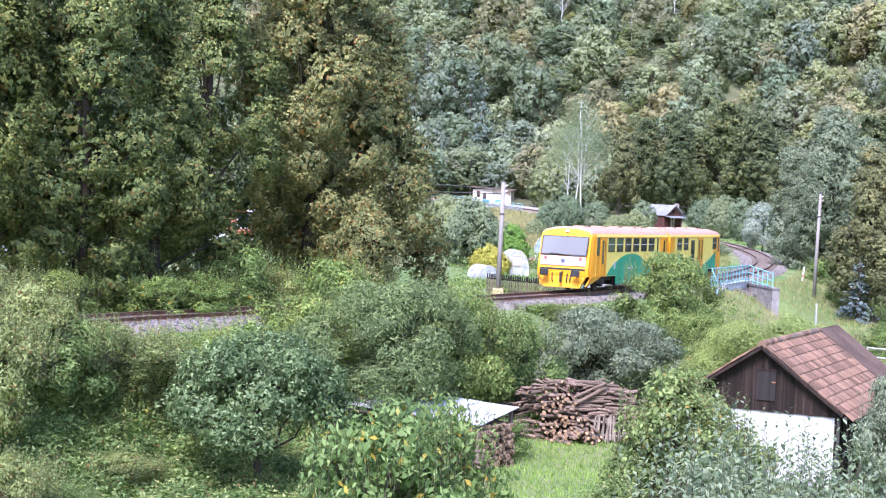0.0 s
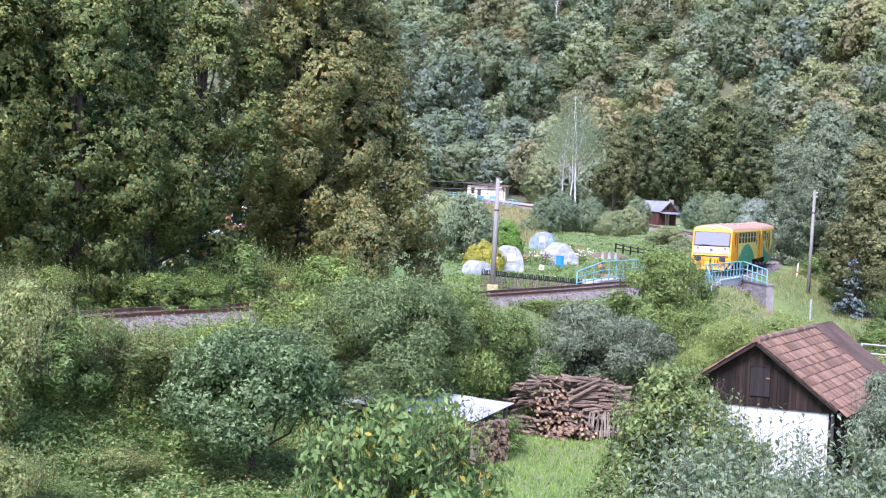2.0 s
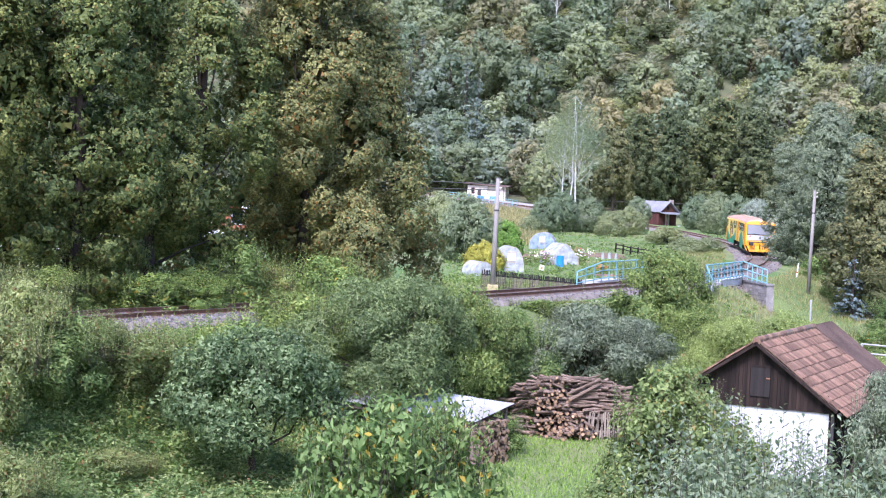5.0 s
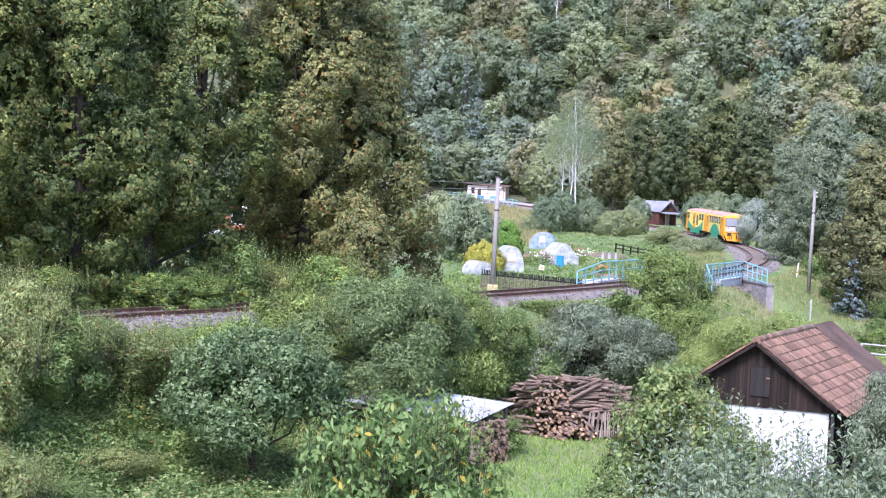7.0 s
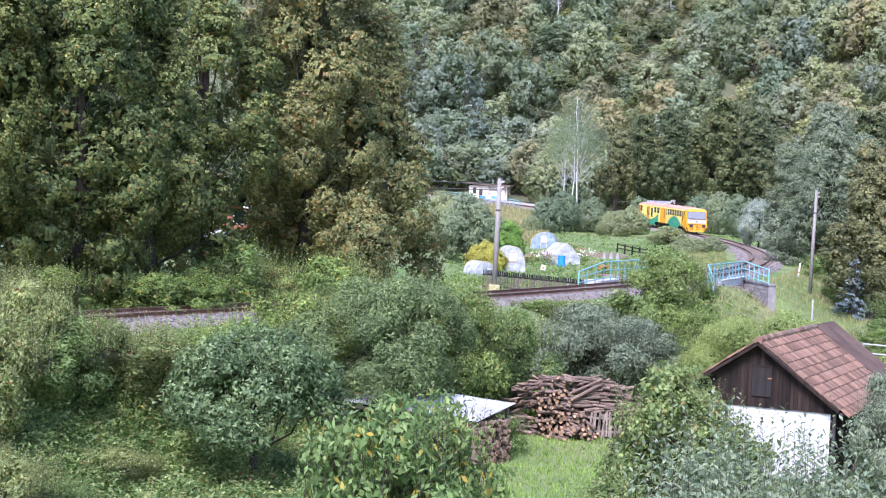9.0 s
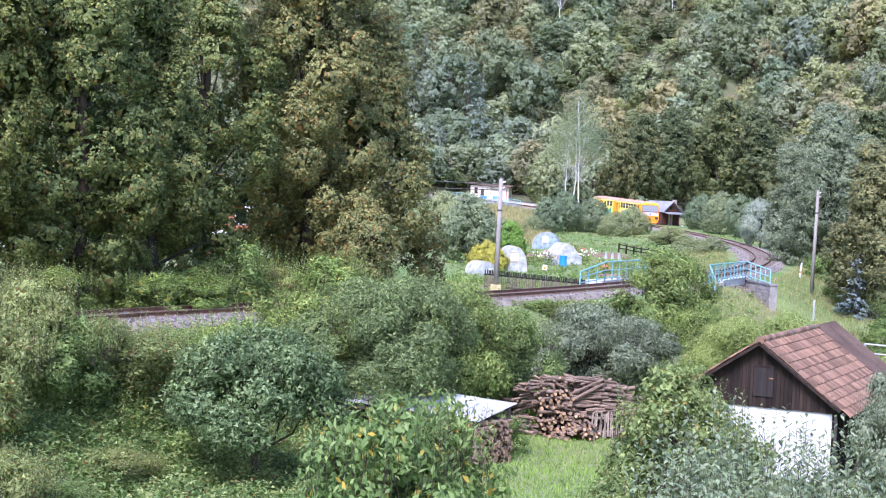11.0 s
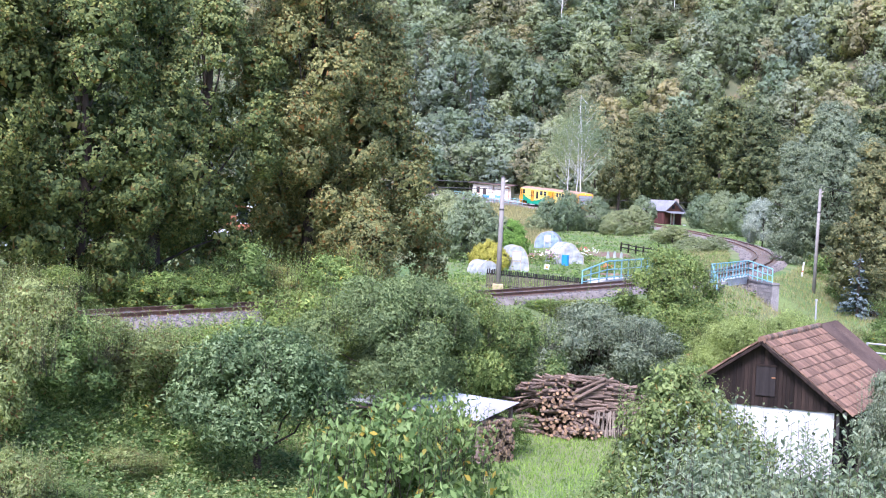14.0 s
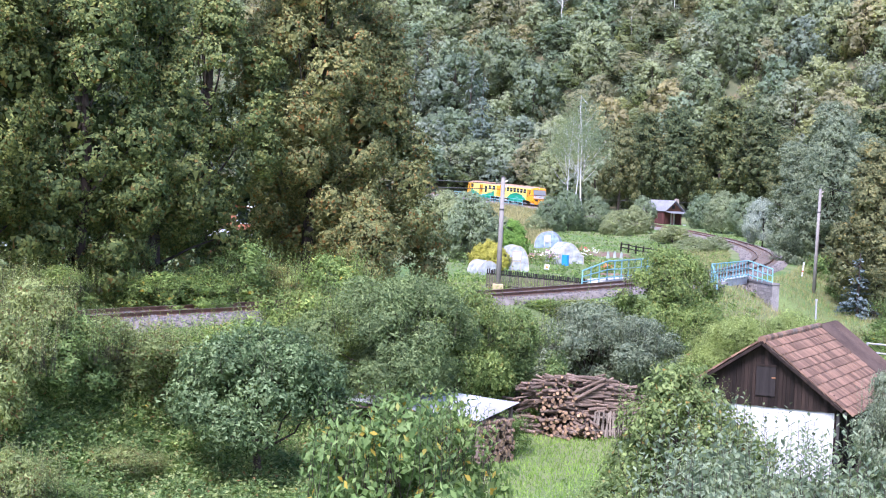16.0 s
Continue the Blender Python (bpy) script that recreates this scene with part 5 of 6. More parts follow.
def build_poles():
    grey = surface("weathered_pole", (0.20, 0.185, 0.17), (0.31, 0.29, 0.265), 1.0, 0.8, 0.4, 25, stretch=(1, 1, 0.2))
    iron = surface("dark_iron", (0.05, 0.05, 0.05), (0.10, 0.09, 0.09), 4, 0.6, 0.2, 30, 0.5)
    porcelain = surface("porcelain", (0.5, 0.42, 0.36), (0.6, 0.52, 0.46), 4, 0.3, 0.0)
    for u, d, h, lean in ((0.0309, 90.5, 6.25, 0.3), (0.2215, 126, 7.9, 0.8)):
        x, y = u * d, d
        g = gz(x, y)
        t = thing("utility_pole", pose(x, y, g, 0, lean, 0), "tall grey weathered utility pole beside the line", "utility pole")
        part("pole_shaft", cyl(bmesh.new(), (0, 0, -0.5), (0, 0, h), 0.15, 0.11, 12), grey, t, smooth=True)
        part("pole_cap", cyl(bmesh.new(), (0, 0, h), (0, 0, h + 0.05), 0.13, 0.04, 12), iron, t)
        for z in (h - 0.25, h - 0.55):
            part("insulator", cyl(bmesh.new(), (0.1, 0, z), (0.24, 0, z + 0.06), 0.05, 0.04, 8), porcelain, t)
        part("pole_band", cyl(bmesh.new(), (0, 0, h - 1.8), (0, 0, h - 1.72), 0.14, 0.14, 12), iron, t)
        if d < 100:
            part("concrete_footing", boxed(-0.3, 0.3, -0.25, 0.25, -0.6, 0.42, 0.05), surface("sandy_concrete", (0.45, 0.36, 0.2), (0.55, 0.45, 0.27), 2, 0.9, 0.3), t, "ochre concrete footing")
    wire = surface("dark_wire", (0.03, 0.03, 0.03), (0.06, 0.06, 0.06), 2, 0.6, 0)

    def cable(p, q, sag, label):
        p, q = Vector(p), Vector(q)
        pts = [p.lerp(q, i / 12) - Vector((0, 0, sag * i / 3 * (1 - i / 12))) for i in range(13)]
        me = limb_mesh("overhead_wire", [(pts, 0.026, 0.026)], wire, 5)
        tagged(new("overhead_wire", me), label, "wire")
    cable((2.8, 90.5, 5.35), (-40, 112, 8.0), 0.6, "thin dark overhead wire from the garden pole")
    cable((2.8, 90.5, 5.05), (-40, 112, 6.6), 0.6, "thin dark overhead wire from the garden pole")
    cable((27.9, 126, 6.6), (48, 150, 5.4), 0.5, "thin dark overhead wire from the slope pole")
    cable((5, 290, 5.2), (60, 275, 5.6), 0.6, "thin dark wire along the far line")


def corrugated(w, l, amp=0.018, pitch=0.09):
    n = int(w / pitch * 4)
    vs, fs = [], []
    for j, y in enumerate((0, l)):
        for i in range(n + 1):
            x = w * i / n
            vs.append((x, y, amp * math.sin(x / pitch * 2 * math.pi)))
    for i in range(n):
        fs.append((i, i + 1, n + 2 + i, n + 1 + i))
    k = len(vs)
    vs += [(a, b, c - 0.008) for a, b, c in vs]
    fs += [(k + d, k + c, k + b, k + a) for a, b, c, d in fs]
    fs += [(i + 1, i, k + i, k + i + 1) for i in range(n)]
    return vs, fs


def build_shed():
    white = surface("white_lime_wash", (0.46, 0.46, 0.47), (0.55, 0.55, 0.55), 0.8, 0.9, 0.25, 20)
    tile = surface("red_roof_tile", (0.165, 0.095, 0.066), (0.27, 0.172, 0.122), 2.5, 0.9, 0.6, 14, vary=0.4, dirt=(0.135, 0.112, 0.092))
    brown = surface("brown_sheet_metal", (0.058, 0.040, 0.034), (0.105, 0.074, 0.062), 0.8, 0.85, 0.2, 15)
    t = thing("garden_shed", rotz(9.61, 50.0, -3.4, -24.9), "white shed with dark board gable and red tiled roof", "shed")
    wall = part("wall", boxed(-1.8, 2.22, 0.25, 10.4, -0.3, 2.12), white, t, "white limewashed wall")
    ridge = 4.12
    lr, rr = math.atan2(1.4, 2.05), math.atan2(1.87, 2.55)
    # dark boarded gable, plank by plank
    gable = part("gable_backing", boxed(-1.75, 2.18, 0.30, 0.34, 2.1, 2.6), DARKWOODPAINT, t)
    x = -1.85
    i = 0
    while x < 2.3:
        w = 0.118 + 0.02 * math.sin(i * 2.3)
        def top(q):
            return ridge - 0.16 + (math.tan(lr) * q if q < 0 else -math.tan(rr) * q)
        x1 = min(x + w - 0.006, 2.33)
        z0 = 2.07 + 0.006 * math.sin(i * 5.1)
        ta, tb = max(top(x), z0 + 0.02), max(top(x1), z0 + 0.02)
        y = 0.20 + 0.006 * math.sin(i * 3.7)
        vs = [(x, y, z0), (x1, y, z0), (x1, y, tb), (x, y, ta), (x, y + 0.05, z0), (x1, y + 0.05, z0), (x1, y + 0.05, tb), (x, y + 0.05, ta)]
        child("plank", mesh_of("plank", vs, [(0, 1, 2, 3), (4, 7, 6, 5), (0, 4, 5, 1), (1, 5, 6, 2), (3, 2, 6, 7), (0, 3, 7, 4)], DARKWOODPAINT), gable)
        x += w
        i += 1
    hatch = part("hatch", boxed(-0.18, 0.42, 0.16, 0.196, 2.4, 3.35, 0.008), surface("hatch_wood", (0.016, 0.013, 0.013), (0.036, 0.03, 0.029), 1.0, 0.8, 0.5, 18, stretch=(6, 6, 0.4)), gable, "greyish board hatch")
    part("hatch_batten", boxed(-0.20, 0.44, 0.14, 0.17, 3.30, 3.36), DARKWOODPAINT, hatch)
    part("hinge", boxed(0.3, 0.42, 0.14, 0.16, 2.95, 2.99), surface("rust_iron", (0.2, 0.09, 0.04), (0.3, 0.14, 0.06), 5), hatch)
    # roof slopes
    for side, run_, drop, ang in ((-1, 2.05, 1.4, lr), (1, 2.55, 1.87, rr)):
        L = math.hypot(run_, drop)
        base = Matrix.Translation((0, 0, ridge)) @ Matrix.Rotation(side * ang, 4, 'Y')
        bm = box(bmesh.new(), min(0, side * L), max(0, side * L), -0.02, 10.7, -0.11, -0.04)
        bmesh.ops.transform(bm, matrix=base, verts=bm.verts)
        deck = part("roof", bm, OLDWOOD, t, "roof slope with aged red tiles" if side > 0 else "roof slope in shade")
        bm = box(bmesh.new(), min(0, side * (L + 0.02)), max(0, side * (L + 0.02)), -0.10, -0.06, -0.13, -0.05)
        bmesh.ops.transform(bm, matrix=base, verts=bm.verts)
        part("bargeboard", bm, DARKWOODPAINT, deck)
        tv = [(-0.122, 0, 0.030), (0.122, 0, 0.040), (0.122, 0.39, 0.012), (-0.122, 0.39, 0.005), (-0.122, 0, -0.03), (0.122, 0, -0.03), (0.122, 0.39, -0.01), (-0.122, 0.39, -0.01)]
        ridge_tile = mesh_of("roof_tile", [(a * 1.0, b, c) for a, b, c in tv], [(0, 1, 2, 3), (4, 7, 6, 5), (0, 4, 5, 1), (1, 5, 6, 2), (2, 6, 7, 3), (0, 3, 7, 4)], tile)
        rows = int(L / 0.345)
        for r in range(rows + 1):
            for c in range(31):
                # tile: y along the ridge is its width, its length runs down the slope
                m = base @ Matrix.Translation((side * (r * 0.345 + 0.40), -0.06 + 0.125 + c * 0.25, 0.01 + 0.012 * math.sin(r * 7.1 + c * 3.3))) @ Matrix.Rotation(math.pi / 2 * side, 4, 'Z') @ Matrix.Rotation(0.02 * math.sin(r * 3.1 + c * 1.7), 4, 'Z')
                child("roof_tile", ridge_tile, deck, m)
        vs, fs = corrugated(2.9, L + 0.04)
        me = mesh_of("metal_sheet", [tuple(base @ Vector((side * b, 7.72 + a, c + 0.04))) for a, b, c in vs], fs, brown)
        child("metal_sheet", me, deck, None, "brown corrugated roof sheet")
    for c in range(20):
        bm = bmesh.new()
        cyl(bm, (0, c * 0.39 - 0.08, ridge - 0.02), (0, c * 0.39 + 0.34, ridge), 0.13, 0.11, 10)
        part("ridge_tile", bm, tile, t)
    part("gutter", cyl(bmesh.new(), (2.6, -0.1, ridge - 2.02), (2.6, 10.6, ridge - 2.04), 0.06, 0.06, 8), surface("dark_iron"  , (0.05, 0.05, 0.05), (0.1, 0.09, 0.09)), t)
    part("downpipe", cyl(bmesh.new(), (2.36, 0.15, 0), (2.36, 0.15, 2.1), 0.05, 0.05, 8), MATS["dark_iron"], t)
    # dark boards and strips added over the white side wall to paint its shadow
    side = part("side_boarding", boxed(2.222, 2.27, 0.24, 10.3, 0.0, 2.1), DARKWOODPAINT, t, "added dark boards standing in for shadow on the side wall")
    for i in range(22):
        part("cover_strip", boxed(2.272, 2.29, 0.3 + i * 0.22, 0.34 + i * 0.22, 0.02, 2.08), DARKWOODPAINT, side)
    # dark picket fence beside the shed
    f = thing("picket_fence", rotz(12.35, 48.9, -3.4, -20), "dark weathered picket fence beside the shed", "fence")
    pk = bpy.data.meshes.new("picket")
    bm = boxed(-0.045, 0.045, -0.012, 0.012, 0, 1.35, 0.004)
    bm.to_mesh(pk)
    bm.free()
    pk.materials.append(OLDWOOD)
    for i in range(26):
        child("picket", pk, f, pose(0.1 + i * 0.13, 0, 0.05 + 0.03 * math.sin(i * 2.2), 0, 1.2 * math.sin(i * 1.7), 0))
    for z in (0.4, 1.05):
        part("fence_rail", boxed(0, 3.5, 0.012, 0.06, z, z + 0.08), OLDWOOD, f)


def log_meshes():
    bark = surface("log_bark", (0.095, 0.064, 0.048), (0.28, 0.215, 0.175), 2.0, 0.9, 0.8, 22, vary=0.35)
    cut = surface("cut_wood", (0.22, 0.135, 0.08), (0.44, 0.30, 0.185), 6.0, 0.8, 0.3, 40, vary=0.35)
    out = []
    rng = np.random.default_rng(3)
    for i in range(8):
        n = 9
        vs, fs = [], []
        bend = rng.normal(0, 0.03, 2)
        for k in range(4):
            x = -0.5 + k / 3
            for j in range(n):
                w = 2 * math.pi * j / n
                r = 1 + 0.10 * math.sin(2 * w + i) + 0.05 * math.sin(5 * w + k)
                vs.append((x, r * math.cos(w) + bend[0] * math.sin(k * 1.1) * 5, r * math.sin(w) + bend[1] * math.sin(k) * 5))
        for k in range(3):
            for j in range(n):
                fs.append((k * n + j, k * n + (j + 1) % n, (k + 1) * n + (j + 1) % n, (k + 1) * n + j))
        fs += [tuple(reversed(range(n))), tuple(3 * n + j for j in range(n))]
        me = mesh_of("log", vs, fs, bark)
        me.materials.append(cut)
        me.polygons[-1].material_index = me.polygons[-2].material_index = 1
        out.append(me)
    return out


def build_wood():
    rng = np.random.default_rng(8)
    meshes = log_meshes()

    def log(parent, p, length, r, yaw, pitch=0.0):
        m = pose(*p, 0, pitch, yaw) @ Matrix.Rotation(rng.uniform(0, 6), 4, 'X') @ Matrix.Diagonal((length, r, r, 1))
        child("log", meshes[int(rng.integers(8))], parent, m)
    g = -3.4
    pile = thing("log_pile", pose(0, 56.4, g), "stacked firewood logs with cut ends showing on the lawn", "log pile")
    # log ends towards the lawn
    z = 0.07
    row = 0
    while z < 1.62:
        x = 3.40 + (row % 2) * 0.06 + 0.08 * z
        while x < 4.95 - 0.30 * z:
            r = rng.uniform(0.035, 0.072)
            side = rng.random() < 0.16
            log(pile, (x, rng.uniform(-0.22, 0.2) - (0.35 if side else 0), z + rng.normal(0, 0.02)), 0.6 if side else 1.1, r, (rng.normal(0, 20) if side else 90 + rng.normal(0, 8)), rng.normal(0, 5))
            x += 0.122
        z += 0.108
        row += 1
    for i in range(44):
        x = rng.uniform(2.35, 3.5)
        log(pile, (x, rng.uniform(-0.4, 0.3), rng.uniform(0.1, 1.50 - 0.2 * (3.5 - x))), rng.uniform(0.4, 0.9), rng.uniform(0.03, 0.06), rng.normal(0, 30), rng.normal(0, 9))
    # logs seen from the side, and the crest: a jumble of thin and thick boughs
    pile2 = thing("log_pile", pose(0, 56.5, g), "high heap of long weathered logs and boughs", "log pile")
    z = 0.72
    while z < 1.80:
        for x in (5.05, 5.75, 6.3):
            if x > 6 and z > 1.6:
                continue
            for y in (-0.42, -0.1, 0.25):
                log(pile2, (x + rng.normal(0, 0.18), y, z + rng.normal(0, 0.02)), rng.uniform(0.6, 1.2), rng.uniform(0.03, 0.068), rng.normal(0, 8), rng.normal(0, 5))
        z += 0.10
    for y in (0.1, 0.4):
        for z in (0.12, 0.3, 0.48, 0.62):
            log(pile2, (5.8, y, z), 1.7, 0.09, rng.normal(0, 3))
    for i in range(90):
        x = rng.uniform(2.7, 6.35)
        crest = 1.50 + 0.50 * math.sin((x - 2.3) / 4.6 * math.pi) ** 1.2
        log(pile2, (x, rng.uniform(-0.45, 0.4), crest + rng.uniform(-0.16, 0.06)), rng.uniform(0.35, 1.0), rng.uniform(0.025, 0.06), rng.normal(0, 28), rng.normal(0, 10))
    for x, z, l, pt in ((5.15, 1.72, 1.5, -30), (4.98, 1.8, 1.2, -27), (5.4, 2.02, 1.1, 4)):
        log(pile2, (x, -0.55, z), l, 0.05, rng.normal(0, 5), pt)
    # spill in front
    for i in range(60):
        x, y = rng.normal(4.75, 0.34), rng.uniform(-1.1, -0.5)
        log(pile2, (x, y - 0.1, max(0.05, 0.85 - 0.8 * abs(x - 4.75) - 0.7 * (-y - 0.5)) * rng.uniform(0.3, 1.05) + 0.04), rng.uniform(0.3, 0.7), rng.uniform(0.035, 0.07), rng.uniform(40, 140), rng.normal(0, 16))
    low = thing("log_pile", pose(0, 60.5, -3.3), "low long stack of grey boughs behind bushes", "log pile")
    for i in range(300):
        x = rng.uniform(0.2, 3.6)
        log(low, (x, rng.uniform(-0.5, 0.5), rng.uniform(0.1, 1.0 - 0.04 * (x - 1.5) ** 2)), rng.uniform(0.5, 1.3), rng.uniform(0.03, 0.06), rng.normal(0, 16), rng.normal(0, 7))
    # pale palings leaning against the pile
    pal = surface("pale_paling", (0.17, 0.14, 0.115), (0.28, 0.235, 0.19), 1.5, 0.85, 0.4, 20, vary=0.3)
    f = thing("paling_panel", pose(5.15, 55.75, g, -8, 0, 3), "pale wooden paling panel leaning on the woodpile", "fence panel")
    pk = bpy.data.meshes.new("paling")
    bm = boxed(-0.03, 0.03, -0.01, 0.01, 0, 0.85, 0.003)
    bm.to_mesh(pk)
    bm.free()
    pk.materials.append(pal)
    for i in range(19):
        child("paling", pk, f, pose(i * 0.085, 0, 0.12 + 0.05 * math.sin(i * 1.9), 0, 4 * math.sin(i * 2.7) + (6 if i < 6 else 0), 0))
    for z in (0.3, 0.75):
        part("paling_rail", boxed(-0.05, 1.65, 0.012, 0.04, z, z + 0.05), pal, f)
    # lean-to with a tin roof over a firewood stack
    tin = surface("pale_tin_sheet", (0.50, 0.50, 0.54), (0.66, 0.66, 0.70), 0.7, 0.42, 0.15, 12, 0.3, dirt=(0.38, 0.36, 0.36))
    lt = thing("lean_to", rotz(1.18, 48.5, g, 146.0), "open woodshed with pale tin roof sheets", "lean-to")
    for i in range(4):
        vs, fs = corrugated(1.45, 2.15)
        me = mesh_of("tin_sheet", [(a + i * 1.40, -b, c) for a, b, c in vs], fs, tin)
        ob = child("tin_sheet", me, lt, pose(0, 0, 1.46 + 0.012 * (i % 2), -10.0, -1.0, 0))
    for x in (0.15, 2.8, 5.5):
        for y, h in ((-0.15, 1.44), (-1.9, 1.76)):
            part("post", boxed(x - 0.05, x + 0.05, y - 0.05, y + 0.05, 0, h, 0.01), OLDWOOD, lt)
    part("roof_beam", boxed(-0.05, 5.6, -0.2, -0.1, 1.36, 1.45), OLDWOOD, lt)
    st = thing("firewood_stack", rotz(1.18, 48.5, g, 146.0), "stack of split firewood under the tin roof", "log pile")
    z = 0.09
    while z < 1.40:
        y = -0.15
        while y > -1.9:
            r = rng.uniform(0.04, 0.075)
            log(st, (0.40 + rng.uniform(-0.1, 0.1), y, z), 0.9, r, rng.normal(0, 6), rng.normal(0, 3))
            y -= 0.125
        for k in range(1):
            log(st, (1.1 + k * 0.9, 0.02, z), 0.9, rng.uniform(0.06, 0.09), rng.normal(0, 5))
        z += 0.115


def tube(bm, pts, r, n=8):
    for a, b in zip(pts[:-1], pts[1:]):
        cyl(bm, a, b, r, r, n)
    return bm


def railing(name, label, pts, height, spacing=1.0, drops=None):
    """A pipe railing with posts along base points; the hand rail follows them at the given height."""
    t = thing(name, Matrix.Identity(4), label, "railing")
    pts = [Vector(p) for p in pts]
    hs = drops or [height] * len(pts)
    for k, r in ((1.0, 0.045), (0.52, 0.035), (0.08, 0.035)):
        bm = tube(bmesh.new(), [p + Vector((0, 0, h * k)) for p, h in zip(pts, hs)], r)
        part("hand_rail" if k == 1.0 else "rail", bm, TURQ, t)
    for a, b, ha, hb in zip(pts[:-1], pts[1:], hs[:-1], hs[1:]):
        n = max(1, round((b - a).length / spacing))
        for i in range(n + 1):
            p = a.lerp(b, i / n)
            part("post", cyl(bmesh.new(), p - Vector((0, 0, 0.15)), p + Vector((0, 0, ha + (hb - ha) * i / n)), 0.04, 0.04, 8), TURQ, t)
    return t


def build_bridge():
    pale = surface("pale_girder_paint", (0.55, 0.56, 0.58), (0.68, 0.69, 0.70), 1.2, 0.6, 0.2, 20)
    b = thing("bridge", Matrix.Identity(4), "small railway bridge with pale girders over a stream", "bridge", kind="structure")
    for side in (-2.45, 2.45):
        pts = [on_line(s, side, 0) for s in (25.4, 29.5, 33.6)]
        bm = bmesh.new()
        for p, q in zip(pts[:-1], pts[1:]):
            d = q - p
            m = Matrix.Translation(p) @ d.to_track_quat('Y', 'Z').to_matrix().to_4x4()
            box(bm, -0.09, 0.09, 0, d.length, -0.62, -0.12, 0.0, m)
            box(bm, -0.2, 0.2, 0, d.length, -0.12, -0.07, 0.0, m)
        part("girder", bm, pale, b)
    child("deck", ribbon("deck", 25, 34, 1.0, [(-2.4, -0.30), (-2.4, -0.45), (2.4, -0.45), (2.4, -0.30)], CONCRETE), b)
    rng = np.random.default_rng(6)

    def masonry(p, q, depth, top, bottom):
        """A rubble wall from p to q, stones set proud of a mortar core."""
        p, q = Vector(p), Vector(q)
        d = (q - p)
        L = d.length
        x = d.normalized()
        w = part("abutment", bmesh.new(), STONE, b)
        bm = box(bmesh.new(), 0, L, 0.04, depth, bottom, top)
        y = Vector((-x.y, x.x, 0))
        m = Matrix(((x.x, y.x, 0, p.x), (x.y, y.y, 0, p.y), (0, 0, 1, 0), (0, 0, 0, 1)))
        bmesh.ops.transform(bm, matrix=m, verts=bm.verts)
        bm.to_mesh(w.data)
        bm.free()
        st = bpy.data.meshes.new("stone")
        bm = boxed(-0.5, 0.5, -0.03, 0.05, -0.5, 0.5, 0.03)
        bm.to_mesh(st)
        bm.free()
        st.materials.append(STONE)
        z = bottom
        while z < top - 0.05:
            h = rng.uniform(0.2, 0.32)
            h = min(h, top - z)
            s = 0.0
            while s < L - 0.03:
                l = min(rng.uniform(0.28, 0.6), L - s)
                child("stone", st, w, m @ Matrix.Translation((s + l / 2, rng.uniform(0, 0.02), z + h / 2)) @ Matrix.Diagonal((l - 0.025, 1, h - 0.025, 1)))
                s += l
            z += h
        part("coping", box(bmesh.new(), -0.05, L + 0.05, -0.06, depth, top, top + 0.12, 0.0, m), STONE, w)
    c = on_line(33.2, 2.6)
    wing = Vector((22.0, 112.0, 0))
    masonry((c.x, c.y, 0), (wing.x, wing.y, 0), 0.5, -0.5, -3.6)
    o_ = on_line(33.2, -2.6)
    masonry((o_.x, o_.y, 0), (c.x, c.y, 0), 0.5, -0.62, -3.6)
    a = on_line(25.8, -2.6)
    a2 = on_line(25.8, 2.6)
    masonry((a2.x, a2.y, 0), (a.x, a.y, 0), 0.5, -0.62, -3.6)
    wl = on_line(19, 3.6)
    masonry((wl.x, wl.y, 0), (a2.x, a2.y, 0), 0.5, -0.5, -2.6)
    # railings
    far = [on_line(s, -2.15, 0.0) for s in (9.3, 14.0, 20, 26, 33)]
    far[0].z -= 0.15
    for p in far[1:]:
        p.z -= 0.02
    railing("bridge_railing", "turquoise pipe railing on the garden side of the bridge", far, 1.08, 1.5, [0.72, 1.08, 1.08, 1.08, 1.08])
    near = [on_line(18.5, 3.6, -0.55), on_line(21.5, 2.5, -0.05), on_line(27, 2.5, -0.05), on_line(33, 2.6, -0.05), Vector((22.0, 112.1, -0.42))]
    railing("bridge_railing", "turquoise pipe railing on the stream side of the bridge", near, 1.05, 1.0, [0.8, 1.05, 1.05, 1.05, 0.98])
    slab = [on_line(s, sd, up) for s, sd, up in ((13.5, -2.1, -0.1), (20, -2.1, -0.1), (20, -3.4, -0.1), (13.5, -3.4, -0.1), (13.5, -2.1, -0.6), (20, -2.1, -0.6), (20, -3.4, -0.6), (13.5, -3.4, -0.6))]
    tagged(new("concrete_slab", mesh_of("concrete_slab", slab, [(0, 3, 2, 1), (4, 5, 6, 7), (0, 1, 5, 4), (1, 2, 6, 5), (2, 3, 7, 6), (3, 0, 4, 7)], CONCRETE)), "pale concrete slab behind the railing", "slab")
    # white distance marker beside the line
    for s, sd in ((52.0, 4.2),):
        p = on_line(s, sd)
        mk = thing("marker_post", pose(p.x, p.y, gz(p.x, p.y), 0, 6, 0), "white painted marker post beside the track", "marker post")
        part("post", boxed(-0.05, 0.05, -0.05, 0.05, -0.2, 1.15, 0.01), surface("white_paint", (0.7, 0.7, 0.7), (0.8, 0.8, 0.8), 2), mk)
        part("red_band", boxed(-0.053, 0.053, -0.053, 0.053, 0.35, 0.48), surface("red_paint", (0.5, 0.08, 0.05), (0.6, 0.1, 0.06), 2), mk)


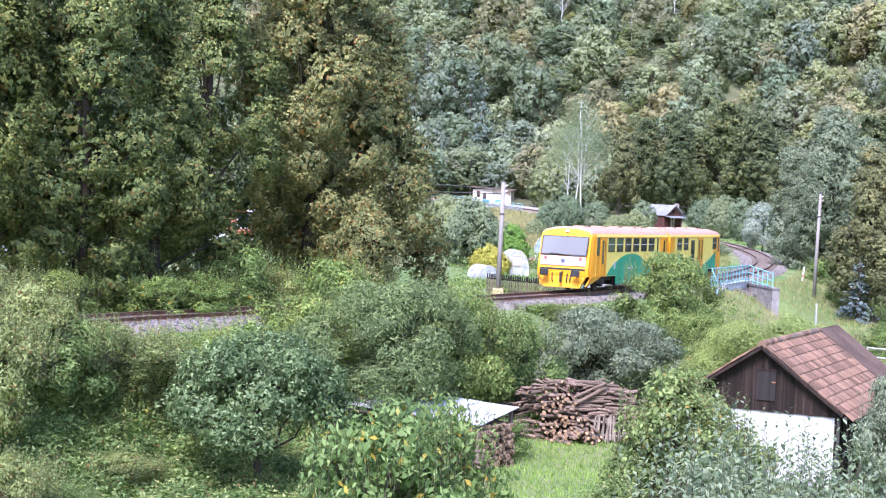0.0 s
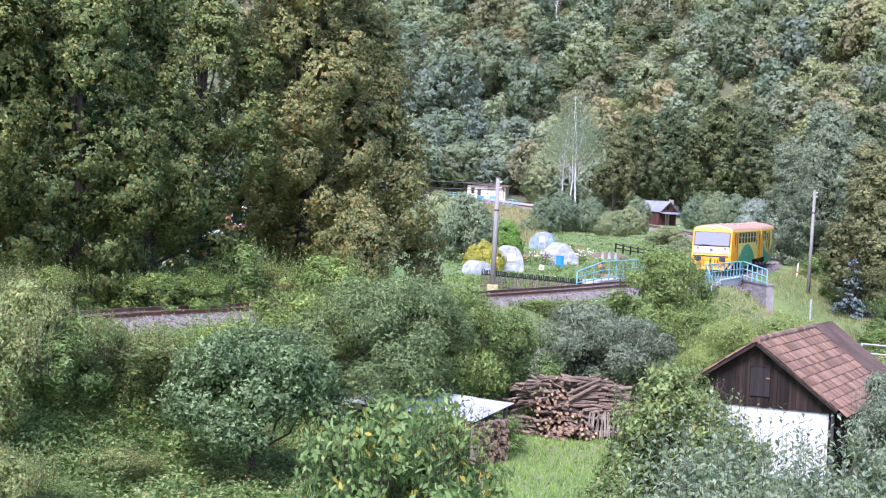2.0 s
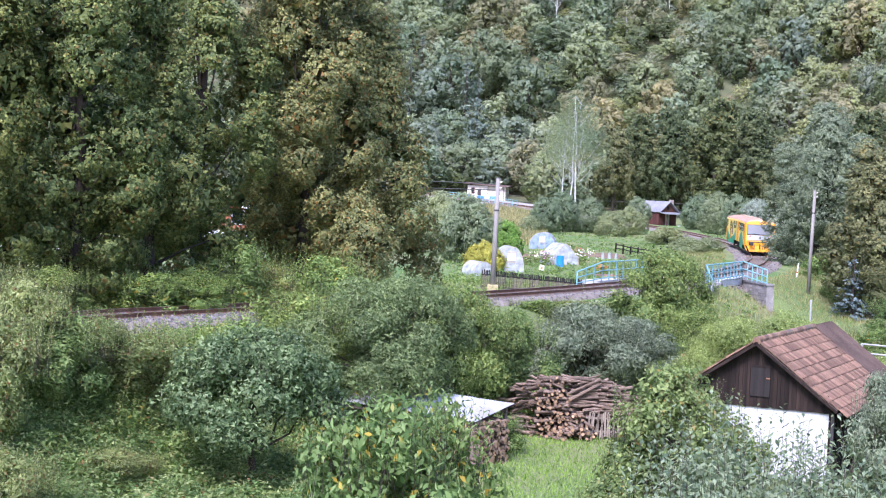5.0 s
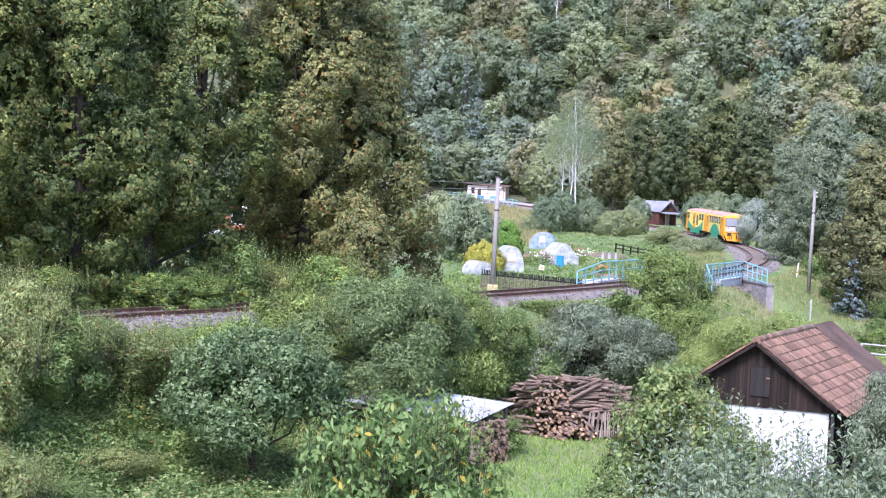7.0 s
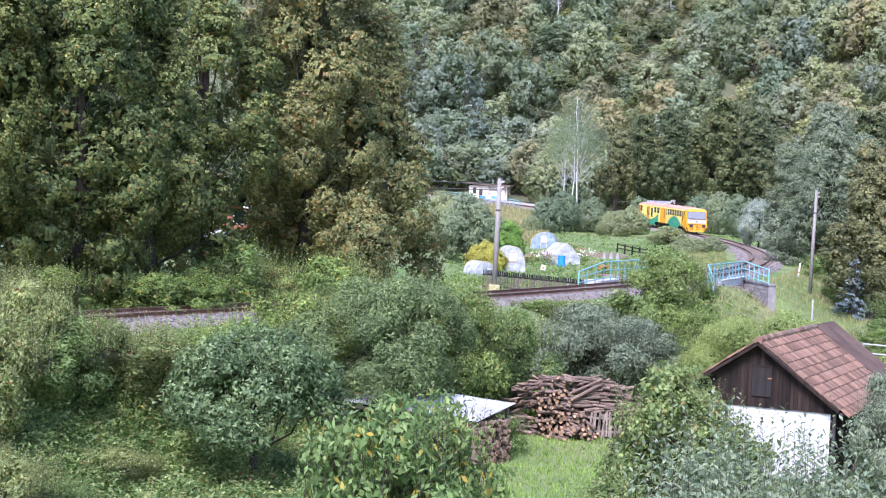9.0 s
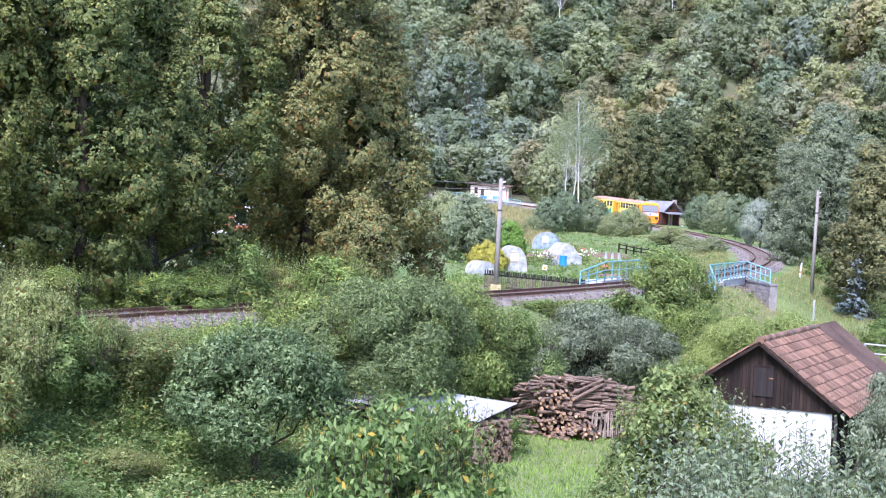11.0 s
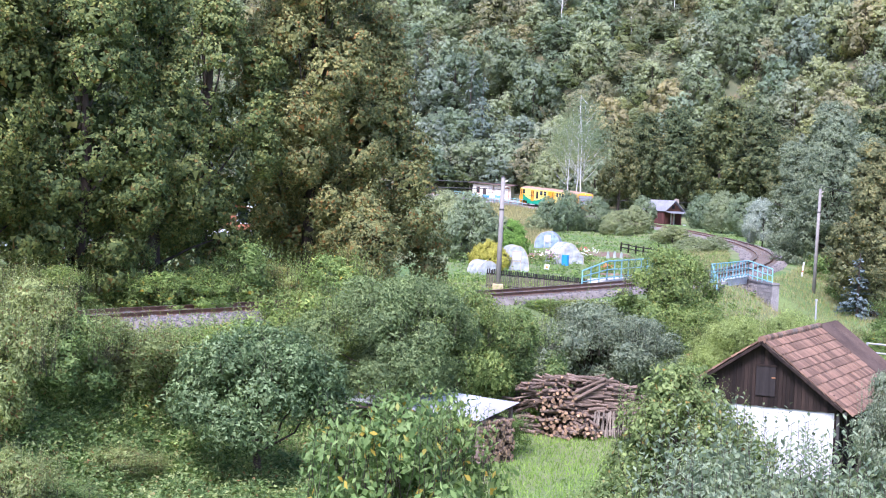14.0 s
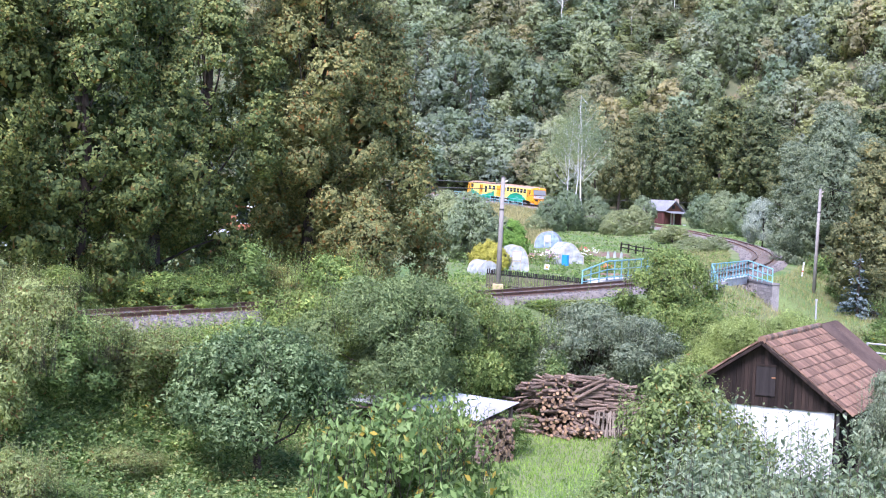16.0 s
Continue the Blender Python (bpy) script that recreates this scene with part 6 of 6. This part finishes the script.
def build_garden():
    rng = np.random.default_rng(9)
    dark = surface("tarred_picket", (0.02, 0.017, 0.018), (0.05, 0.042, 0.042), 2, 0.8, 0.4, 20, vary=0.3)
    bare = surface("bare_picket", (0.17, 0.13, 0.11), (0.28, 0.22, 0.19), 2, 0.85, 0.4, 20, vary=0.3)
    f = thing("garden_fence", Matrix.Identity(4), "dark topped wooden picket fence along the garden", "fence")
    pk = bpy.data.meshes.new("picket")
    bm = boxed(-0.035, 0.035, -0.012, 0.012, 0, 1.0)
    bm.to_mesh(pk)
    bm.free()
    pk.materials.append(bare)
    tp = bpy.data.meshes.new("picket_tip")
    bm = boxed(-0.04, 0.04, -0.016, 0.016, 1.0, 1.28)
    bm.to_mesh(tp)
    bm.free()
    tp.materials.append(dark)
    a, b = Vector((2.2, 90.8, -0.62)), Vector((8.3, 98.2, -1.28))
    n = 58
    ang = math.degrees(math.atan2(b.y - a.y, b.x - a.x))
    for i in range(n):
        p = a.lerp(b, i / (n - 1))
        m = pose(p.x, p.y, p.z + 0.03 * math.sin(i * 2.1), 0, 1.5 * math.sin(i * 1.3), ang)
        q = child("picket", pk, f, m)
        child("picket_tip", tp, q)
    for z in (0.35, 0.98):
        d = b - a
        m = Matrix.Translation(a + Vector((0, 0, z))) @ d.to_track_quat('X', 'Z').to_matrix().to_4x4()
        part("fence_rail", box(bmesh.new(), 0, d.length, 0.015, 0.06, 0, 0.08, 0, m), dark, f)
    # plastic tunnels
    film, t_, b_ = nodes_of("greenhouse_film")
    b_.inputs["Base Color"].default_value = (0.50, 0.52, 0.57, 1)
    b_.inputs["Roughness"].default_value = 0.35
    tr = t_.nodes.new("ShaderNodeBsdfTransparent")
    mx = t_.nodes.new("ShaderNodeMixShader")
    fo = ramp(t_, noise_tex(t_, 2.5, 4), [(0.3, (0.35, 0.35, 0.35)), (0.7, (0.8, 0.8, 0.8))])
    t_.links.new(fo, mx.inputs[0])
    t_.links.new(tr.outputs[0], mx.inputs[1])
    t_.links.new(b_.outputs[0], mx.inputs[2])
    t_.links.new(mx.outputs[0], t_.nodes["Material Output"].inputs[0])
    bluef = film.copy()
    bluef.node_tree.nodes["Principled BSDF"].inputs["Base Color"].default_value = (0.27, 0.36, 0.52, 1)
    frame_m = surface("lath_wood", (0.35, 0.29, 0.22), (0.5, 0.43, 0.34), 2, 0.8, 0.3)

    def tunnel(u, d, w, h, l, turn, label, mat, tent=0.0, door=True):
        x, y = u * d, d
        t = thing("polytunnel", pose(x, y, gz(x, y) - 0.05, 0, 0, turn), label, "greenhouse")
        sec = []
        for i in range(13):
            a = math.pi * i / 12
            px, pz = -w / 2 * math.cos(a), h * math.sin(a) ** 0.75
            if tent:
                pz = pz * (1 - tent) + tent * h * (1 - abs(px) / (w / 2)) if abs(px) < w / 2 else pz
                pz = max(pz, 0.45 * h if 0 < i < 12 else 0)
            sec.append((px, pz))
        vs = [(px * (1 + 0.01 * math.sin(j * 3 + i)), y_, pz * (1 + 0.012 * math.sin(i * 2 + j * 5))) for j, y_ in enumerate(np.linspace(0, l, 6)) for i, (px, pz) in enumerate(sec)]
        fs = [(j * 13 + i, j * 13 + i + 1, (j + 1) * 13 + i + 1, (j + 1) * 13 + i) for j in range(5) for i in range(12)]
        fs += [tuple(range(13)), tuple(5 * 13 + i for i in reversed(range(13)))]
        child("film_cover", mesh_of("film_cover", vs, fs, mat, False), t, None, "wrinkled translucent film")
        for y_ in (0, l / 2, l):
            part("hoop", tube(bmesh.new(), [(px * 0.985, y_ + 0.01, pz * 0.985) for px, pz in sec], 0.025, 6), frame_m, t)
        if door:
            bm = bmesh.new()
            for x0 in (-0.32, 0.28):
                box(bm, x0, x0 + 0.05, -0.04, -0.005, 0, h * 0.78)
            box(bm, -0.32, 0.33, -0.04, -0.005, h * 0.76, h * 0.8)
            box(bm, -0.32, 0.33, -0.04, -0.005, h * 0.38, h * 0.42)
            part("door_frame", bm, frame_m, t)
            part("door_flap", boxed(-0.26, 0.27, -0.03, -0.012, h * 0.45, h * 0.74), surface("white_flap", (0.7, 0.7, 0.72), (0.8, 0.8, 0.82), 2), t)
        return t
    tunnel(0.0742, 133, 2.3, 1.75, 2.6, 20, "white film tent greenhouse in the garden", film, 0.45, False)
    tunnel(0.0595, 170, 2.7, 1.75, 3.2, -8, "blue-grey film tunnel in the garden", bluef)
    tunnel(0.0415, 117, 1.85, 1.85, 2.4, 8, "clear film tunnel with a lath door", film)
    tunnel(0.0250, 111, 1.5, 1.0, 1.8, 25, "low white film tunnel by the hedge", film, 0, False)
    x, y = 0.0708 * 131, 131
    br = thing("water_barrel", pose(x, y, gz(x, y)), "blue plastic water barrel by the tent", "barrel")
    bm = cyl(bmesh.new(), (0, 0, 0), (0, 0, 0.85), 0.29, 0.29, 16)
    part("barrel_body", bm, surface("blue_plastic", (0.02, 0.22, 0.55), (0.03, 0.28, 0.62), 2, 0.4, 0.05), br)
    part("barrel_rim", cyl(bmesh.new(), (0, 0, 0.82), (0, 0, 0.88), 0.31, 0.31, 16), MATS["blue_plastic"], br)
    x, y = 0.0595 * 120, 120
    sg = thing("garden_sign", pose(x, y, gz(x, y), 0, 8, 10), "small white board on a stake", "sign")
    part("board", boxed(-0.17, 0.17, -0.015, 0.015, 0.15, 0.55), surface("white_paint", (0.7, 0.7, 0.7), (0.8, 0.8, 0.8), 2), sg)
    part("mark", boxed(-0.09, 0.09, -0.02, -0.012, 0.25, 0.42), surface("orange_mark", (0.6, 0.25, 0.05), (0.7, 0.3, 0.06), 2), sg)
    part("stake", boxed(-0.02, 0.02, 0.015, 0.04, -0.1, 0.5), frame_m, sg)
    # beds of soil
    earth = surface("bed_soil", (0.13, 0.085, 0.06), (0.24, 0.165, 0.12), 1.5, 0.95, 1.0, 12)
    for u, d, w, l in BEDS:
        x0, y0 = u * d, d
        vs, fs = [], []
        for j in range(7):
            for i in range(9):
                x, y = x0 - w / 2 + w * i / 8, y0 + l * j / 6
                edge = i in (0, 8) or j in (0, 6)
                vs.append((x, y, gz(x, y) + (-0.1 if edge else 0.10 + 0.05 * math.sin(i * 3.1))))
        fs = [(j * 9 + i, j * 9 + i + 1, (j + 1) * 9 + i + 1, (j + 1) * 9 + i) for j in range(6) for i in range(8)]
        tagged(new("vegetable_bed", mesh_of("vegetable_bed", vs, fs, earth, True)), "dug brown soil bed in the garden", "garden bed")

    def flowers(u, d, w, h, mat_col, label, name):
        x0, y0 = u * d, d
        t = thing("flower_clump", pose(x0, y0, gz(x0, y0)), label, "flowers")
        n = 420
        c = rng.normal(0, 1, (n, 3)) * np.array([w / 3, 0.3, h / 5]) + np.array([0, 0, h * 0.45])
        child("leaves", quads_mesh("leaves", leaves(rng, c, ball(rng, n), 0.16, 0.5, 0.6), BUSH), t)
        k = 45
        c = rng.normal(0, 1, (k, 3)) * np.array([w / 3, 0.25, h / 6]) + np.array([0, -0.2, h * 0.75])
        child("blossoms", quads_mesh("blossoms", leaves(rng, c, np.tile([0, -1.0, 0.4], (k, 1)), 0.11, 0.9, 0.4, 0.4), surface(name, mat_col, tuple(min(1, a * 1.25) for a in mat_col), 8, 0.7, 0)), t)
    flowers(0.0805, 137, 1.2, 1.5, (0.42, 0.07, 0.06), "red flowering clump in the garden", "red_petals")
    flowers(0.0850, 134, 1.5, 1.3, (0.75, 0.75, 0.7), "white flowering clump in the garden", "white_petals")
    flowers(0.0555, 133, 1.6, 1.0, (0.75, 0.72, 0.55), "pale flowering clump in the garden", "cream_petals")
    flowers(0.0620, 132, 0.9, 1.2, (0.65, 0.30, 0.50), "pink flowering clump in the garden", "pink_petals")
    flowers(0.0965, 122, 0.8, 0.7, (0.50, 0.16, 0.06), "orange flowers by the railing", "orange_petals")
    flowers(0.0470, 136, 1.4, 0.6, (0.45, 0.14, 0.05), "orange flowers along the bed", "orange_petals")
    for u, d in ((0.0965, 150), (0.1005, 151), (0.1045, 150)):
        x, y = u * d, d
        c = thing("plant_cover", pose(x, y, gz(x, y)), "white fleece cover over a garden plant", "plant cover")
        bm = cyl(bmesh.new(), (0, 0, 0), (0, 0, 0.62), 0.17, 0.09, 10)
        bmesh.ops.bevel(bm, geom=[e for e in bm.edges if e.verts[0].co.z > 0.6 and e.verts[1].co.z > 0.6], offset=0.05, segments=2, affect='EDGES')
        part("fleece", bm, surface("white_fleece", (0.27, 0.30, 0.28), (0.36, 0.39, 0.37), 3, 0.9, 0.4), c)
    # old rail fence beyond the garden
    o = thing("field_fence", Matrix.Identity(4), "old dark wooden post and rail fence", "fence")
    ps = [(0.104 + 0.0045 * i, 168 - 2.6 * i) for i in range(7)]
    pts = [Vector((u * d, d, gz(u * d, d))) for u, d in ps]
    for i, p in enumerate(pts):
        part("fence_post", cyl(bmesh.new(), p - Vector((0, 0, 0.3)), p + Vector((0.03, 0, 1.35 if i > 4 else 0.95)), 0.09, 0.08, 8), DARKWOODPAINT, o)
    for z in (0.45, 0.8):
        part("fence_rail", tube(bmesh.new(), [p + Vector((0, 0, z)) for p in pts[:6]], 0.055, 6), DARKWOODPAINT, o)


def build_houses():
    # dark timber cabin with a porch
    red = surface("dark_red_board", (0.05, 0.02, 0.018), (0.09, 0.035, 0.03), 1.0, 0.8, 0.5, 10, stretch=(4, 4, 0.5))
    grey = surface("grey_roof_felt", (0.17, 0.17, 0.185), (0.25, 0.25, 0.265), 0.6, 0.8, 0.3, 8)
    x, y = 35.5, 275
    base = 0.95
    c = thing("timber_cabin", rotz(x, y, base, 40) @ Matrix.Scale(1.1, 4), "dark brown timber cabin with grey roof and porch", "cabin")
    part("wall", boxed(0, 3.9, 0, 4.2, -1.5, 2.3), red, c)
    vs = [(0, 0, 2.3), (3.9, 0, 2.3), (1.95, 0, 3.75), (0, 0.15, 2.3), (3.9, 0.15, 2.3), (1.95, 0.15, 3.75)]
    child("gable", mesh_of("gable", vs, [(0, 1, 2), (3, 5, 4), (0, 2, 5, 3), (1, 4, 5, 2), (0, 3, 4, 1)], surface("brown_board", (0.10, 0.045, 0.03), (0.15, 0.07, 0.045), 1.2, 0.8, 0.5, 12)), c)
    part("gable_window", boxed(1.7, 2.2, -0.06, 0.02, 2.6, 3.1), glass("house_glass"), c)
    for sd in (-1, 1):
        m = Matrix.Translation((1.95, -0.5, 3.85)) @ Matrix.Rotation(sd * math.radians(37), 4, 'Y')
        part("roof", box(bmesh.new(), min(0, sd * 2.75), max(0, sd * 2.75), 0, 5.2, -0.1, 0.0, 0, m), grey, c)
    m = Matrix.Translation((0, 0, 2.15)) @ Matrix.Rotation(math.radians(10), 4, 'X')
    part("porch_roof", box(bmesh.new(), -0.2, 4.5, -1.7, 0.0, 0, 0.08, 0, m), grey, c)
    for px in (0.2, 2.1, 4.2):
        part("porch_post", boxed(px, px + 0.12, -1.5, -1.38, -0.6, 1.95), red, c)
    part("door", boxed(1.4, 2.3, -0.05, 0.02, 0, 1.95), surface("pale_door", (0.3, 0.28, 0.25), (0.4, 0.38, 0.34), 2), c)
    part("chimney", boxed(4.0, 4.5, 1.2, 1.7, 0, 4.1), surface("chimney_brick", (0.30, 0.24, 0.20), (0.42, 0.35, 0.30), 2, 0.9, 0.5), c)
    part("porch_sign", boxed(2.5, 3.1, -1.62, -1.55, -0.5, 0.25), surface("white_paint", (0.7, 0.7, 0.7), (0.8, 0.8, 0.8), 2), c)
    # railway halt
    cream = surface("cream_render", (0.62, 0.55, 0.46), (0.72, 0.65, 0.56), 0.6, 0.9, 0.2, 8)
    maroon = surface("maroon_paint", (0.14, 0.03, 0.03), (0.20, 0.05, 0.045), 2, 0.6, 0.1)
    ang = -13
    h = thing("railway_halt", rotz(4.5, 345, 3.75, ang), "cream railway halt building with flat sloping roof", "station building")
    part("wall", boxed(0, 4.3, 0, 4.0, -1.2, 3.05), cream, h)
    part("wall", boxed(4.3, 8.0, 0.35, 4.0, -1.2, 3.0), cream, h)
    vs = [(-1.0, -0.7, 3.5), (8.7, -0.7, 3.1), (8.7, 4.4, 3.3), (-1.0, 4.4, 3.7), (-1.0, -0.7, 3.35), (8.7, -0.7, 2.95), (8.7, 4.4, 3.15), (-1.0, 4.4, 3.55)]
    child("roof", mesh_of("roof", vs, [(0, 1, 2, 3), (4, 7, 6, 5), (0, 4, 5, 1), (1, 5, 6, 2), (2, 6, 7, 3), (3, 7, 4, 0)], surface("dark_fascia", (0.10, 0.06, 0.05), (0.16, 0.10, 0.085), 1, 0.7, 0.2)), h)
    w = part("window", boxed(0.8, 1.55, -0.04, 0.06, 1.3, 2.6), maroon, h, "maroon framed window")
    part("pane", boxed(0.9, 1.45, -0.05, 0.0, 1.4, 2.5), glass("house_glass"), w)
    # no opening is cut: a dark panel paints the shade inside the doorway
    part("doorway", boxed(2.15, 2.9, -0.04, 0.06, 0.2, 2.35), surface("doorway_shade", (0.03, 0.02, 0.02), (0.06, 0.04, 0.04), 2), h, "doorway as a dark panel, its inner shade painted")
    w = part("window", boxed(3.45, 4.25, -0.04, 0.06, 1.1, 2.6), surface("brown_frame", (0.3, 0.2, 0.15), (0.38, 0.26, 0.2), 2), h, "brown framed window")
    part("pane", boxed(3.55, 4.15, -0.05, 0.0, 1.2, 2.5), surface("blind", (0.5, 0.5, 0.48), (0.6, 0.6, 0.58), 2), w)
    d = part("door_frame", boxed(6.4, 7.7, 0.30, 0.4, -0.2, 2.6), surface("rust_red_paint", (0.32, 0.10, 0.05), (0.4, 0.14, 0.07), 2), h, "red-brown door frame")
    part("door", boxed(6.55, 7.55, 0.28, 0.36, -0.2, 2.45), cream, d)
    blue = surface("blue_bench_paint", (0.05, 0.20, 0.48), (0.08, 0.26, 0.55), 2, 0.5, 0.1)
    for bx, bw in ((-0.4, 1.5), (2.4, 1.3), (4.9, 1.7)):
        bn = thing("platform_bench", rotz(4.5, 345, 3.75, ang) @ pose(bx, -0.9, 0), "blue platform bench by the halt", "bench")
        part("seat", boxed(0, bw, 0, 0.45, 0.4, 0.48, 0.02), blue, bn)
        part("backrest", boxed(0, bw, 0.42, 0.48, 0.5, 0.95, 0.02), blue, bn)
        for lx in (0.1, bw - 0.2):
            part("leg", boxed(lx, lx + 0.1, 0.05, 0.4, -0.1, 0.4), blue, bn)
    railing("platform_railing", "turquoise railing along the halt platform", [on_line(s, -2.6, 0.0) for s in (232, 240, 248, 256, 262)][::-1], 1.0, 2.0)
    pl = [on_line(s, sd, up) for s in (234, 262) for sd, up in ((2.0, -0.05), (2.0, -1.2), (7.5, -1.2), (7.5, -0.05))]
    tagged(new("platform", mesh_of("platform", pl, [(0, 1, 5, 4), (1, 2, 6, 5), (2, 3, 7, 6), (3, 0, 4, 7), (0, 3, 2, 1), (4, 5, 6, 7)], STONE)), "low concrete platform at the halt", "platform", kind="structure")
    p = on_line(247, -2.9)
    ab = thing("culvert_wall", rotz(p.x, p.y - 0.6, p.z, 115), "pale concrete retaining wall below the track", "retaining wall")
    part("wall", boxed(-2.5, 3.5, 0, 0.5, -3.2, -0.35), CONCRETE, ab)
    part("coping", boxed(-2.6, 3.6, -0.1, 0.6, -0.35, -0.15), CONCRETE, ab)
    # house behind the lindens
    x, y = -15.0, 112
    hs = thing("brick_house", rotz(x, y, -0.6, 8), "orange-red house with pale roof edge behind trees", "house")
    wl = part("wall", boxed(-1.6, 1.8, 0, 7, 0, 3.9), surface("orange_render", (0.26, 0.10, 0.055), (0.34, 0.14, 0.08), 0.7, 0.9, 0.3, 10), hs)
    wp = surface("white_paint", (0.7, 0.7, 0.7), (0.8, 0.8, 0.8), 2)
    part("roof", box(bmesh.new(), 0, 4.4, 0, 8, 0, 0.22, 0, Matrix.Translation((-2.0, -0.6, 4.6)) @ Matrix.Rotation(math.radians(14), 4, 'Y')), wp, hs, "pale roof edge")
    part("balcony", boxed(-1.8, 2.0, -0.8, 0, 1.7, 2.2), wp, hs, "white balcony front")
    for wx in (-1.2, 0.6):
        w = part("window", boxed(wx, wx + 0.9, -0.04, 0.05, 2.6, 3.6), wp, hs)
        part("pane", boxed(wx + 0.08, wx + 0.82, -0.06, 0.0, 2.68, 3.52), glass("house_glass"), w)
    hw = thing("white_house", rotz(-33.0, 118, -0.5, 12), "pale house glimpsed behind the trees", "house")
    part("wall", boxed(-4, 8, 0, 8, 0, 5.0), surface("pale_render", (0.6, 0.6, 0.62), (0.7, 0.7, 0.72), 0.7, 0.9, 0.2, 8), hw)
    for wx in (-3, 0, 3, 6):
        w = part("window", boxed(wx, wx + 1.0, -0.05, 0.05, 1.0, 2.4), wp, hw)
        part("pane", boxed(wx + 0.1, wx + 0.9, -0.07, 0.0, 1.1, 2.3), glass("house_glass"), w)
    for sd in (-1, 1):
        m = Matrix.Translation((2, -0.5, 8.2)) @ Matrix.Rotation(sd * math.radians(28), 4, 'Y')
        part("roof", box(bmesh.new(), min(0, sd * 7.4), max(0, sd * 7.4), 0, 9, -0.2, 0.0, 0, m), surface("grey_roof_felt", (0.3, 0.3, 0.32), (0.42, 0.42, 0.44)), hw)


def build_oddments():
    brick = surface("old_brick", (0.34, 0.13, 0.08), (0.46, 0.20, 0.13), 4, 0.9, 0.5, 20, vary=0.25)
    x, y = 0.1545 * 74, 74
    t = thing("brick_stack", pose(x, y, gz(x, y), 0, 0, 12), "small stack of old red bricks among bushes", "bricks")
    me = bpy.data.meshes.new("brick")
    bm = boxed(-0.145, 0.145, -0.07, 0.07, 0, 0.068, 0.006)
    bm.to_mesh(me)
    bm.free()
    me.materials.append(brick)
    for r in range(int((-1.92 - gz(x, y)) / 0.07)):
        for c in range(4):
            child("brick", me, t, pose(-0.45 + c * 0.3 + 0.04 * (r % 2), 0.01 * math.sin(r * c + r), r * 0.07, 0, 0, 2 * math.sin(r * 3 + c)))
    x, y = 0.2235 * 72, 72
    g = gz(x, y)
    p = thing("garden_post", pose(x, y, g), "thin grey metal post behind the shed", "post")
    part("post_pipe", cyl(bmesh.new(), (0, 0, -0.2), (0, 0, 0.75 - g), 0.04, 0.04, 8), surface("galvanised", (0.3, 0.3, 0.31), (0.4, 0.4, 0.41), 2, 0.5, 0.1), p)
    part("post_cap", cyl(bmesh.new(), (0, 0, 0.75 - g), (0, 0, 0.83 - g), 0.055, 0.05, 8), MATS["galvanised"], p)
    # pipe rail by the lane
    a = Vector((0.2555 * 74, 74, gz(0.2555 * 74, 74)))
    b = Vector((0.30 * 72, 72, gz(0.30 * 72, 72)))
    top = max(a.z, b.z)
    r = thing("pipe_rail", Matrix.Identity(4), "pale blue-grey pipe rail by the lane", "railing")
    for z in (-1.15, -1.55):
        part("rail", cyl(bmesh.new(), (a.x, a.y, z), (b.x, b.y, z), 0.04, 0.04, 8), MATS["galvanised"], r)
    for f_ in (0, 0.5, 1.0):
        q = a.lerp(b, f_)
        part("post", cyl(bmesh.new(), (q.x, q.y, q.z - 0.1), (q.x, q.y, -1.1), 0.045, 0.045, 8), MATS["galvanised"], r)


build_ground()
build_track()
build_houses()
CAR_A, AXLES_A = railcar("railcar", True)
CAR_B, AXLES_B = railcar("trailer_railcar", False)
build_poles()
build_shed()
build_wood()
build_garden()
build_bridge()
build_oddments()
build_lindens()
build_near_plants()
build_far_trees()
build_undergrowth()
motions()
